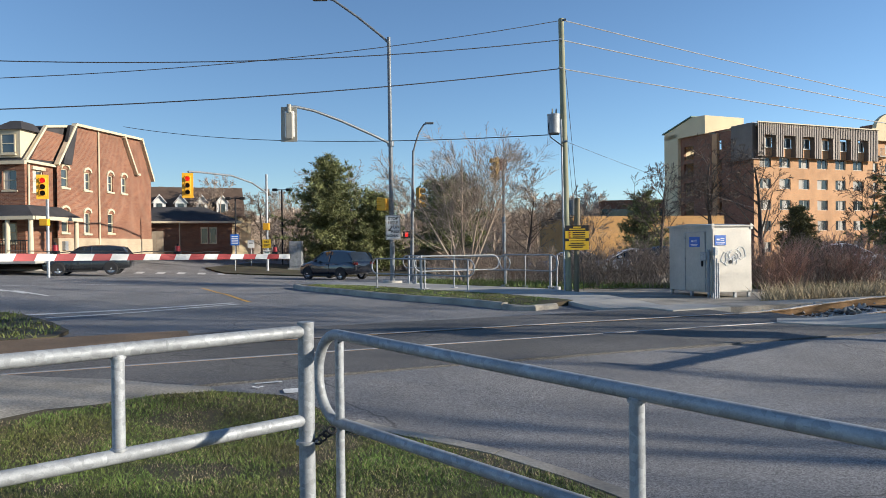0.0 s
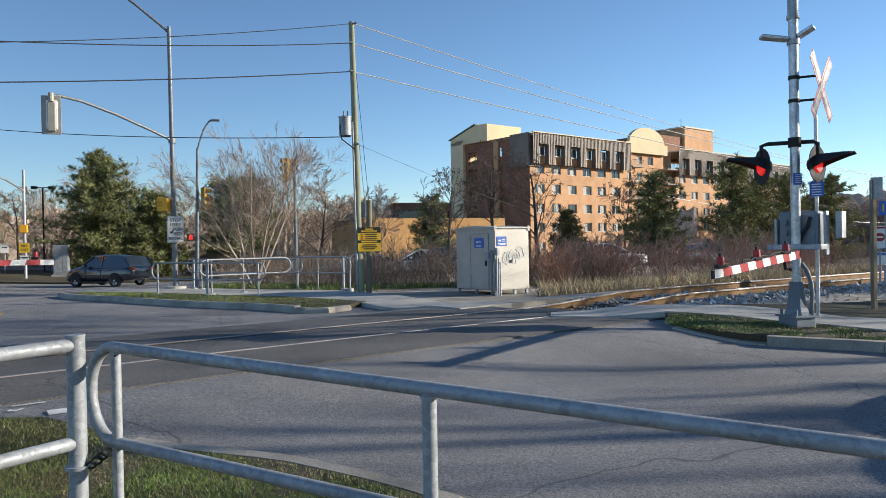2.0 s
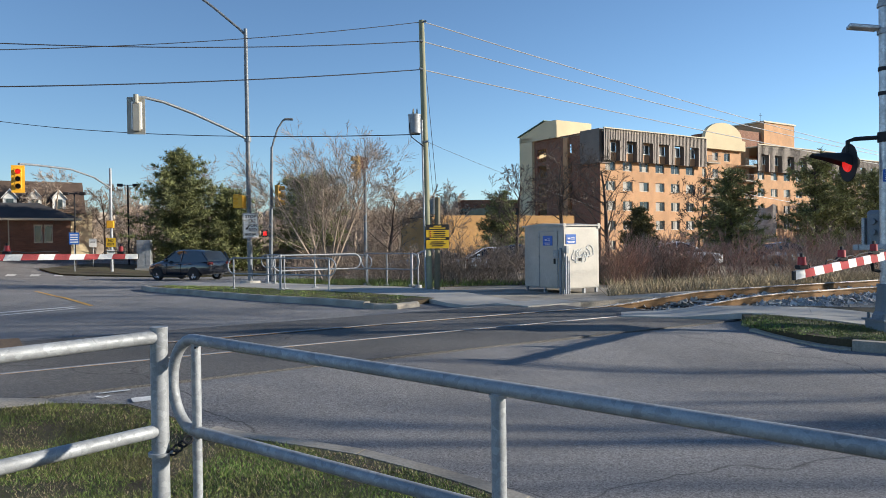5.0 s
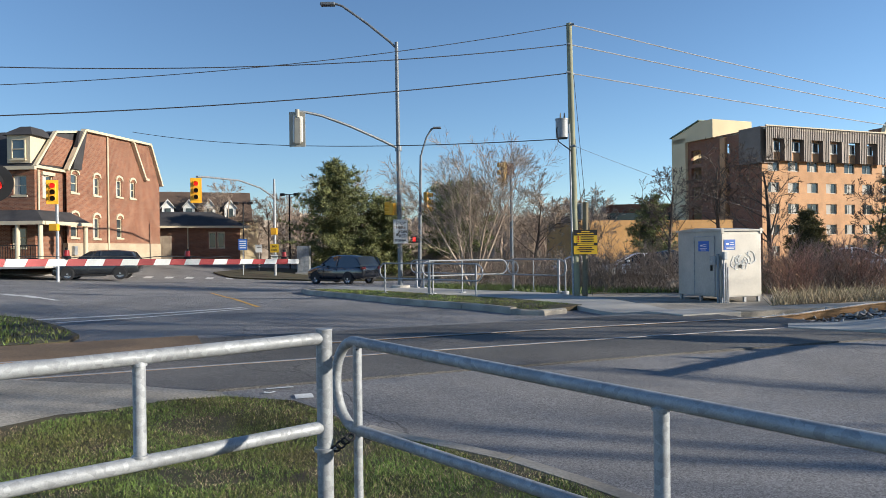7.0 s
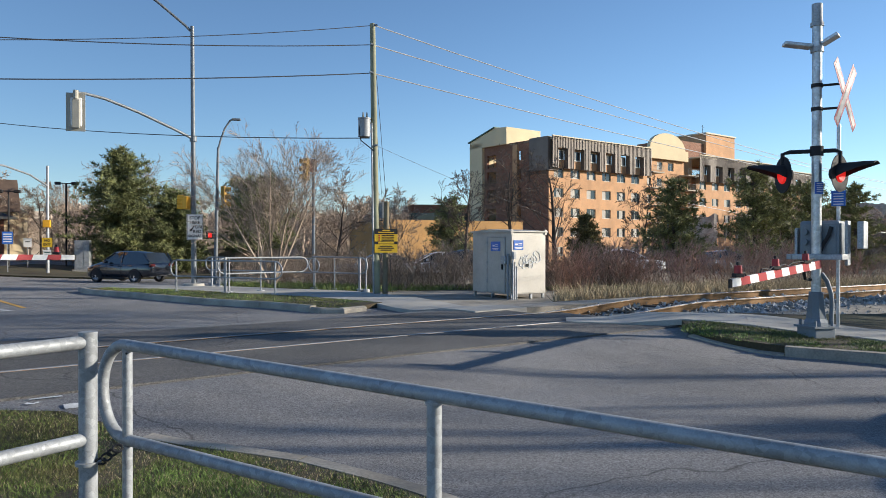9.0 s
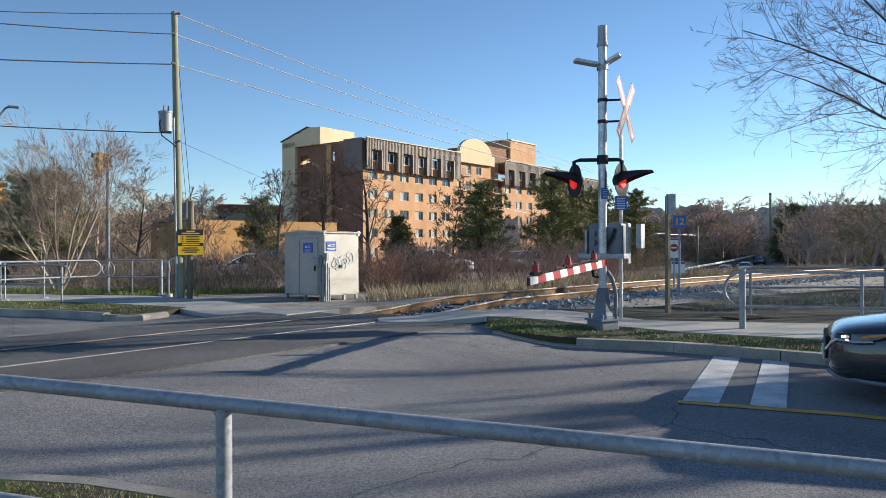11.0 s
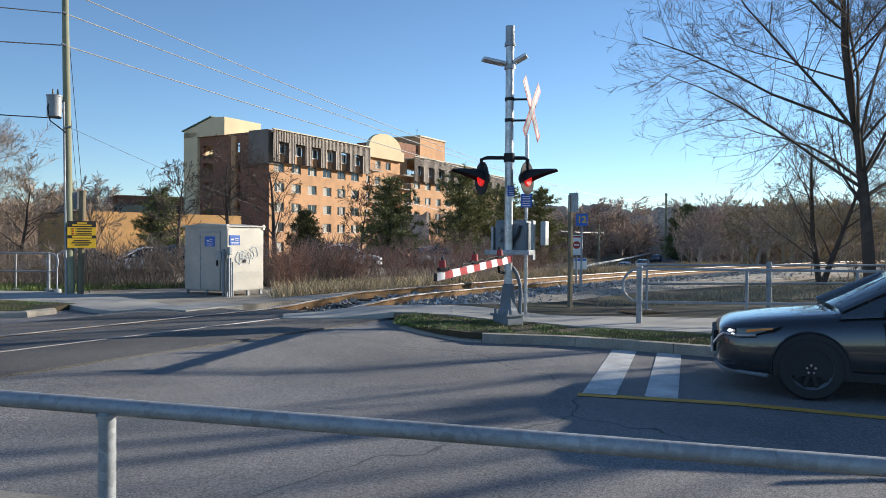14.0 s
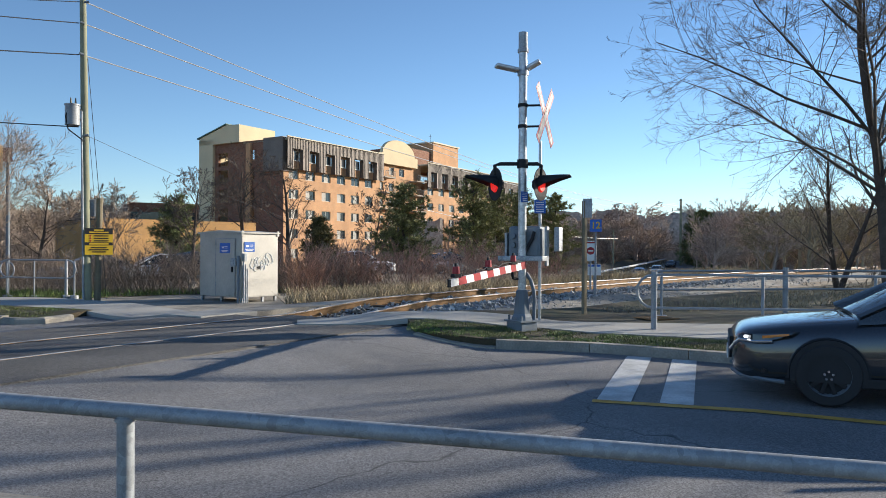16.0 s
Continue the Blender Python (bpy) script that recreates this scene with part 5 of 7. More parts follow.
for ws, wset in ((W1, win_h), (W2, win_h2)):
    for x, z in ws:
        w0 = wset.put(hs, Matrix.Translation((x, 0.1, z)), rw.choice((0, 0.2)))
        h = 1.15 if ws is W1 else 1.35
        bm = bmesh.new()
        pts = [(-0.47, h - 0.02), (-0.38, h - 0.02)] + [(-0.38 * math.cos(radians(a)), h + 0.22 * math.sin(radians(a))) for a in range(0, 181, 30)] + [(0.47, h - 0.02), (0.47, h + 0.1), (0.36, h + 0.28), (0, h + 0.37), (-0.36, h + 0.28), (-0.47, h + 0.1)]
        prism(bm, pts, 0.1, Matrix.Translation((0, -0.1, 0)) @ Matrix.Rotation(radians(90), 4, "X"))
        part("arch", bm, TRIM, w0, "cream arched lintel")
        bm = bmesh.new()
        box(bm, (0, -0.13, -0.06), (1.0, 0.12, 0.12))
        part("stone_sill", bm, TRIM, w0)


def trim_run(name, pts, w, t, material, parent, y=-0.08):
    for (xa, za), (xb, zb) in zip(pts, pts[1:]):
        bm = bmesh.new()
        d = Vector((xb - xa, 0, zb - za))
        m = Matrix.Translation(((xa + xb) / 2, y, (za + zb) / 2)) @ Matrix.Rotation(-math.atan2(d.z, d.x), 4, "Y")
        box(bm, (0, 0, 0), (d.length + w * 0.5, t, w), m)
        part(name, bm, material, parent)


trim_run("rake_trim", [(-0.1, 6.75), (1.9, 9.5)], 0.16, 0.3, TRIM, hs)
trim_run("rake_trim", [(1.9, 9.52), (10.85, 9.85)], 0.16, 0.35, TRIM, hs)
trim_run("rake_trim", [(10.85, 9.85), (12.75, 6.85)], 0.18, 0.35, TRIM, hs)
trim_run("rake_trim", [(8.15, 9.6), (9.95, 7.1), (10.35, 7.1)], 0.16, 0.25, TRIM, hs, -0.16)
part("downspout", cyl(bmesh.new(), (4.75, -0.08, 1.2), (4.75, -0.08, 9.5), 0.06, n=8), TRIM, hs)
bm = bmesh.new()
lofted(bm, [[(x0, y, 6.8), (x1, y, 9.5), (x2, y, 9.9), (x3, y, 6.9)] for y, x0, x1, x2, x3 in ((0.05, 0.0, 1.95, 10.85, 12.6), (9, 0.0, 1.95, 10.85, 12.6))])
part("roof", bm, SHINGLE, hs, "dark shingled mansard roof")
bm = bmesh.new()
box(bm, (6.3, 4.6, 4.4), (12.4, 8.8, 4.8))
part("core", bm, BRICK_RED, hs)
bm = bmesh.new()
lofted(bm, [[(0.35, -0.25, 6.85), (1.25, -0.25, 6.85), (2.15, -0.14, 9.4), (1.35, -0.14, 9.4)], [(0.35, 0.03, 6.85), (1.25, 0.03, 6.85), (2.15, 0.03, 9.4), (1.35, 0.03, 9.4)]])
part("roof_slope", bm, SHINGLE, hs)
# wing that stands out towards the street, with its own gambrel side and front
WX, WY = -2.75, 0.25
FF = Matrix(((0, 1, 0, WX), (-1, 0, 0, 7.75), (0, 0, 1, 0), (0, 0, 0, 1)))
side = part("wall", wall_mesh(2.75, 1.0, 6.6, [(0.75, 1.75, 4.95, 6.25)], 0.25), BRICK_RED, hs)
side.matrix_basis = Matrix.Translation((WX, WY, 0))
Windows(1.0, 1.3, TRIM, 0, True).put(hs, Matrix.Translation((WX + 1.25, WY + 0.1, 4.95)), 0.2)
part("lintel", box(bmesh.new(), (WX + 1.25, WY - 0.04, 6.36), (1.25, 0.12, 0.2)), TRIM, hs)
part("downspout", cyl(bmesh.new(), (WX + 0.25, WY - 0.08, 1.2), (WX + 0.25, WY - 0.08, 6.5), 0.06, n=8), TRIM, hs)
fr = part("wall", wall_mesh(7.5, 1.0, 6.6, [(6.17, 7.01, 5.0, 6.16), (6.0, 7.0, 1.8, 3.25), (3.31, 4.15, 5.0, 6.16)], 0.25), BRICK_RED, hs)
fr.matrix_basis = FF
win_f = Windows(0.84, 1.16, TRIM, 0, True)
for x, z in ((6.59, 5.0), (3.73, 5.0), (6.5, 1.95)):
    win_f.put(hs, FF @ Matrix.Translation((x, 0.1, z)), 0.2)
part("core", box(bmesh.new(), (WX / 2 + 0.15, WY + 4.1, 3.7), (-WX - 0.5, 7.4, 5.3)), BRICK_RED, hs)
bm = bmesh.new()
lofted(bm, [[(WX - 0.3, y, 6.5), (-0.75, y, 8.95), (2.0, y, 9.38), (2.0, y, 6.5)] for y in (WY + 0.02, WY + 7.4)])
part("roof", bm, SHINGLE, hs, "dark shingled gambrel roof of the wing")
bm = bmesh.new()
prism(bm, [(-2.2, 6.85), (0.0, 6.95), (0.1, 7.2), (1.25, 8.75), (-0.75, 8.75)], 0.05, Matrix.Translation((0, WY + 0.01, 0)) @ Matrix.Rotation(radians(90), 4, "X"))
part("gable_face", bm, BRICK_RED, hs, "brick face between the roof slopes")
trim_run("rake_trim", [(WX - 0.1, 6.62), (-0.78, 8.98), (1.9, 9.42)], 0.14, 0.2, TRIM, hs, WY - 0.06)
trim_run("eaves", [(WX - 0.1, 6.66), (0.15, 6.66)], 0.16, 0.3, TRIM, hs, WY - 0.08)
part("eaves", box(bmesh.new(), (3.4, -0.35, 6.55), (8.8, 0.2, 0.2), FF), TRIM, hs)
dm = FF @ Matrix.Translation((6.6, 0, 0))
dormer = part("dormer", box(bmesh.new(), (0, 0.9, 7.7), (1.4, 1.9, 1.65), dm), TRIM, hs, "cream roof dormer with a hipped cap")
bm = bmesh.new()
lofted(bm, [[dm @ Vector(p) for p in q] for q in ([(-0.95, -0.25, 8.5), (0.95, -0.25, 8.5), (0.95, 2.0, 8.5), (-0.95, 2.0, 8.5)], [(-0.3, 0.6, 9.1), (0.3, 0.6, 9.1), (0.3, 1.8, 9.1), (-0.3, 1.8, 9.1)])])
part("dormer_roof", bm, SHINGLE, dormer)
win_f.put(hs, dm @ Matrix.Translation((0, -0.08, 7.1)), 0)
bm = bmesh.new()
lofted(bm, [[FF @ Vector(p) for p in q] for q in ([(-1, -2.2, 3.37), (9.4, -2.2, 3.37), (9.4, 2.7, 3.37), (-1, 2.7, 3.37)], [(-1, -0.8, 4.1), (8.0, -0.6, 4.1), (8.0, 2.7, 4.1), (-1, 2.7, 4.1)])])
part("porch_roof", bm, SHINGLE, hs)
bm = bmesh.new()
box(bm, (4.2, -2.15, 3.3), (10.4, 0.2, 0.2), FF)
box(bm, (9.35, 0.3, 3.3), (0.2, 4.7, 0.2), FF)
part("porch_beam", bm, TRIM, hs)
for x, y in ((9.14, -2.05), (7.83, -2.05), (6.23, -2.05), (4.17, -2.05), (9.14, 2.4)):
    part("porch_column", cyl(bmesh.new(), FF @ Vector((x, y, 1.1)), FF @ Vector((x, y, 3.25)), 0.14, 0.12, n=12), TRIM, hs)
part("porch_floor", box(bmesh.new(), (4.2, 0.2, 0.95), (10.4, 4.6, 0.35), FF), CONCRETE, hs)
bm = bmesh.new()
for z in (1.32, 2.05):
    box(bm, (6.6, -2.05, z), (5.0, 0.04, 0.05), FF)
part("porch_rail", bm, BLACK, hs)
bm = bmesh.new()
for i in range(34):
    box(bm, (4.2 + i * 0.145, -2.05, 1.7), (0.025, 0.025, 0.72), FF)
tagged(part("porch_balusters", bm, BLACK, hs), kind="stuff")
bm = bmesh.new()
box(bm, (0.55, -0.12, 1.75), (0.35, 0.25, 0.55))
part("meter_box", bm, ZINC_OLD, hs)

lh = thing("brick_bungalow", "low brick house with brown roof and three white dormers", "house", frame_of((-27.5, 62.5), (0.94, 0.34)))
bm = bmesh.new()
box(bm, (5.0, 4.0, 2.6), (11, 6, 3.8))
part("wall", bm, STUCCO, lh)
bm = bmesh.new()
lofted(bm, [[(x, 0.6, 4.3), (x, 4.0, 7.2), (x, 7.4, 4.3)] for x in (-1.0, 10.0)])
part("roof", bm, SHINGLE_BROWN, lh, "brown shingled gable roof")
for x in (2.6, 4.4, 6.2, 8.0):
    bm = bmesh.new()
    lofted(bm, [[(x - 0.5, y, 4.6), (x + 0.5, y, 4.6), (x + 0.5, y, 5.6), (x, y, 6.15), (x - 0.5, y, 5.6)] for y in (1.1, 3.2)])
    d = part("dormer", bm, WHITE, lh, "white gabled dormer")
    bm = bmesh.new()
    box(bm, (x, 1.08, 5.1), (0.5, 0.04, 0.8))
    part("dormer_window", bm, PANE, d)
    bm = bmesh.new()
    lofted(bm, [[(x - 0.65, y, 5.5), (x, y, 6.2), (x + 0.65, y, 5.5), (x + 0.6, y, 5.6), (x, y, 6.35), (x - 0.6, y, 5.6)] for y in (0.95, 3.4)])
    part("dormer_roof", bm, WHITE, d)
lh2 = thing("brick_annex", "small red brick annex with a dark hipped roof", "house", frame_of((-25.0, 58.5), (0.94, 0.34)))
holes = [(5.0, 5.5, 1.9, 3.1), (5.7, 6.2, 1.9, 3.1)]
part("wall", wall_mesh(7.5, 0.8, 3.7, holes, 0.2), BRICK_RED, lh2)
bm = bmesh.new()
box(bm, (3.75, 2.6, 2.2), (7.48, 4.8, 2.9))
part("core", bm, BRICK_RED, lh2)
for x in (5.25, 5.95):
    bm = bmesh.new()
    box(bm, (x, 0.12, 2.5), (0.5, 0.05, 1.2))
    w0 = part("window", bm, PANE, lh2)
    bm = bmesh.new()
    for dx in (-0.25, 0.25):
        box(bm, (x + dx, -0.02, 2.5), (0.08, 0.06, 1.3))
    box(bm, (x, -0.02, 3.15), (0.6, 0.07, 0.14))
    box(bm, (x, -0.02, 1.85), (0.6, 0.07, 0.12))
    part("window_frame", bm, TRIM, w0)
bm = bmesh.new()
lofted(bm, [[(-0.5, -0.6, 3.65), (8.2, -0.6, 3.65), (8.2, 5.6, 3.65), (-0.5, 5.6, 3.65)], [(1.2, 2.3, 5.0), (5.4, 2.3, 5.0), (5.4, 2.8, 5.0), (1.2, 2.8, 5.0)]])
part("roof", bm, SHINGLE, lh2)
bm = bmesh.new()
box(bm, (3.85, -0.62, 3.62), (8.8, 0.12, 0.18))
part("gutter", bm, TRIM, lh2)
part("downspout", cyl(bmesh.new(), (3.3, -0.08, 0.8), (3.3, -0.08, 3.6), 0.05, n=8), TRIM, lh2)
fence = thing("board_fence", "weathered grey board fence between the houses", "fence", frame_of((-25.4, 57.0), (0.94, 0.34)))
fb = bmesh.new()
box(fb, (0, 0, 0), (0.17, 0.03, 1.9))
f0 = part("board", fb, FENCE, fence)
f0.matrix_basis = Matrix.Translation((0, 0, 1.9))
for i in range(1, 17):
    again(f0, Matrix.Translation((i * 0.18, 0, 1.9 + 0.02 * (i % 3))), fence)
fence2 = thing("board_fence", "weathered timber fence behind the trees", "fence", frame_of((-9.2, 61.5), (0.995, 0.1)))
fb = bmesh.new()
box(fb, (0, 0, 0), (0.17, 0.03, 1.7))
f0 = part("board", fb, FENCE, fence2)
f0.matrix_basis = Matrix.Translation((0, 0, height(-9, 61) + 0.85))
for i in range(1, 70):
    again(f0, Matrix.Translation((i * 0.18, 0, height(-9, 61) + 0.85 + 0.03 * (i % 3))), fence2)


# ---- poles, signals, wires ----
def signal_head(parent, c, yaw, lit, material=SIGNAL, h=1.05, back=None):
    m = facing(c, yaw)
    bm = bmesh.new()
    box(bm, (0, 0, -0.1), (0.36, h, 0.2), m, 0.03)
    hd = part("signal_head", bm, material, parent)
    if back:
        bm = bmesh.new()
        box(bm, (0, 0, -0.03), (back, h + 0.28, 0.02), m, 0.005)
        part("backboard", bm, back_mat, hd)
    for i, z in enumerate((h / 3, 0, -h / 3)):
        p0 = m @ Vector((0, z, 0.0))
        p1 = m @ Vector((0, z, 0.02))
        part("lens", cyl(bmesh.new(), p0, p1, 0.125, n=16), RED_LENS if (lit and i == 0) else BLACK, hd, "lit red lens" if lit and i == 0 else "")
        bm = bmesh.new()
        rings = []
        for zz in (0, 0.22):
            an = [radians(-30 + 240 * k / 10) for k in range(11)]
            rings.append([m @ Vector((0.15 * math.cos(a), z + 0.15 * math.sin(a), zz * (1 if True else 0))) for a in an] + [m @ Vector((0.14 * math.cos(a), z + 0.14 * math.sin(a), zz)) for a in an[::-1]])
        lofted(bm, rings)
        part("visor", bm, material, hd)
    return hd


back_mat = SIGNAL
lp = thing("street_lamp_pole", "tall grey steel lamp pole carrying a signal arm and signs", "lamp pole")
LX, LY = -2.15, 30.3
LZ = height(LX, LY)
smooth_by(part("pole", cyl(bmesh.new(), (LX, LY, LZ), (LX - 0.05, LY, 10.35), 0.105, 0.075, n=16), POLE_GREY, lp))
part("base", cyl(bmesh.new(), (LX, LY, LZ), (LX, LY, LZ + 0.22), 0.42, 0.40, n=18), CONCRETE, lp, "round concrete footing")
smooth_by(part("lamp_arm", pipe(bmesh.new(), [(LX - 0.05, LY, 10.1), (LX - 0.3, LY, 10.35), (LX - 1.3, LY - 0.1, 11.15), (LX - 2.3, LY - 0.2, 11.85), (LX - 2.6, LY - 0.2, 11.95)], 0.05, 10), POLE_GREY, lp))
bm = bmesh.new()
box(bm, (LX - 2.9, LY - 0.2, 11.93), (0.62, 0.3, 0.14), bev=0.04)
part("lamp_head", bm, POLE_GREY, lp)
smooth_by(part("signal_arm", pipe(bmesh.new(), [(LX, LY, 5.85), (LX - 0.7, LY - 0.5, 6.15), (LX - 1.9, LY - 1.3, 6.62), (LX - 2.9, LY - 2.0, 6.92), (LX - 3.5, LY - 2.4, 7.0), (LX - 3.75, LY - 2.55, 6.98)], 0.055, 10), POLE_GREY, lp))
part("arm_collar", cyl(bmesh.new(), (LX - 0.02, LY, 5.75), (LX - 0.02, LY, 5.98), 0.14, n=14), GREY_IRON, lp)
hd = signal_head(lp, (LX - 3.72, LY - 2.6, 6.27), 190, False, WHITE, 1.0)
bm = bmesh.new()
box(bm, (LX - 3.72, LY - 2.72, 6.27), (0.62, 0.02, 1.34), bev=0.006)
part("backboard", bm, BACK_ALU, lp, "pale signal backboard seen from behind")
bm = bmesh.new()
box(bm, (LX - 3.70, LY - 2.78, 6.2), (0.26, 0.1, 1.0), bev=0.03)
cyl(bm, (LX - 3.70, LY - 2.8, 6.72), (LX - 3.70, LY - 2.8, 7.02), 0.09, n=12)
part("signal_back", bm, BACK_ALU, lp, "pale back of the signal housing")
signal_head(lp, (LX - 0.38, LY, 3.3), 250, False, SIGNAL, 0.52)
sg = thing("stop_sign_board", "white sign lettered stop here on red signal", "sign")
m = facing((LX + 0.05, LY - 0.20, 2.33), 12)
bm = bmesh.new()
box(bm, (0, 0, 0), (0.62, 1.03, 0.008), m, 0.002)
part("plate", bm, WHITE, sg)
bm = bmesh.new()
for c, s in (((0, 0.49, 0.006), (0.58, 0.012, 0.003)), ((0, -0.49, 0.006), (0.58, 0.012, 0.003)), ((-0.285, 0, 0.006), (0.012, 0.98, 0.003)), ((0.285, 0, 0.006), (0.012, 0.98, 0.003))):
    box(bm, c, s, m)
part("border", bm, BLACK, sg)
for text, dx, dy in (("STOP", 0, 0.36), ("HERE", 0, 0.18), ("ON", 0.13, 0.0), ("RED", 0.08, -0.18), ("SIGNAL", 0, -0.36)):
    lettering(text, 0.175 if text != "SIGNAL" else 0.15, m @ Matrix.Translation((dx, dy, 0.008)), BLACK, sg, 0.003)
bm = bmesh.new()
prism(bm, [(-0.2, -0.17), (-0.08, -0.15), (-0.11, -0.12), (-0.02, 0.03), (-0.06, 0.05), (-0.15, -0.09), (-0.19, -0.06)], 0.004, m @ Matrix.Translation((0, 0, 0.007)))
part("arrow", bm, BLACK, sg)

p2 = thing("street_lamp", "slim grey street lamp with pedestrian and traffic signals", "street lamp")
PX, PY = -1.5, 36.0
pz = height(PX, PY)
smooth_by(part("pole", cyl(bmesh.new(), (PX - 0.1, PY, pz), (PX + 0.05, PY, 6.3), 0.10, 0.06, n=14), POLE_GREY, p2))
smooth_by(part("arm", pipe(bmesh.new(), [(PX + 0.05, PY, 6.2), (PX + 0.15, PY, 6.6), (PX + 0.35, PY, 7.2), (PX + 0.6, PY, 7.6), (PX + 0.75, PY, 7.66)], 0.045, 8), POLE_GREY, p2))
bm = bmesh.new()
box(bm, (PX + 0.88, PY, 7.66), (0.42, 0.2, 0.1), bev=0.03)
part("lamp_head", bm, POLE_GREY, p2)
signal_head(p2, (PX + 0.4, PY - 0.1, 3.9), 75, False, SIGNAL_OLD)
bm = bmesh.new()
box(bm, (PX - 0.32, PY - 0.15, 2.08), (0.36, 0.22, 0.36), bev=0.02)
ps = part("pedestrian_signal", bm, BLACK, p2)
bm = bmesh.new()
box(bm, (PX - 0.32, PY - 0.275, 2.08), (0.16, 0.02, 0.22))
part("signal_symbol", bm, RED_LENS, ps, "lit red pedestrian symbol")
sb = thing("traffic_signal", "brown-yellow traffic signal seen from the side on a dark pole", "traffic signal")
SX, SY = 3.08, 36.2
part("pole", cyl(bmesh.new(), (SX, SY, height(SX, SY)), (SX, SY, 5.6), 0.09, 0.07, n=10), GREY_IRON, sb)
signal_head(sb, (SX - 0.45, SY - 0.1, 5.35), -70, False, SIGNAL_OLD, 1.15)
signal_head(sb, (SX - 0.08, SY + 0.1, 5.55), 110, False, DARK_LENS, 0.6)

tl1 = thing("traffic_signal", "yellow traffic signal showing red on a corner post", "traffic signal", group="yellow signals at the junction")
TX, TY = -20.5, 37.2
part("pole", cyl(bmesh.new(), (TX, TY, height(TX, TY)), (TX, TY, 4.9), 0.08, n=10), ZINC_OLD, tl1)
signal_head(tl1, (TX - 0.08, TY - 0.3, 4.77), 25, True, SIGNAL, 0.98, 0.56)
bm = bmesh.new()
box(bm, (TX - 0.05, TY - 0.2, 2.95), (0.42, 0.3, 0.36), bev=0.03)
part("pedestrian_signal", bm, SIGNAL, tl1)
tl2 = thing("traffic_signal", "yellow traffic signal showing red on a long mast arm", "traffic signal", group="yellow signals at the junction")
QX, QY = -12.95, 52.8
part("pole", cyl(bmesh.new(), (QX, QY, height(QX, QY)), (QX, QY, 6.85), 0.10, 0.08, n=10), ZINC_OLD, tl2)
smooth_by(part("arm", pipe(bmesh.new(), [(QX, QY, 5.5), (QX - 0.35, QY - 2.7, 6.0), (QX - 0.8, QY - 6.0, 6.2), (QX - 1.4, QY - 10.4, 6.0), (QX - 1.6, QY - 11.7, 5.9)], 0.06, 8), ZINC_OLD, tl2))
signal_head(tl2, (QX - 1.6, QY - 11.85, 5.1), 15, True, SIGNAL, 1.15, 0.62)
bm = bmesh.new()
box(bm, (QX, QY - 0.2, 3.0), (0.45, 0.3, 0.5), bev=0.03)
part("pedestrian_signal", bm, SIGNAL, tl2)
nx = notice("no_exit_sign", (QX, QY - 0.16, 1.75), 0, 0.62, 0.62, SIGN_YELLOW, "yellow no exit sign on the signal pole")
for tx, dy in (("NO", 0.13), ("EXIT", -0.13)):
    lettering(tx, 0.22, facing((QX, QY - 0.16, 1.75 + dy), 0) @ Matrix.Translation((0, 0, 0.008)), BLACK, nx, 0.003)
notice("green_sign", (QX, QY - 0.16, 0.98), 0, 0.5, 0.55, WHITE, "small white sign with green writing", lines=[(0, 0.2, 0.7, 0.12), (0, -0.1, 0.6, 0.12)], line_mat=TEAL)
notice("blue_sign", (-15.1, 52.0, 2.05), 5, 0.62, 0.8, SIGN_BLUE, "blue sign with white lines on a post", lines=[(0, 0.3 - 0.2 * i, 0.75, 0.09) for i in range(4)], line_mat=WHITE, pole=(height(-15, 52), 2.4, 0.03, ZINC_OLD))
notice("white_sign", (-14.9, 55.6, 1.75), 5, 0.5, 0.6, WHITE, "small tilted white sign at the corner", lines=[(0, 0.1, 0.6, 0.1)], line_mat=BLACK, pole=(height(-15, 55), 2.0, 0.03, ZINC_OLD))
for ox, oy, oz in ((-16.1, 55.7, 5.3), (-13.0, 58.0, 6.1)):
    ol = thing("twin_street_lamp", "black twin-headed lamp post by the trees", "street lamp", group="black lamp posts")
    part("pole", cyl(bmesh.new(), (ox, oy, height(ox, oy)), (ox, oy, oz), 0.06, n=8), BLACK, ol)
    part("arm", cyl(bmesh.new(), (ox - 0.55, oy, oz), (ox + 0.55, oy, oz), 0.03, n=6), BLACK, ol)
    for s in (-0.55, 0.55):
        bm = bmesh.new()
        box(bm, (ox + s, oy, oz), (0.4, 0.3, 0.22), bev=0.05)
        part("lamp_head", bm, BLACK, ol)
cb = thing("signal_cabinet", "grey metal utility cabinet on a concrete pad", "cabinet")
gz = height(-11.35, 55.4)
bm = bmesh.new()
box(bm, (-11.35, 55.4, gz + 1.22), (0.95, 0.75, 2.1), bev=0.02)
part("body", bm, ZINC_OLD, cb)
bm = bmesh.new()
box(bm, (-11.35, 55.4, gz + 0.1), (1.15, 0.95, 0.25))
part("pad", bm, CONCRETE, cb)
bm = bmesh.new()
box(bm, (-11.05, 55.01, gz + 1.3), (0.3, 0.03, 1.9))
box(bm, (-11.5, 55.01, gz + 1.3), (0.5, 0.03, 1.9))
part("door", bm, ZINC, cb)

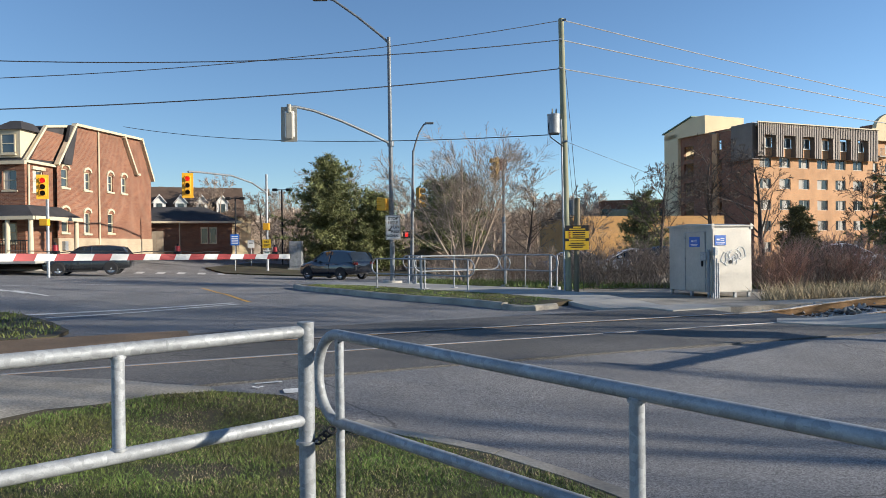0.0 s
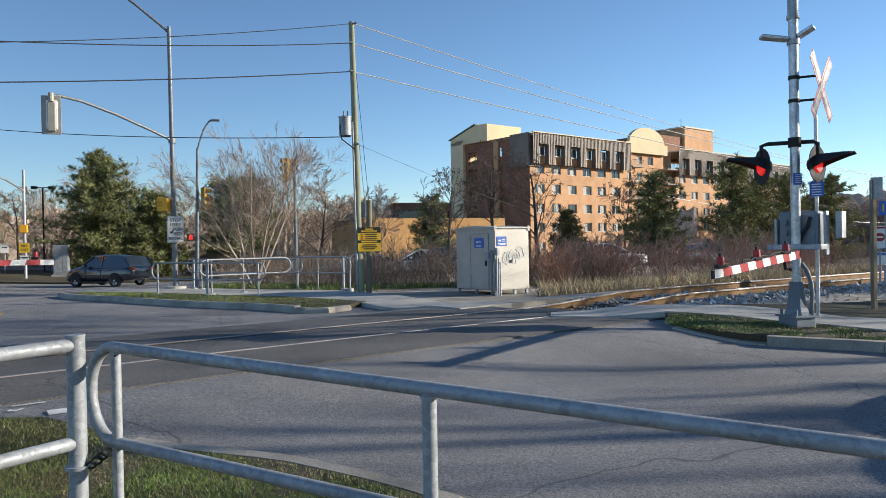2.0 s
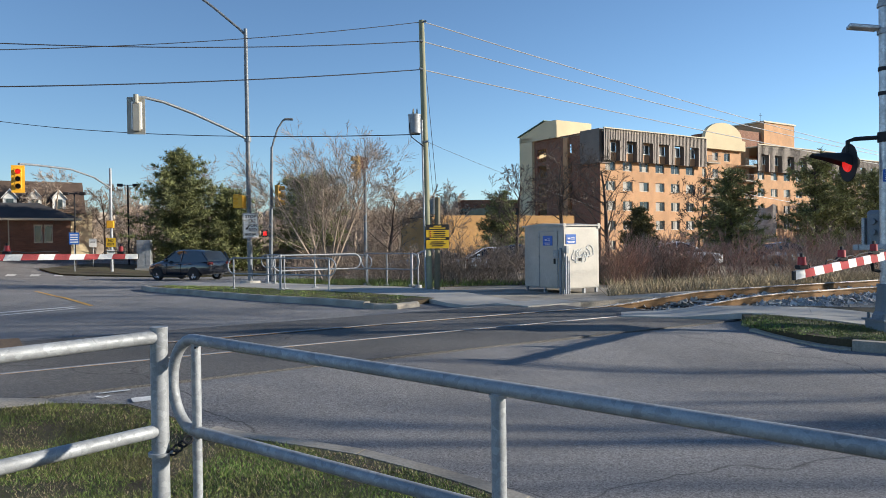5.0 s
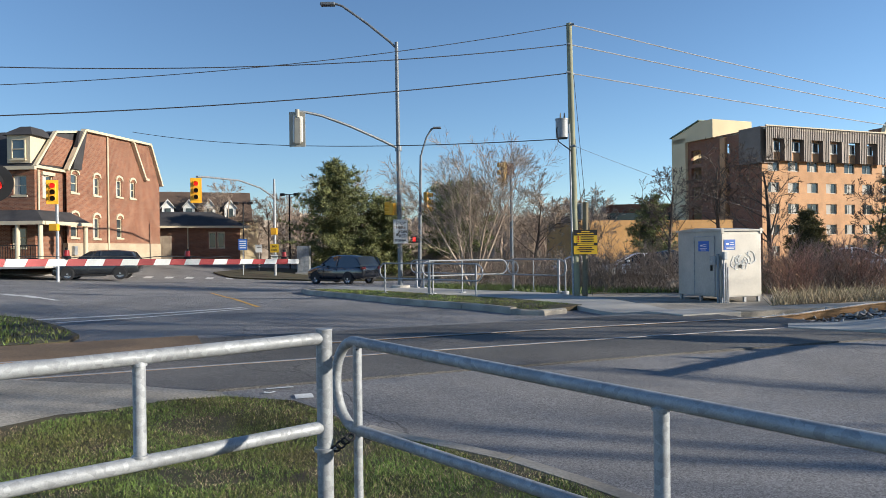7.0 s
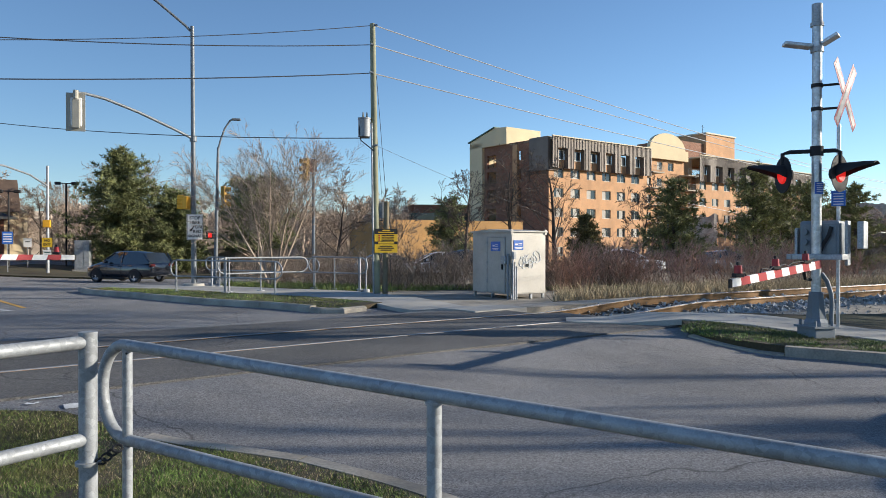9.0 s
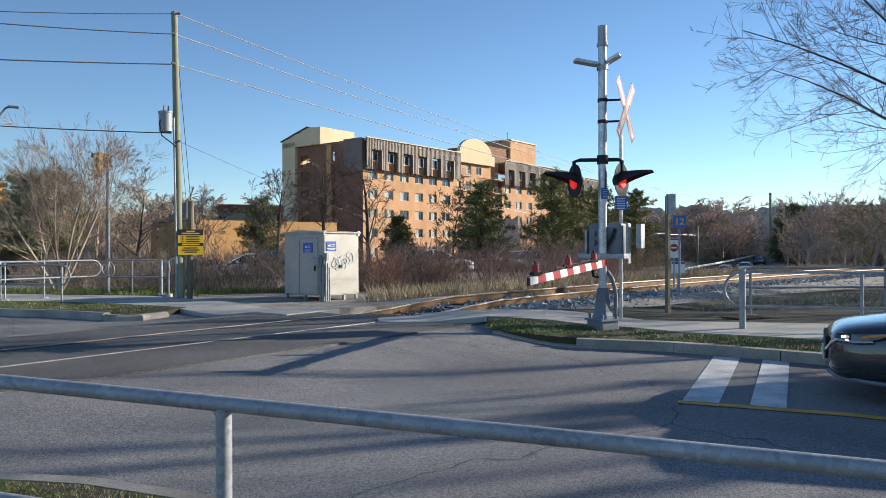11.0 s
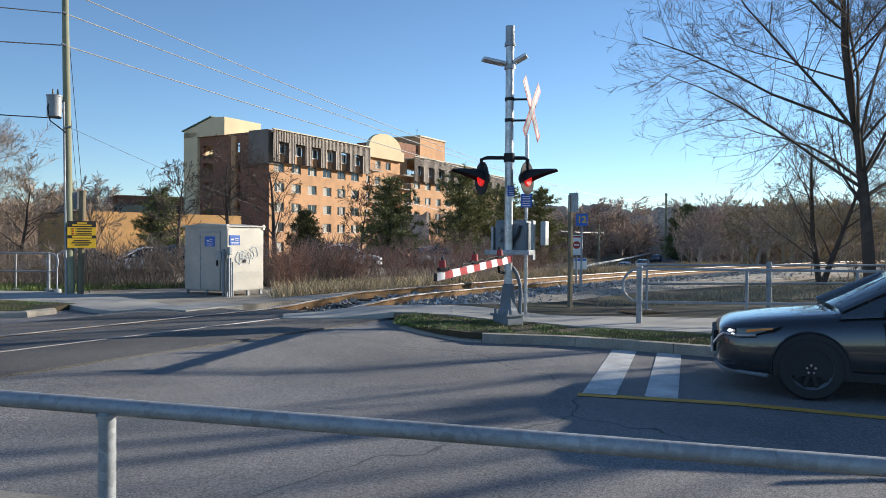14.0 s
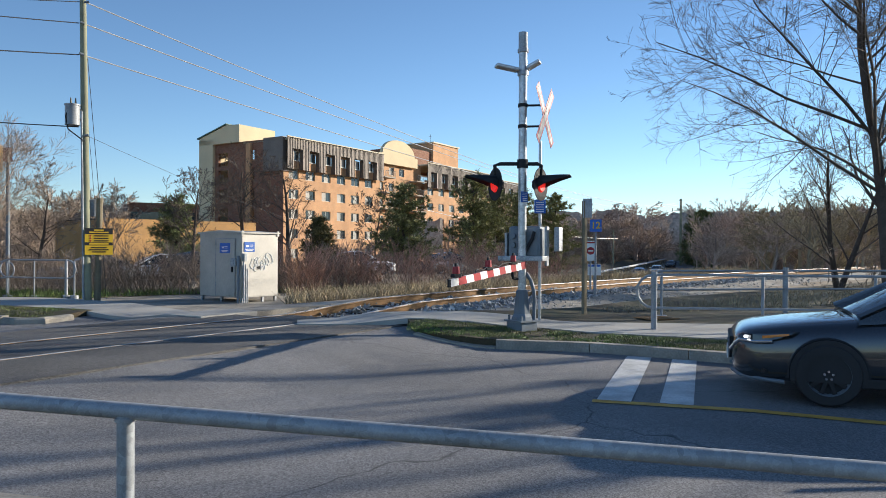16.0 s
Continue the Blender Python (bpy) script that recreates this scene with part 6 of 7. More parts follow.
up = thing("utility_pole", "leaning weathered wooden utility pole with a transformer", "utility pole")
smooth_by(part("pole", cyl(bmesh.new(), (3.83, 22.12, -0.1), (3.70, 22.12, 8.5), 0.125, 0.085, n=14), POLE_BASE, up))
smooth_by(part("conduit", cyl(bmesh.new(), (3.72, 22.02, 0.0), (3.66, 22.05, 5.4), 0.03, n=8), ZINC, up))
bm = bmesh.new()
cyl(bm, (3.44, 22.1, 4.98), (3.44, 22.1, 5.52), 0.19, n=20)
cyl(bm, (3.44, 22.1, 5.52), (3.44, 22.1, 5.56), 0.205, n=20)
tr = smooth_by(part("transformer", bm, ZINC, up, "grey pole-mounted transformer can"))
for i in range(2):
    part("bushing", cyl(bmesh.new(), (3.40 + 0.12 * i, 22.1, 5.56), (3.40 + 0.12 * i, 22.1, 5.74), 0.03, 0.015, n=8), WOOD_POLE, tr)
bm = bmesh.new()
box(bm, (3.6, 22.1, 5.15), (0.25, 0.06, 0.06))
box(bm, (3.6, 22.1, 5.42), (0.25, 0.06, 0.06))
part("transformer_bracket", bm, GREY_IRON, up)
part("drop_cable", pipe(bmesh.new(), [(3.36, 22.0, 5.5), (3.26, 22.0, 5.2), (3.32, 22.0, 4.85), (3.52, 22.0, 4.7), (3.72, 22.0, 4.55)], 0.018, 6), BLACK, up)
for z, s in ((8.42, 0.12), (7.82, -0.1), (6.95, -0.12), (4.7, 0.12)):
    part("insulator", cyl(bmesh.new(), (3.71, 22.0, z), (3.71 + s, 21.98, z + 0.02), 0.035, n=8), GREY_IRON, up)
part("guy_wire", pipe(bmesh.new(), [(3.82, 22.1, 6.9), (4.15, 22.2, 3.0), (4.35, 22.25, 0.1)], 0.008, 5), WIRE, up)
part("guy_wire", pipe(bmesh.new(), [(3.80, 22.1, 5.6), (4.02, 22.2, 3.0), (4.2, 22.25, 0.1)], 0.006, 5), WIRE, up)

yp = thing("sign_post", "round timber post with a yellow railway notice", "sign")
part("post", cyl(bmesh.new(), (4.08, 22.08, -0.1), (4.14, 22.08, 2.98), 0.085, n=12), WOOD_POLE, yp)
bm = bmesh.new()
box(bm, (4.02, 22.2, 2.72), (0.34, 0.02, 0.5))
part("back_plate", bm, ZINC, yp, "bare metal back of a sign")
m = facing((4.10, 21.97, 1.76), 0)
bm = bmesh.new()
box(bm, (0, 0, 0), (0.72, 0.74, 0.008), m)
pl = part("plate", bm, SIGN_YELLOW, yp)
for c, s in (((0, 0.29, 0.006), (0.72, 0.17, 0.004)), ((0, -0.065, 0.006), (0.72, 0.085, 0.004))):
    bm = bmesh.new()
    box(bm, c, s, m)
    part("black_band", bm, BLACK, pl)
for x, y, l, t, mm in ((0, 0.32, 0.25, 0.035, SIGN_YELLOW), (0, 0.26, 0.5, 0.035, SIGN_YELLOW), (0.06, 0.16, 0.38, 0.03, BLACK), (0.06, 0.09, 0.38, 0.03, BLACK), (0.06, 0.02, 0.38, 0.03, BLACK), (0.0, -0.065, 0.5, 0.045, SIGN_YELLOW), (0, -0.17, 0.4, 0.03, BLACK), (0, -0.23, 0.5, 0.03, BLACK), (0, -0.29, 0.35, 0.03, BLACK)):
    bm = bmesh.new()
    box(bm, (x, y, 0.011), (l, t, 0.004), m)
    part("line", bm, mm, pl)
for y in (0.16, 0.09, 0.02):
    part("dot", cyl(bmesh.new(), m @ Vector((-0.22, y, 0.006)), m @ Vector((-0.22, y, 0.012)), 0.025, n=10), RED, pl)


def wire(a, b, sag, r, material, label, n=24):
    a, b = Vector(a), Vector(b)
    pts = [a.lerp(b, i / n) - Vector((0, 0, sag * 4 * (i / n) * (1 - i / n))) for i in range(n + 1)]
    ob = part("overhead_wire", pipe(bmesh.new(), pts, r, 5), material)
    return tagged(ob, label, "wire", "overhead wires")


wire((3.66, 22.1, 8.44), (-18.0, 17.0, 5.65), 0.55, 0.011, WIRE, "dark overhead power wire")
wire((3.60, 22.1, 7.84), (-18.0, 17.0, 6.55), 0.55, 0.014, WIRE, "dark overhead power wire")
wire((3.60, 22.1, 6.96), (-18.0, 17.0, 4.9), 0.35, 0.016, WIRE, "dark overhead cable across the road")
wire((3.60, 22.1, 4.95), (-19.5, 44.0, 9.0), 0.5, 0.016, WIRE, "thin dark cable across the street")
FARP = Vector((121.8, 87.3, 0))
wire((3.72, 22.1, 8.46), FARP + Vector((0, 0, 10.8)), 2.6, 0.019, WIRE_SUNLIT, "sunlit overhead power wire", 40)
wire((3.72, 22.1, 7.84), FARP + Vector((1, 0, 10.4)), 2.2, 0.019, WIRE_SUNLIT, "sunlit overhead power wire", 40)
wire((3.72, 22.1, 6.96), FARP + Vector((0, 0, 9.0)), 1.6, 0.019, WIRE_SUNLIT, "sunlit overhead cable along the track", 40)
wire((3.75, 22.1, 4.75), (38.0, 60.0, 2.6), 1.0, 0.006, WIRE, "thin dark cable to the building", 30)
wire((38.0, 62.0, 6.4), (98.0, 83.0, 3.2), 1.0, 0.03, WIRE_SUNLIT, "grey cable along the trees", 30)
fp = thing("utility_pole", "tall distant utility pole with a short crossarm", "utility pole")
part("pole", cyl(bmesh.new(), (121.8, 87.3, -7), (121.8, 87.3, 11.4), 0.30, 0.22, n=10), POLE_BASE, fp)
part("crossarm", cyl(bmesh.new(), (120.6, 86.2, 11.0), (122.8, 88.3, 11.2), 0.10, n=6), POLE_BASE, fp)
for qx, qy, top in ((128, 84, 7.2), (98, 84, 4.8), (84, 84, 5.0), (70, 70, 5.2)):
    q0 = thing("utility_pole", "distant wooden utility pole", "utility pole", group="distant poles")
    part("pole", cyl(bmesh.new(), (qx, qy, -7), (qx, qy, top), 0.18, 0.13, n=8), POLE_BASE, q0)
lp3 = thing("street_lamp", "thin steel lamp post before the apartment block", "street lamp")
part("pole", cyl(bmesh.new(), (24.8, 38.9, height(24.8, 38.9)), (24.8, 38.9, 4.3), 0.05, n=8), ZINC, lp3)
part("arm", pipe(bmesh.new(), [(24.8, 38.9, 4.2), (25.1, 38.8, 4.45), (25.6, 38.6, 4.5)], 0.03, 6), ZINC, lp3)


# ---- cars ----
def loft_body(stations, n_round=3):
    """Rings along the car's length: (x, z low, z top, half width, top half width)."""
    bm = bmesh.new()
    rings = []
    for x, zl, zt, w, wt in stations:
        h = zt - zl
        half = [(w * 0.90, zl), (w * 0.985, zl + 0.10 * h), (w, zl + 0.38 * h), (w * 0.99, zl + 0.62 * h), (w * 0.965, zl + 0.80 * h), (wt * 0.96, zl + 0.93 * h), (wt * 0.80, zt - 0.004), (wt * 0.4, zt + 0.012)]
        rings.append([(x, y, z) for y, z in half] + [(x, -y, z) for y, z in half[::-1]])
    lofted(bm, rings)
    return bm


def wheel(parent, x, y, r, width, rim_mat, side, spokes=10, steel=False):
    wh = new("wheel")
    wh.parent = parent
    wh.matrix_basis = Matrix.Translation((x, y, r))
    s = side
    bm = bmesh.new()
    prof = [(r * 0.66, -0.5), (r * 0.93, -0.5), (r * 0.99, -0.40), (r, -0.2), (r, 0.2), (r * 0.99, 0.40), (r * 0.93, 0.5), (r * 0.66, 0.5)]
    rings = [[(rr * math.cos(a), o * width, rr * math.sin(a)) for rr, o in prof] for a in [2 * math.pi * i / 40 for i in range(41)]]
    lofted(bm, rings, closed=False)
    for a in range(40):
        pass
    smooth_by(part("tyre", bm, RUBBER, wh), 40)
    bm = bmesh.new()
    for rr, o, t in ((0.655, 0.30, 0.25),):
        cyl(bm, (0, s * width * -0.3, 0), (0, s * width * 0.18, 0), r * 0.66, n=36)
    rim = smooth_by(part("rim", bm, rim_mat, wh))
    bm = bmesh.new()
    rings = [[(rr * math.cos(a), s * width * o, rr * math.sin(a)) for rr, o in ((r * 0.60, 0.20), (r * 0.67, 0.47), (r * 0.70, 0.47), (r * 0.68, 0.15))] for a in [2 * math.pi * i / 36 for i in range(37)]]
    lofted(bm, rings, closed=False)
    smooth_by(part("rim_lip", bm, GREY_IRON if steel else rim_mat, wh), 50)
    for i in range(spokes):
        a = 2 * math.pi * i / spokes
        bm = bmesh.new()
        m = Matrix.Rotation(-a, 4, "Y")
        box(bm, (r * 0.37, s * width * 0.30, 0), (r * 0.50, width * 0.16, r * (0.10 if not steel else 0.15)), m, 0.008)
        part("spoke", bm, rim_mat, wh)
    bm = bmesh.new()
    cyl(bm, (0, s * width * 0.2, 0), (0, s * width * 0.42, 0), r * 0.20, r * 0.16, n=18)
    smooth_by(part("hub", bm, rim_mat, wh))
    for i in range(5):
        a = 2 * math.pi * i / 5 + 0.3
        c = (r * 0.13 * math.cos(a), 0, r * 0.13 * math.sin(a))
        part("wheel_nut", cyl(bmesh.new(), (c[0], s * width * 0.40, c[2]), (c[0], s * width * 0.50, c[2]), 0.014, n=6), CHROME, wh)
    return wh


def car(label, m, paint, L=4.46, W=1.80, H=1.44, hood=0.92, wb=2.72, r=0.325, suv=False, rim=BLACK, group="", fancy=False):
    ob = thing("car", label, "car", m, group)
    f = 0.93
    x0 = f
    hw = W / 2
    xr = x0 - L
    belt = 0.96 if not suv else 1.05
    st = [(x0, 0.34, 0.62, hw * 0.55, hw * 0.5), (x0 - 0.04, 0.25, 0.70, hw * 0.72, hw * 0.62), (x0 - 0.14, 0.20, 0.765, hw * 0.86, hw * 0.76), (x0 - 0.32, 0.18, 0.80, hw * 0.95, hw * 0.86), (x0 - 0.62, 0.19, 0.845, hw * 0.985, hw * 0.90), (x0 - 0.93, 0.20, hood * 0.955, hw, hw * 0.91), (x0 - 1.35, 0.20, hood, hw, hw * 0.91), (x0 - 1.75, 0.20, belt, hw, hw * 0.90), (x0 - 2.6, 0.20, belt + 0.01, hw, hw * 0.90), (xr + 0.9, 0.22, belt + 0.05, hw, hw * 0.90), (xr + 0.35, 0.26, belt + 0.07, hw * 0.97, hw * 0.86), (xr + 0.08, 0.33, belt, hw * 0.88, hw * 0.78), (xr, 0.42, belt - 0.12, hw * 0.76, hw * 0.66)]
    if suv:
        st = [(x, z + 0.06, t + (0.13 if i < 7 else 0.02), a, b) for i, (x, z, t, a, b) in enumerate(st)]
    body = part("body", loft_body(st), paint, ob)
    smooth_by(body, 60)
    sub = body.modifiers.new("smooth", "SUBSURF")
    sub.levels = sub.render_levels = 2 if fancy else 1
    # glasshouse
    top, wt = H, hw * 0.66
    if suv:
        gl = [(x0 - 1.30, belt + 0.02, belt + 0.06), (x0 - 2.0, belt, top - 0.06), (x0 - 2.6, belt, top), (xr + 1.2, belt, top - 0.01), (xr + 0.45, belt + 0.02, top - 0.10), (xr + 0.12, belt + 0.02, belt + 0.08)]
    else:
        gl = [(x0 - 1.22, hood - 0.02, hood + 0.02), (x0 - 1.9, belt, top - 0.13), (x0 - 2.35, belt, top), (xr + 1.75, belt, top - 0.01), (xr + 1.0, belt, top - 0.12), (xr + 0.35, belt + 0.03, belt + 0.12)]
    bm = bmesh.new()
    rings = []
    for x, zl, zt in gl:
        k = (zt - zl) / (top - belt)
        w1 = hw * 0.89 - 0.20 * max(0, k)
        rings.append([(x, hw * 0.90, zl - 0.05), (x, hw * 0.885, zl), (x, w1, zt - 0.04), (x, w1 * 0.85, zt), (x, 0, zt + 0.015), (x, -w1 * 0.85, zt), (x, -w1, zt - 0.04), (x, -hw * 0.885, zl), (x, -hw * 0.90, zl - 0.05)])
    lofted(bm, rings)
    smooth_by(part("glasshouse", bm, CAR_GLASS, ob), 40)
    bm = bmesh.new()
    rings = []
    for x, zl, zt in gl[1:-1]:
        k = (zt - zl) / (top - belt)
        w1 = hw * 0.89 - 0.20 * k
        rings.append([(x, w1 + 0.006, zt - 0.05), (x, w1 * 0.86, zt + 0.012), (x, 0, zt + 0.03), (x, -w1 * 0.86, zt + 0.012), (x, -w1 - 0.006, zt - 0.05), (x, 0, zt - 0.02)])
    lofted(bm, rings)
    smooth_by(part("roof", bm, paint, ob), 50)
    for s in (1, -1):
        for (xa, za), (xb, zb) in (((gl[0][0], gl[0][2]), (gl[1][0], gl[1][2] - 0.03)), ((x0 - 2.62, belt), (x0 - 2.62, top - 0.04)), ((gl[-2][0], gl[-2][2] - 0.03), (gl[-1][0], gl[-1][2]))):
            bm = bmesh.new()
            ya, yb = hw * 0.895 * s, (hw * 0.895 - 0.20 * (zb - belt) / (top - belt)) * s
            pipe(bm, [(xa, ya, za), ((xa + xb) / 2, (ya + yb) / 2, (za + zb) / 2), (xb, yb, zb)], 0.035, 6)
            part("pillar", bm, paint, ob)
        bm = bmesh.new()
        box(bm, (x0 - 1.72, s * (hw + 0.10), belt + 0.06), (0.16, 0.2, 0.13), bev=0.04)
        part("mirror", bm, paint, ob)
        for wx in (0.0, -wb):
            wheel(ob, wx, s * (hw - 0.065), r, 0.21, rim, s, 10, fancy)
            bm = bmesh.new()
            rings = []
            for i in range(17):
                a = radians(-8 + 196 * i / 16)
                rings.append([(wx + q * math.cos(a), s * (hw + o), r + q * math.sin(a)) for q, o in ((r + 0.035, -0.20), (r + 0.035, 0.004), (r + 0.065, 0.010), (r + 0.075, -0.20))])
            lofted(bm, rings)
            smooth_by(part("wheel_arch", bm, paint if fancy else BLACK, ob), 50)
            # no recess is cut: a flat dark plate stands for the wheel well's shade
            bm = bmesh.new()
            poly = [(wx + (r + 0.04) * math.cos(a), r + (r + 0.04) * math.sin(a)) for a in [radians(-12 + 204 * i / 20) for i in range(21)]]
            prism(bm, poly, 0.02, Matrix.Translation((0, s * (hw + 0.003) + (0.02 if s > 0 else 0), 0)) @ Matrix.Rotation(radians(90), 4, "X"))
            part("wheel_well_shade", bm, RUBBER, ob, "flat dark plate standing for the shaded wheel well")
        bm = bmesh.new()
        box(bm, (x0 - 2.05, s * (hw + 0.001), 0.26), (wb - 0.95, 0.03, 0.10), bev=0.012)
        part("side_skirt", bm, BLACK, ob)
        for dx in (x0 - 1.62, x0 - 2.66):
            bm = bmesh.new()
            box(bm, (dx, s * (hw * 0.985), 0.62), (0.008, 0.03, 0.62))
            part("door_seam", bm, BLACK, ob)
        for dx in (x0 - 2.45, x0 - 3.3):
            bm = bmesh.new()
            box(bm, (dx, s * (hw + 0.006), belt - 0.14), (0.20, 0.04, 0.035), bev=0.012)
            part("door_handle", bm, paint, ob)
        # lamps
        bm = bmesh.new()
        pts = [(x0 - 0.10, hw * 0.735, 0.70), (x0 - 0.22, hw * 0.89, 0.715), (x0 - 0.45, hw * 0.965, 0.735), (x0 - 0.62, hw * 0.985, 0.755)]
        low_ = [(x0 - 0.08, hw * 0.735, 0.655), (x0 - 0.22, hw * 0.90, 0.65), (x0 - 0.42, hw * 0.972, 0.67), (x0 - 0.60, hw * 0.99, 0.735)]
        off = 0.10 if suv else 0.0
        lofted(bm, [[(a[0] + 0.012, s * (a[1] + 0.016), a[2] + off), (b[0] + 0.012, s * (b[1] + 0.016), b[2] + off), (b[0] - 0.05, s * (b[1] - 0.06), b[2] + off), (a[0] - 0.05, s * (a[1] - 0.06), a[2] + off)] for a, b in zip(pts, low_)])
        hl = part("headlight", bm, LAMP_GLASS if not fancy else CAR_GLASS, ob, "swept-back headlight")
        if fancy:
            bm = bmesh.new()
            cyl(bm, (x0 - 0.16, s * hw * 0.84, 0.682), (x0 - 0.13, s * (hw * 0.86 + 0.014), 0.682), 0.014, n=14)
            part("bulb", bm, LAMP_ON, hl, "lit headlight bulb")
            bm = bmesh.new()
            lofted(bm, [[(x0 - 0.30, s * (hw * 0.925 + 0.034), 0.705), (x0 - 0.30, s * (hw * 0.925 + 0.034), 0.675), (x0 - 0.34, s * (hw * 0.92), 0.675), (x0 - 0.34, s * hw * 0.92, 0.705)], [(x0 - 0.56, s * (hw * 0.982 + 0.03), 0.742), (x0 - 0.56, s * (hw * 0.985 + 0.03), 0.72), (x0 - 0.56, s * hw * 0.96, 0.72), (x0 - 0.56, s * hw * 0.96, 0.742)]])
            part("amber_strip", bm, AMBER, hl, "amber side strip")
            bm = bmesh.new()
            pipe(bm, [(x0 + 0.01, s * hw * 0.50, 0.50), (x0 - 0.03, s * hw * 0.66, 0.58), (x0 - 0.09, s * hw * 0.76, 0.640), (x0 - 0.22, s * hw * 0.925, 0.635), (x0 - 0.40, s * hw * 0.985, 0.65)], 0.018, 8)
            part("chrome_strip", bm, CHROME, ob, "chrome wing strip under the headlight")
            bm = bmesh.new()
            pipe(bm, [(x0 - 0.02, s * hw * 0.3, 0.245), (x0 - 0.08, s * hw * 0.68, 0.24), (x0 - 0.30, s * hw * 0.92, 0.235), (x0 - 0.52, s * hw * 0.985, 0.225)], 0.022, 8)
            part("bumper_lip", bm, GREY_IRON, ob)
            bm = bmesh.new()
            lofted(bm, [[(x0 - 0.11, s * hw * 0.72, 0.40), (x0 - 0.11, s * hw * 0.72, 0.30), (x0 - 0.2, s * hw * 0.7, 0.30), (x0 - 0.2, s * hw * 0.7, 0.40)], [(x0 - 0.33, s * hw * 0.955, 0.345), (x0 - 0.33, s * hw * 0.955, 0.30), (x0 - 0.4, s * hw * 0.9, 0.30), (x0 - 0.4, s * hw * 0.9, 0.345)]])
            part("bumper_intake", bm, BLACK, ob)
        bm = bmesh.new()
        box(bm, (xr + 0.06, s * hw * 0.72, belt - 0.1), (0.14, 0.34, 0.14), bev=0.03)
        part("tail_light", bm, DARK_LENS, ob)
    # grille
    bm = bmesh.new()
    z0 = 0.16 if suv else 0.0
    prism(bm, [(-0.44, 0.64), (0.44, 0.64), (0.40, 0.46), (0.26, 0.37), (-0.26, 0.37), (-0.40, 0.46)], 0.05, Matrix.Translation((x0 - 0.035, 0, z0)) @ Matrix(((0, 0, 1, 0), (1, 0, 0, 0), (0, 1, 0, 0), (0, 0, 0, 1))))
    part("grille", bm, BLACK, ob)
    if fancy:
        bm = bmesh.new()
        for i in range(6):
            for j in range(14):
                box(bm, (x0 + 0.018, -0.36 + 0.055 * j, 0.415 + 0.04 * i), (0.008, 0.03, 0.012))
        tagged(part("grille_mesh", bm, GREY_IRON, ob), kind="stuff")
        bm = bmesh.new()
        box(bm, (x0 + 0.03, 0, 0.42), (0.012, 0.30, 0.15), bev=0.004)
        part("number_plate", bm, WHITE, ob, "plain white number plate")
        bm = bmesh.new()
        pipe(bm, [(x0 - 1.24, -0.6, 0.925), (x0 - 1.22, 0.0, 0.935), (x0 - 1.24, 0.6, 0.925)], 0.018, 6)
        part("wiper_cowl", bm, BLACK, ob)
    return ob


HEAD = Vector((-0.55, 0.835)).normalized()


def car_pose(x, y, head, near_left=True, half=0.86):
    """Puts the front axle so that the near wheel stands at x, y."""
    h = Vector(head).normalized()
    side = Vector((h.y, -h.x)) if near_left else Vector((-h.y, h.x))
    c = Vector((x, y)) + side * half
    return Matrix.Translation((c.x, c.y, height(c.x, c.y) + 0.01)) @ Matrix.Rotation(math.atan2(h.y, h.x), 4, "Z")


car("dark graphite hatchback waiting at the stop bars, headlights on", car_pose(7.74, 3.66, HEAD), CAR_GREY, fancy=True)
car("dark blue sport utility car crossing the junction", car_pose(-7.9, 41.9, (-0.80, 0.60), True), CAR_DARK, 4.6, 1.85, 1.68, 1.0, 2.66, 0.35, True, CHROME, "cars on the cross street")
car("dark grey sport utility car on the cross street", car_pose(-21.6, 40.2, (-0.80, -0.20), True), CAR_GREY, 4.7, 1.85, 1.68, 1.0, 2.75, 0.36, True, CHROME, "cars on the cross street")
for px, py, hd_, pt, lb in ((5.3, 38.5, (-0.9, 0.1), CAR_SILVER, "silver hatchback parked behind the shrubs"), (8.8, 39.0, (-0.9, 0.1), CAR_WHITE, "white car parked behind the shrubs"), (13.4, 40.5, (0.9, 0.1), CAR_DARK, "dark car parked in the lot"), (22.5, 38.0, (0.9, -0.2), CAR_WHITE, "white car parked beyond the shrubs"), (29.0, 38.5, (0.9, 0.1), CAR_SILVER, "pale car parked beyond the shrubs")):
    car(lb, car_pose(px, py, hd_), pt, rim=CHROME, group="parked cars")
for px, py, pz, pt, lb in ((112.0, 82.5, -2.1, CAR_DARK, "dark car far off on the winding road"), (91.0, 69.5, -2.45, CAR_WHITE, "white car far off on the winding road"), (78.0, 62.5, -2.5, CAR_SILVER, "silver car far off on the winding road")):
    car(lb, Matrix.Translation((px, py, pz)) @ Matrix.Rotation(radians(213), 4, "Z"), pt, rim=CHROME, group="cars on the far road")


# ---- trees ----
# tan twigs for the far woods, lightened to carry the sun on their crowns
FAR_TWIG_SUNLIT = random_tone(mat("far_sunlit_twigs", (0.62, 0.49, 0.37), 0.95, var=0.3, fine=2, coarse=0.1, bump=0, tint=(0.50, 0.36, 0.30)), 0.6, 1.3)
BARK_TWIG = random_tone(mat("dark_twigs", (0.15, 0.11, 0.085), 0.95, var=0.3, fine=10, coarse=1, bump=0), 0.6, 1.4)


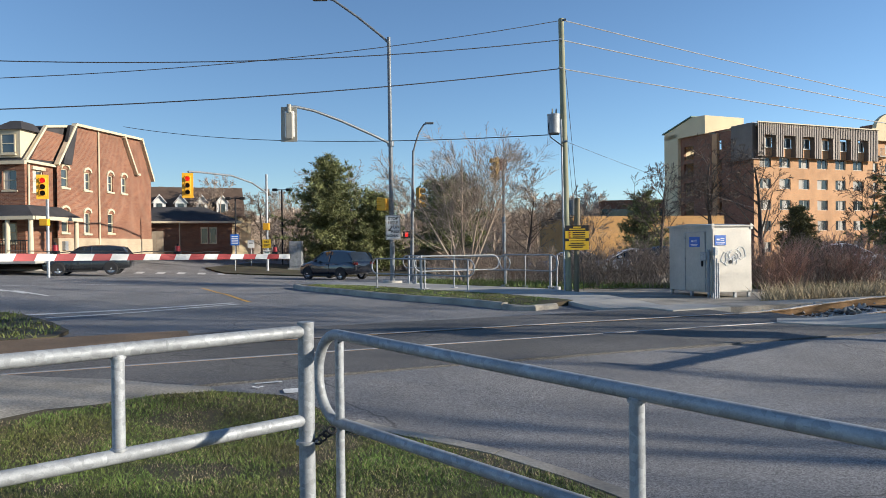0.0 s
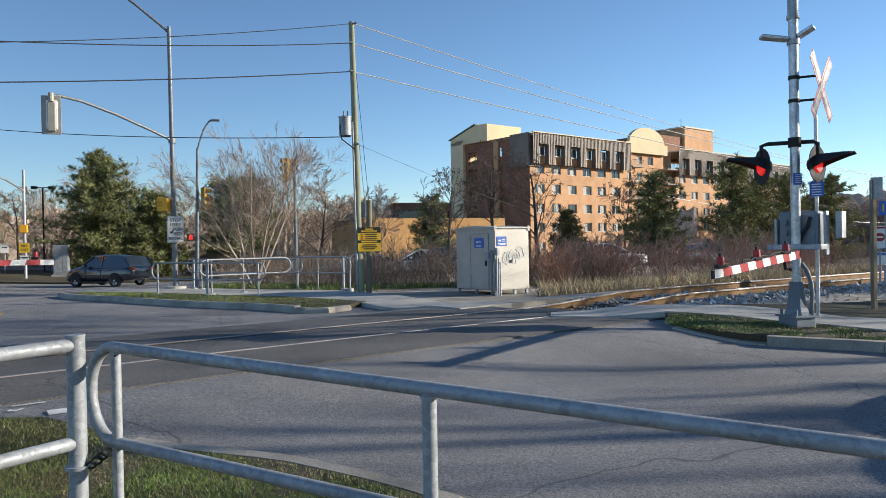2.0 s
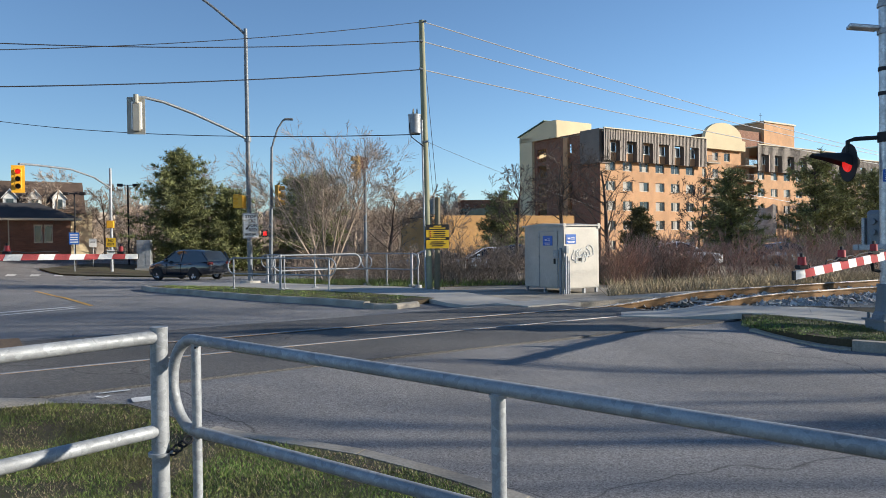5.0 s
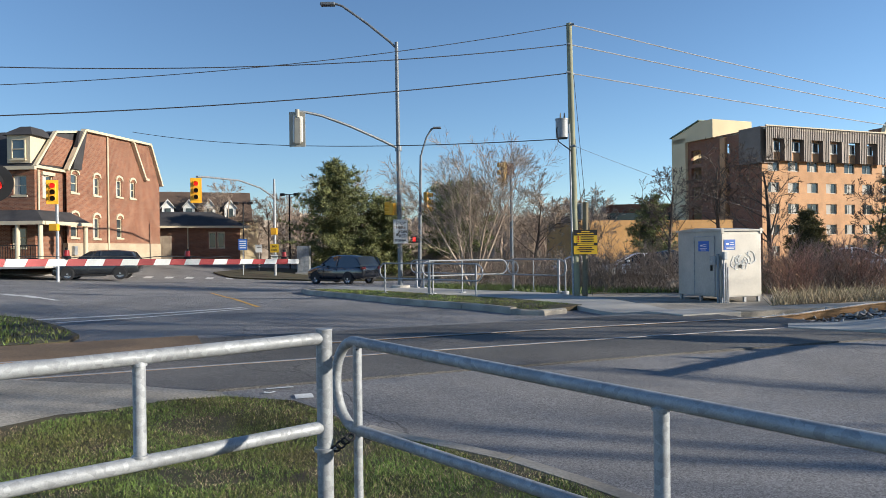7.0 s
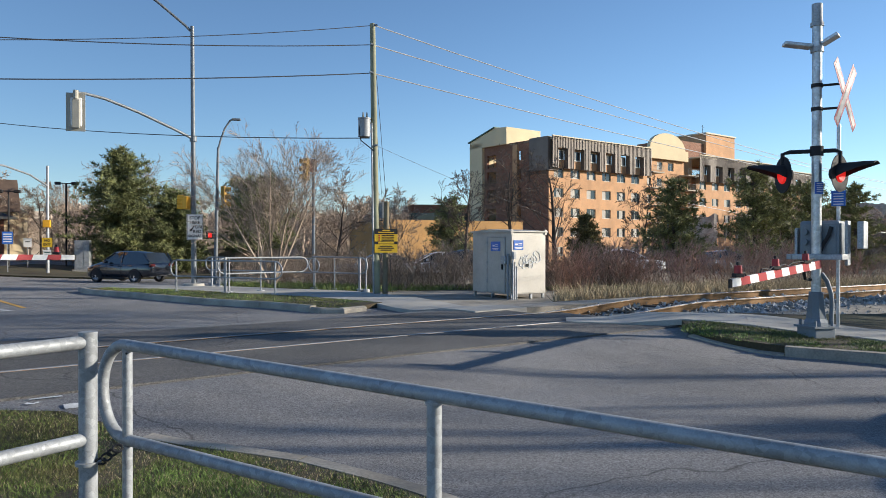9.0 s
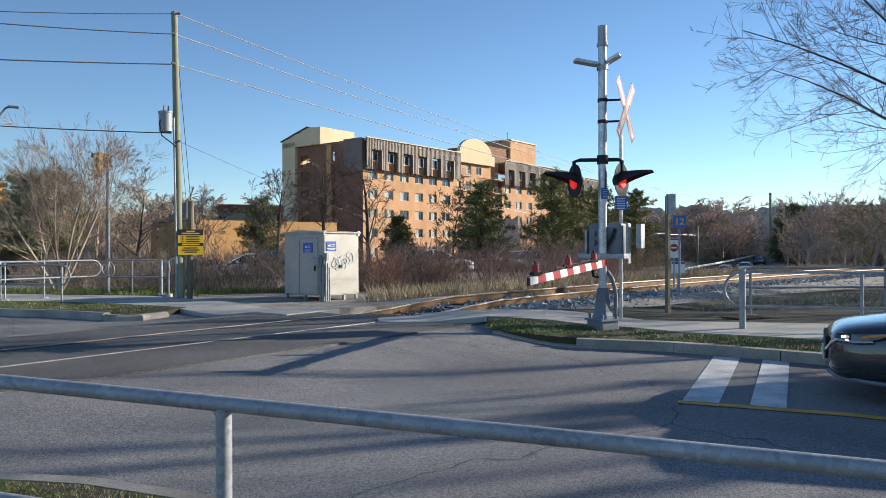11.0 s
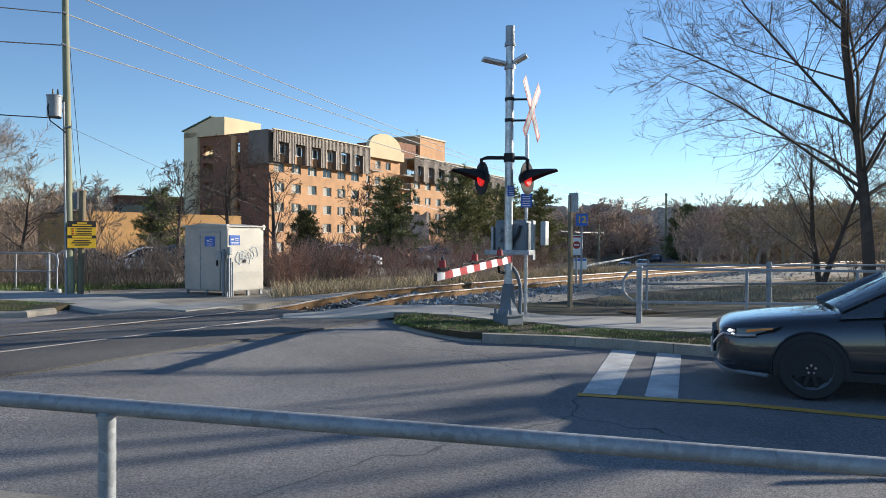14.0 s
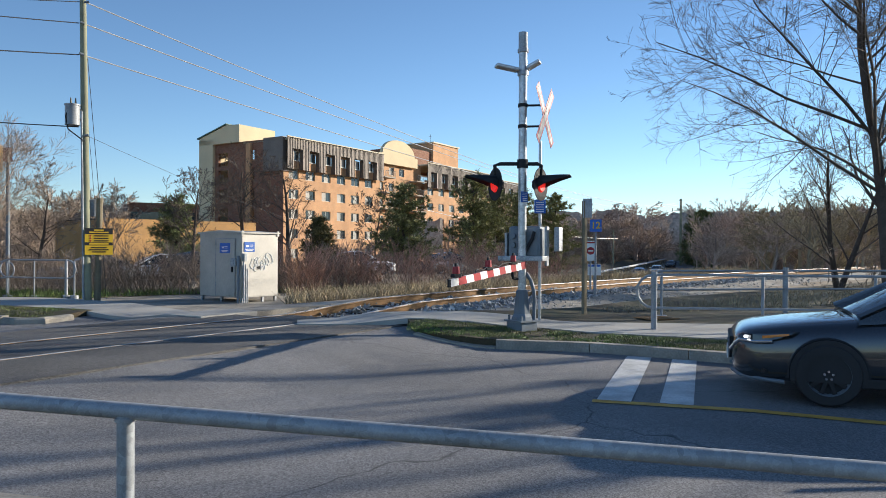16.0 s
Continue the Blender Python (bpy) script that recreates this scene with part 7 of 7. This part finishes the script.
def grow(tk, tw, rg, p, d, length, r, lvl, spec, rmin=0.006):
    """A limb and all it carries. spec: per level (children, length factor, angle, segments, sides)."""
    n, fac, ang, segs, sides = spec[lvl]
    last = lvl == len(spec) - 1
    out = tk if lvl < 2 else tw
    pts = [p]
    for i in range(segs):
        d = (d + Vector((rg.uniform(-1, 1), rg.uniform(-1, 1), rg.uniform(-0.6, 1.0))) * (0.10 + 0.05 * lvl)).normalized()
        q = p + d * (length / segs)
        out.seg(p, q, max(rmin, r * (1 - 0.75 * i / segs)), max(rmin * 0.7, r * (1 - 0.75 * (i + 1) / segs)), sides)
        p = q
        pts.append(p)
    if last:
        return
    for k in range(n):
        f = rg.uniform(0.28 if lvl else 0.22, 1.0)
        i = min(segs - 1, int(f * segs))
        b = pts[i].lerp(pts[i + 1], f * segs - i)
        axis = d.orthogonal().normalized()
        axis.rotate(Matrix.Rotation(rg.uniform(0, 2 * math.pi), 3, d))
        nd = d.copy()
        nd.rotate(Matrix.Rotation(radians(ang * rg.uniform(0.7, 1.3)), 3, axis))
        grow(tk, tw, rg, b, nd, length * fac * rg.uniform(0.6, 1.15) * (1.15 - 0.55 * f), r * (1 - 0.7 * f) * 0.4, lvl + 1, spec, rmin)


def bare_tree(label, base, tall, r, spec, seed, twig=TWIG, lean=(0, 0, 1), stems=1, group="", rmin=0.006):
    rg = random.Random(seed)
    tk, tw = Tubes(), Tubes()
    for s in range(stems):
        d = Vector(lean).normalized()
        if stems > 1:
            a = 2 * math.pi * s / stems + rg.uniform(-0.4, 0.4)
            d = (d + Vector((math.cos(a), math.sin(a), 0)) * rg.uniform(0.25, 0.55)).normalized()
        grow(tk, tw, rg, Vector((0, 0, -0.1)), d, tall * 0.72 * (rg.uniform(0.8, 1.05) if stems > 1 else 1), r, 0, spec, rmin)
    ob = thing("tree", label, "tree", Matrix.Translation((base[0], base[1], height(*base))), group)
    part("trunk", tk, BARK if twig is not TWIG_PALE else TWIG_PALE, ob)
    part("crown", tw, twig, ob)
    return ob


FINE = [(32, 0.72, 55, 7, 8), (14, 0.52, 44, 5, 4), (8, 0.45, 42, 3, 3), (5, 0.45, 42, 1, 3), (0, 0, 0, 1, 3)]
SHADE = [(6, 0.36, 34, 6, 6), (4, 0.5, 42, 3, 4), (2, 0.5, 40, 2, 3), (0, 0, 0, 1, 3)]
MID = [(15, 0.58, 45, 5, 6), (7, 0.55, 42, 3, 4), (6, 0.55, 40, 2, 3), (3, 0.5, 38, 1, 3), (0, 0, 0, 1, 3)]
SLIM = [(17, 0.52, 34, 5, 5), (9, 0.55, 34, 3, 3), (7, 0.55, 34, 1, 3), (0, 0, 0, 1, 3)]

bare_tree("large bare deciduous tree with spreading limbs beside the track", (22.2, 8.9), 15.0, 0.19, FINE, 5, BARK_TWIG, (-0.03, 0.03, 1), rmin=0.005)
bare_tree("bare multi-stemmed tree with pale reddish twigs by the footpath", (0.9, 30.2), 7.8, 0.06, SLIM, 12, TWIG_PALE, (0.1, 0, 1), 6, rmin=0.0055)
LIMBY = [(13, 0.62, 48, 6, 6), (8, 0.55, 46, 4, 4), (6, 0.5, 42, 2, 3), (3, 0.5, 40, 1, 3), (0, 0, 0, 1, 3)]
for x, y, h, r, sd in ((18.3, 48.7, 9.9, 0.19, 31), (20.6, 46.4, 9.2, 0.20, 38), (11.1, 36.4, 6.6, 0.11, 33), (24.3, 41.0, 6.2, 0.09, 35)):
    bare_tree("dark bare tree with crooked limbs before the apartment block", (x, y), h, r, LIMBY, sd, BARK_TWIG, group="bare trees by the building", rmin=0.011)
for x, y, h, sd in ((-20.6, 66.0, 8.6, 41), (-17.2, 68.0, 8.0, 42), (-13.5, 66.0, 7.8, 43), (-9.8, 70.0, 12.0, 44), (-3.5, 66.0, 9.5, 45), (5.5, 48.0, 7.0, 46), (10.0, 50.0, 6.5, 47)):
    bare_tree("leafless tree behind the junction", (x, y), h, 0.13, MID, sd, TWIG_PALE if sd % 2 else TWIG, group="leafless background trees", rmin=0.012)
for x, y, h, sd in ((27.0, 12.6, 9.0, 51), (31.0, 10.0, 10.0, 52), (38.0, 9.0, 9.0, 53), (26.0, 7.0, 8.0, 54)):
    bare_tree("bare scrubby tree beside the railing", (x, y), h, 0.12, MID, sd, TWIG, stems=2, group="scrub trees by the track")


PINE_OLIVE = random_tone(mat("olive_needles", (0.25, 0.25, 0.09), 0.75, var=0.3, fine=5, coarse=0.7, bump=0), 0.45, 1.5)


def needle_tuft(t, rg, c, d, size, n):
    for _ in range(n):
        v = (d * 0.6 + Vector((rg.uniform(-1, 1), rg.uniform(-1, 1), rg.uniform(-0.7, 1)))).normalized()
        s = v.orthogonal().normalized()
        s.rotate(Matrix.Rotation(rg.uniform(0, 6.28), 3, v))
        a = c + v * size * 0.1
        t.tri(a + s * size * 0.075, a - s * size * 0.075, c + v * size * rg.uniform(0.7, 1.2))


def conifer(label, base, tall, wide, seed, material=NEEDLE, low=0.12, layers=16, per=8, tuft=0.42, blunt=0.4, group=""):
    rg = random.Random(seed)
    tk, nd = Tubes(), Tubes()
    tk.seg(Vector((0, 0, -0.1)), Vector((0, 0, tall * 0.95)), tall * 0.022, 0.02, 7)
    for i in range(layers):
        f = low + (1 - low) * i / layers
        ln = wide * (1 - f) ** blunt * rg.uniform(0.7, 1.12) * min(1.0, 0.55 + f * 2.0)
        for k in range(per):
            a = rg.uniform(0, 2 * math.pi)
            l = ln * rg.uniform(0.55, 1.2) + 0.15
            d = Vector((math.cos(a), math.sin(a), rg.uniform(0.0, 0.55))).normalized()
            p0 = Vector((0, 0, tall * (f + rg.uniform(-0.02, 0.03))))
            p1 = p0 + d * l
            tk.seg(p0, p1, 0.03, 0.008, 3)
            m = max(3, int(l / (tuft * 0.55)))
            for j in range(m):
                c = p0.lerp(p1, (j + 1.2) / (m + 0.2)) + Vector((rg.uniform(-1, 1), rg.uniform(-1, 1), rg.uniform(-0.6, 0.6))) * tuft * 0.5
                needle_tuft(nd, rg, c, d, tuft * rg.uniform(0.8, 1.35), 15)
    for j in range(6):
        needle_tuft(nd, rg, Vector((0, 0, tall * (0.9 + 0.02 * j))), Vector((0, 0, 1)), tuft, 8)
    ob = thing("tree", label, "tree", Matrix.Translation((base[0], base[1], height(*base))), group)
    part("trunk", tk, BARK, ob)
    part("crown", nd, material, ob)
    return ob


conifer("dark green pine tree with an irregular crown", (-9.2, 57.6), 9.2, 4.5, 61, layers=24, per=13, tuft=0.37, blunt=0.62, low=0.06)
conifer("broad dark pine tree behind the street corner", (-5.6, 58.5), 6.6, 3.4, 62, layers=19, per=13, tuft=0.37, blunt=0.6, low=0.06)
conifer("flat-topped dark pine behind the bare tree", (0.6, 60.0), 7.6, 3.6, 63, low=0.25, layers=14, per=14, tuft=0.42, blunt=0.22)
conifer("dark pine tree by the flat-roofed building", (13.0, 46.2), 5.0, 2.0, 64, layers=16, per=9, tuft=0.28, blunt=0.5)
conifer("bronze-green cedar beside the shrubs", (16.0, 32.3), 3.1, 1.35, 65, CEDAR, 0.05, 20, 13, 0.19, 0.85)
for x, y, h, wd, sd in ((25.0, 38.6, 5.7, 2.4, 66), (29.9, 37.6, 6.5, 2.7, 67), (33.6, 39.5, 5.9, 2.3, 68), (38.5, 42.5, 6.6, 2.6, 69), (43.5, 43.5, 6.8, 2.8, 70)):
    conifer("airy olive-green pine before the apartment block", (x, y), h, wd, sd, PINE_OLIVE, 0.05, 17, 9, 0.30, 0.5, "pines by the apartment block")
for x, y, h, sd in ((124, 84, 14.5, 71), (131, 80, 13.5, 72)):
    conifer("distant dark pine among bare woods", (x, y), h, 5.5, sd, low=0.2, layers=16, per=11, tuft=1.0, blunt=0.6, group="distant pines")
# trees behind the camera's right shoulder, known by the shade that they cast on the road
conifer("roadside evergreen shading the waiting car", (25.0, 1.1), 6.2, 1.5, 81, layers=11, per=6, tuft=0.36, blunt=0.3, group="roadside shade trees")
for x, y, h, sd in [(0.212 * c + 0.977 * d, 0.977 * c - 0.212 * d, h, 83 + i) for i, (c, d, h) in enumerate(((4.4, 27, 17), (4.9, 31, 17), (5.5, 28, 16), (6.1, 31, 15), (6.7, 26, 14), (7.6, 27, 11), (8.4, 24, 11), (9.3, 29, 12)))]:
    bare_tree("bare roadside tree casting branch shadows on the road", (x, y), h, 0.18, SHADE, sd, TWIG, group="roadside shade trees")


# far woods, thickets and dead grass: too many to count
def woods(name, spots, material, label, seed):
    rg = random.Random(seed)
    t = Tubes()
    variants = []
    for v in range(5):
        a = Tubes()
        grow(a, a, random.Random(seed * 10 + v), Vector((0, 0, 0)), Vector((0, 0, 1)), 0.74, 0.024, 0, [(14, 0.55, 40, 3, 4), (8, 0.55, 38, 2, 3), (6, 0.5, 36, 1, 3), (0, 0, 0, 1, 3)], 0.003)
        variants.append((np.array(a.v), np.array(a.f, dtype=object)))
    for x, y, h, z in spots:
        va, fa = variants[rg.randrange(5)]
        c, s = math.cos(rg.uniform(0, 6.28)), math.sin(rg.uniform(0, 6.28))
        k = len(t.v)
        w = h * rg.uniform(0.8, 1.3)
        t.v += [(x + w * (c * p[0] - s * p[1]), y + w * (s * p[0] + c * p[1]), z + h * p[2]) for p in va]
        t.f += [tuple(i + k for i in f) for f in fa]
    return tagged(part(name, t, material), label, "woods", kind="stuff")


def ring(n, a0, a1, r0, r1, top0, top1, seed, gap=None):
    """Spots between two bearings (degrees right of ahead) and two distances; tops are heights of the crowns."""
    rg = random.Random(seed)
    out = []
    for _ in range(n):
        a, r = radians(rg.uniform(a0, a1)), rg.uniform(r0, r1)
        if gap and gap[0] < math.degrees(a) < gap[1]:
            continue
        x, y = r * math.sin(a), r * math.cos(a)
        z = height(x, y) - 0.3
        out.append((x, y, rg.uniform(top0, top1) * r / r1 - z, z))
    return out


woods("far_woods", ring(170, 38, 84, 105, 165, 8.5, 13.5, 1, (45.5, 55.5)) + ring(40, 44, 58, 150, 172, 8.5, 13.5, 8, (53.0, 55.5)), FAR_TWIG_SUNLIT, "far bare grey-brown woods along the horizon", 1)
woods("far_woods", ring(60, 44, 84, 80, 150, 6.0, 10.5, 2, (44.0, 55.5)), FAR_TWIG_SUNLIT, "far bare woods with sunlit tan crowns", 2)
woods("willow_woods", ring(16, 60, 70, 85, 100, 6.5, 9.0, 3), STRAW, "golden leafless willows among the far woods", 3)
woods("far_woods", ring(80, -24, 12, 72, 110, 7.0, 11.5, 4), TWIG_PALE, "bare woods behind the junction", 4)
woods("far_woods", ring(26, 8, 20, 70, 90, 2.0, 3.6, 5), FAR_TWIG_SUNLIT, "bare russet woods behind the shrubs", 5)
woods("thicket", ring(22, 64, 86, 30, 60, 1.4, 3.8, 6), TWIG_PALE, "dark bare thicket beside the track", 6)
woods("thicket", ring(34, 27, 46, 36, 58, 1.0, 2.4, 7), TWIG_RED, "russet thicket before the apartment block", 7)


def treeline(a0, a1, r, lo, hi, seed, material, label):
    """A ridge of far woods: two sloping faces with a ragged top."""
    bm = bmesh.new()
    rows = []
    n = int((a1 - a0) * 5)
    for i in range(n + 1):
        a = radians(a0 + (a1 - a0) * i / n)
        top = lo + (hi - lo) * (0.5 + 0.5 * noise.noise(Vector((i * 0.06, seed, 0)))) + 0.8 * noise.noise(Vector((i * 0.5, seed, 3))) + 0.5 * noise.noise(Vector((i * 1.3, seed, 5)))
        rows.append([((r + d) * math.sin(a), (r + d) * math.cos(a), z) for d, z in ((-6, -9), (-3, top * 0.55), (0, top), (8, top * 0.5), (12, -9))])
    lofted(bm, rows, closed=False)
    return tagged(part("backdrop", bm, material), label, "treeline", kind="structure")


# ridge colour raised well above bark, so the treeline reads as sunlit
SUNLIT_BROWN = mat("far_woods_brown", (0.60, 0.48, 0.37), 1.0, var=0.5, fine=1.6, coarse=0.12, bump=0)
treeline(34, 100, 178, 8.0, 12.0, 3, SUNLIT_BROWN, "pale brown ridge standing for far sunlit leafless woods")
treeline(-60, 36, 125, 5.0, 8.5, 9, SUNLIT_BROWN, "pale brown ridge standing for leafless woods behind the town")


def shrubs(name, area, n, lo, hi, material, label, seed, side=6, r=0.010):
    """Upright twiggy stems over an area of quads (four corners)."""
    rg = random.Random(seed)
    t = Tubes()
    for _ in range(n):
        q = rg.choice(area)
        u, v = rg.random(), rg.random()
        a = Vector(q[0]).lerp(Vector(q[1]), u)
        b = Vector(q[3]).lerp(Vector(q[2]), u)
        c = a.lerp(b, v)
        if noise.noise(Vector((c.x * 0.45, c.y * 0.45, seed))) < 0.0:
            continue
        h = rg.uniform(lo, hi) * (0.75 + 0.6 * noise.noise(Vector((c.x * 0.3, c.y * 0.3, seed + 7))))
        p = Vector((c.x, c.y, height(c.x, c.y)))
        d = Vector((rg.uniform(-0.8, 0.8), rg.uniform(-0.8, 0.8), 1)).normalized()
        for i in range(3):
            e = p + d * h / 3
            t.seg(p, e, r * (1 - 0.3 * i), r * (0.7 - 0.25 * i), 3)
            for _k in range(side if i else 1):
                w = (d + Vector((rg.uniform(-1, 1), rg.uniform(-1, 1), rg.uniform(-0.1, 0.8)))).normalized()
                t.seg(e, e + w * h * rg.uniform(0.12, 0.30), r * 0.55, r * 0.2, 3)
            p = e
            d = (d + Vector((rg.uniform(-0.3, 0.3), rg.uniform(-0.3, 0.3), 0.1))).normalized()
    return tagged(part(name, t, material), label, "shrubs", kind="stuff")


STRIP = [[(-1.0, 33.2), (3.0, 29.5), (4.6, 33.0), (1.0, 37.0)], [(3.0, 29.5), (5.0, 24.6), (8.0, 26.5), (4.6, 33.0)], [(5.0, 24.6), (10.0, 23.4), (12.0, 27.0), (8.0, 27.0)], [(9.6, 23.2), (14.0, 21.8), (15.5, 27.0), (12.0, 28.0)], [(14.0, 22.6), (24.0, 22.5), (24.0, 29.0), (15.5, 27.0)], [(24.0, 22.5), (30.0, 23.8), (29.0, 30.5), (24.0, 29.0)]]
shrubs("roadside_shrubs", STRIP, 2600, 0.6, 2.1, TWIG_PALE, "leafless brown roadside shrubs", 11)
shrubs("roadside_shrubs", STRIP[:4], 2300, 0.5, 1.9, TWIG, "leafless dark roadside shrubs", 12)
shrubs("russet_shrubs", [[(9.8, 22.0), (13.0, 21.0), (14.0, 24.0), (10.5, 24.6)], [(15, 23), (24, 23), (25, 28), (16, 27)]], 1500, 1.0, 2.2, TWIG_RED, "dense russet bramble beside the cabinet", 13)
shrubs("roadside_shrubs", [[(25, 6.5), (34, 9), (36, 14.5), (24, 12.2)]], 700, 0.8, 2.2, TWIG, "bare tangled shrubs behind the railing", 14)
shrubs("corner_shrubs", [[(-14.5, 60), (6, 61), (7, 66), (-16, 66)]], 1500, 1.0, 2.6, TWIG, "bare undergrowth beneath the pines", 15, r=0.03)
shrubs("corner_shrubs", [[(-1.2, 42), (10, 46), (12, 52), (0, 50)]], 900, 0.7, 1.7, TWIG_PALE, "bare undergrowth across the street", 16, r=0.025)


def blades(name, outline, n, lo, hi, w, material, label, seed, dz=0.05, keep=None):
    rg = random.Random(seed)
    xs, ys = [p[0] for p in outline], [p[1] for p in outline]
    t = Tubes()
    made = 0
    while made < n:
        x, y = rg.uniform(min(xs), max(xs)), rg.uniform(min(ys), max(ys))
        inside, j = False, len(outline) - 1
        for i in range(len(outline)):
            (xa, ya), (xb, yb) = outline[i], outline[j]
            if (ya > y) != (yb > y) and x < (xb - xa) * (y - ya) / (yb - ya) + xa:
                inside = not inside
            j = i
        if not inside:
            n -= 0.001
            continue
        made += 1
        g = noise.noise(Vector((x * 1.7, y * 1.7, seed)))
        if g < -0.25 and rg.random() < 0.75:
            continue
        h = rg.uniform(lo, hi) * (1 + 0.6 * g)
        d = dz(x, y) if callable(dz) else dz
        p = Vector((x, y, height(x, y) + d - 0.004))
        a = rg.uniform(0, 6.28)
        s = Vector((math.cos(a), math.sin(a), 0)) * w
        t.tri(p + s, p - s, p + Vector((rg.uniform(-0.9, 0.9) * h, rg.uniform(-0.9, 0.9) * h, h)))
    return tagged(part(name, t, material), label, "grass", kind="stuff")


NEAR = [(-3.8, 5.9), (-2.74, 6.76), (-2.25, 6.92), (-1.58, 6.87), (-1.21, 6.6), (-0.85, 6.22), (-0.43, 5.92), (0.36, 5.3), (0.95, 4.55), (1.45, 3.7), (0.6, 3.2), (-2.0, 3.2), (-4.4, 5.0)]
blades("grass", NEAR, 95000, 0.014, 0.040, 0.0030, GRASS, "short green grass on the near verge", 21)
blades("dead_grass", NEAR, 26000, 0.010, 0.030, 0.0028, STRAW, "dead straw in the near grass", 22)
blades("grass", [(6.75, 10.2), (6.98, 9.85), (7.5, 9.15), (8.05, 8.55), (8.65, 7.95), (9.05, 7.15), (9.55, 6.05), (10.7, 4.0), (12.4, 1.0), (13.4, 1.4), (11.6, 5.2), (10.65, 6.8), (10.1, 7.65), (9.55, 8.6), (9.3, 9.6), (8.75, 9.95), (8.1, 10.4), (7.3, 10.9)], 26000, 0.02, 0.05, 0.006, GRASS, "green grass round the mast foot", 23, rise)
blades("grass", [(-20, 20), (-10.9, 17.0), (-9.67, 16.3), (-7.25, 13.6), (-7.0, 12.2), (-7.6, 11.9), (-20, 8.8)], 14000, 0.05, 0.12, 0.012, GRASS, "green mown grass beside the far gate", 24, 0.07)
blades("grass", [(-5.2, 27.3), (-2.9, 23.4), (-0.9, 20.8), (0.8, 19.0), (2.0, 17.4), (3.2, 18.6), (1.6, 21.0), (-0.8, 23.5), (-3.0, 27.0), (-5.2, 29.4)], 9000, 0.02, 0.06, 0.010, GRASS, "grass inside the far kerb", 25, isle_rise)
blades("grass", [(-1.2, 31), (1.0, 26.7), (3.3, 23.6), (6, 24.3), (9, 23.5), (14, 21.2), (14, 22.4), (6, 26), (2, 31), (-1, 34)], 9000, 0.08, 0.25, 0.014, GRASS, "rough grass before the shrubs", 26)
blades("dead_grass", [(7.5, 17.0), (12, 18.3), (18, 20.2), (26, 21.3), (40, 23.2), (42, 27), (26, 24.2), (15, 22.6), (9.5, 21.0)], 20000, 0.15, 0.45, 0.012, STRAW, "tall dead grass beyond the track", 27)
blades("dead_grass", [(12.4, 11.2), (17, 12.2), (26, 13.2), (40, 14.0), (40, 11), (24, 8.5), (17, 9.6), (13.5, 10.6)], 9000, 0.05, 0.16, 0.010, STRAW, "dead grass between the pavement and the ballast", 28, rise)
litter = thing("litter", "small crumpled white paper scrap on the grass", "litter", pose(-0.72, 3.55, height(-0.72, 3.55) + 0.085, 8, -5, 20))
bm = bmesh.new()
for k in range(3):
    box(bm, (0.018 * k, 0.006 * (k % 2), 0.004 * k), (0.030, 0.022, 0.006), Matrix.Rotation(0.5 * (k - 1), 4, "Y"), 0.002)
part("paper", bm, WHITE, litter)
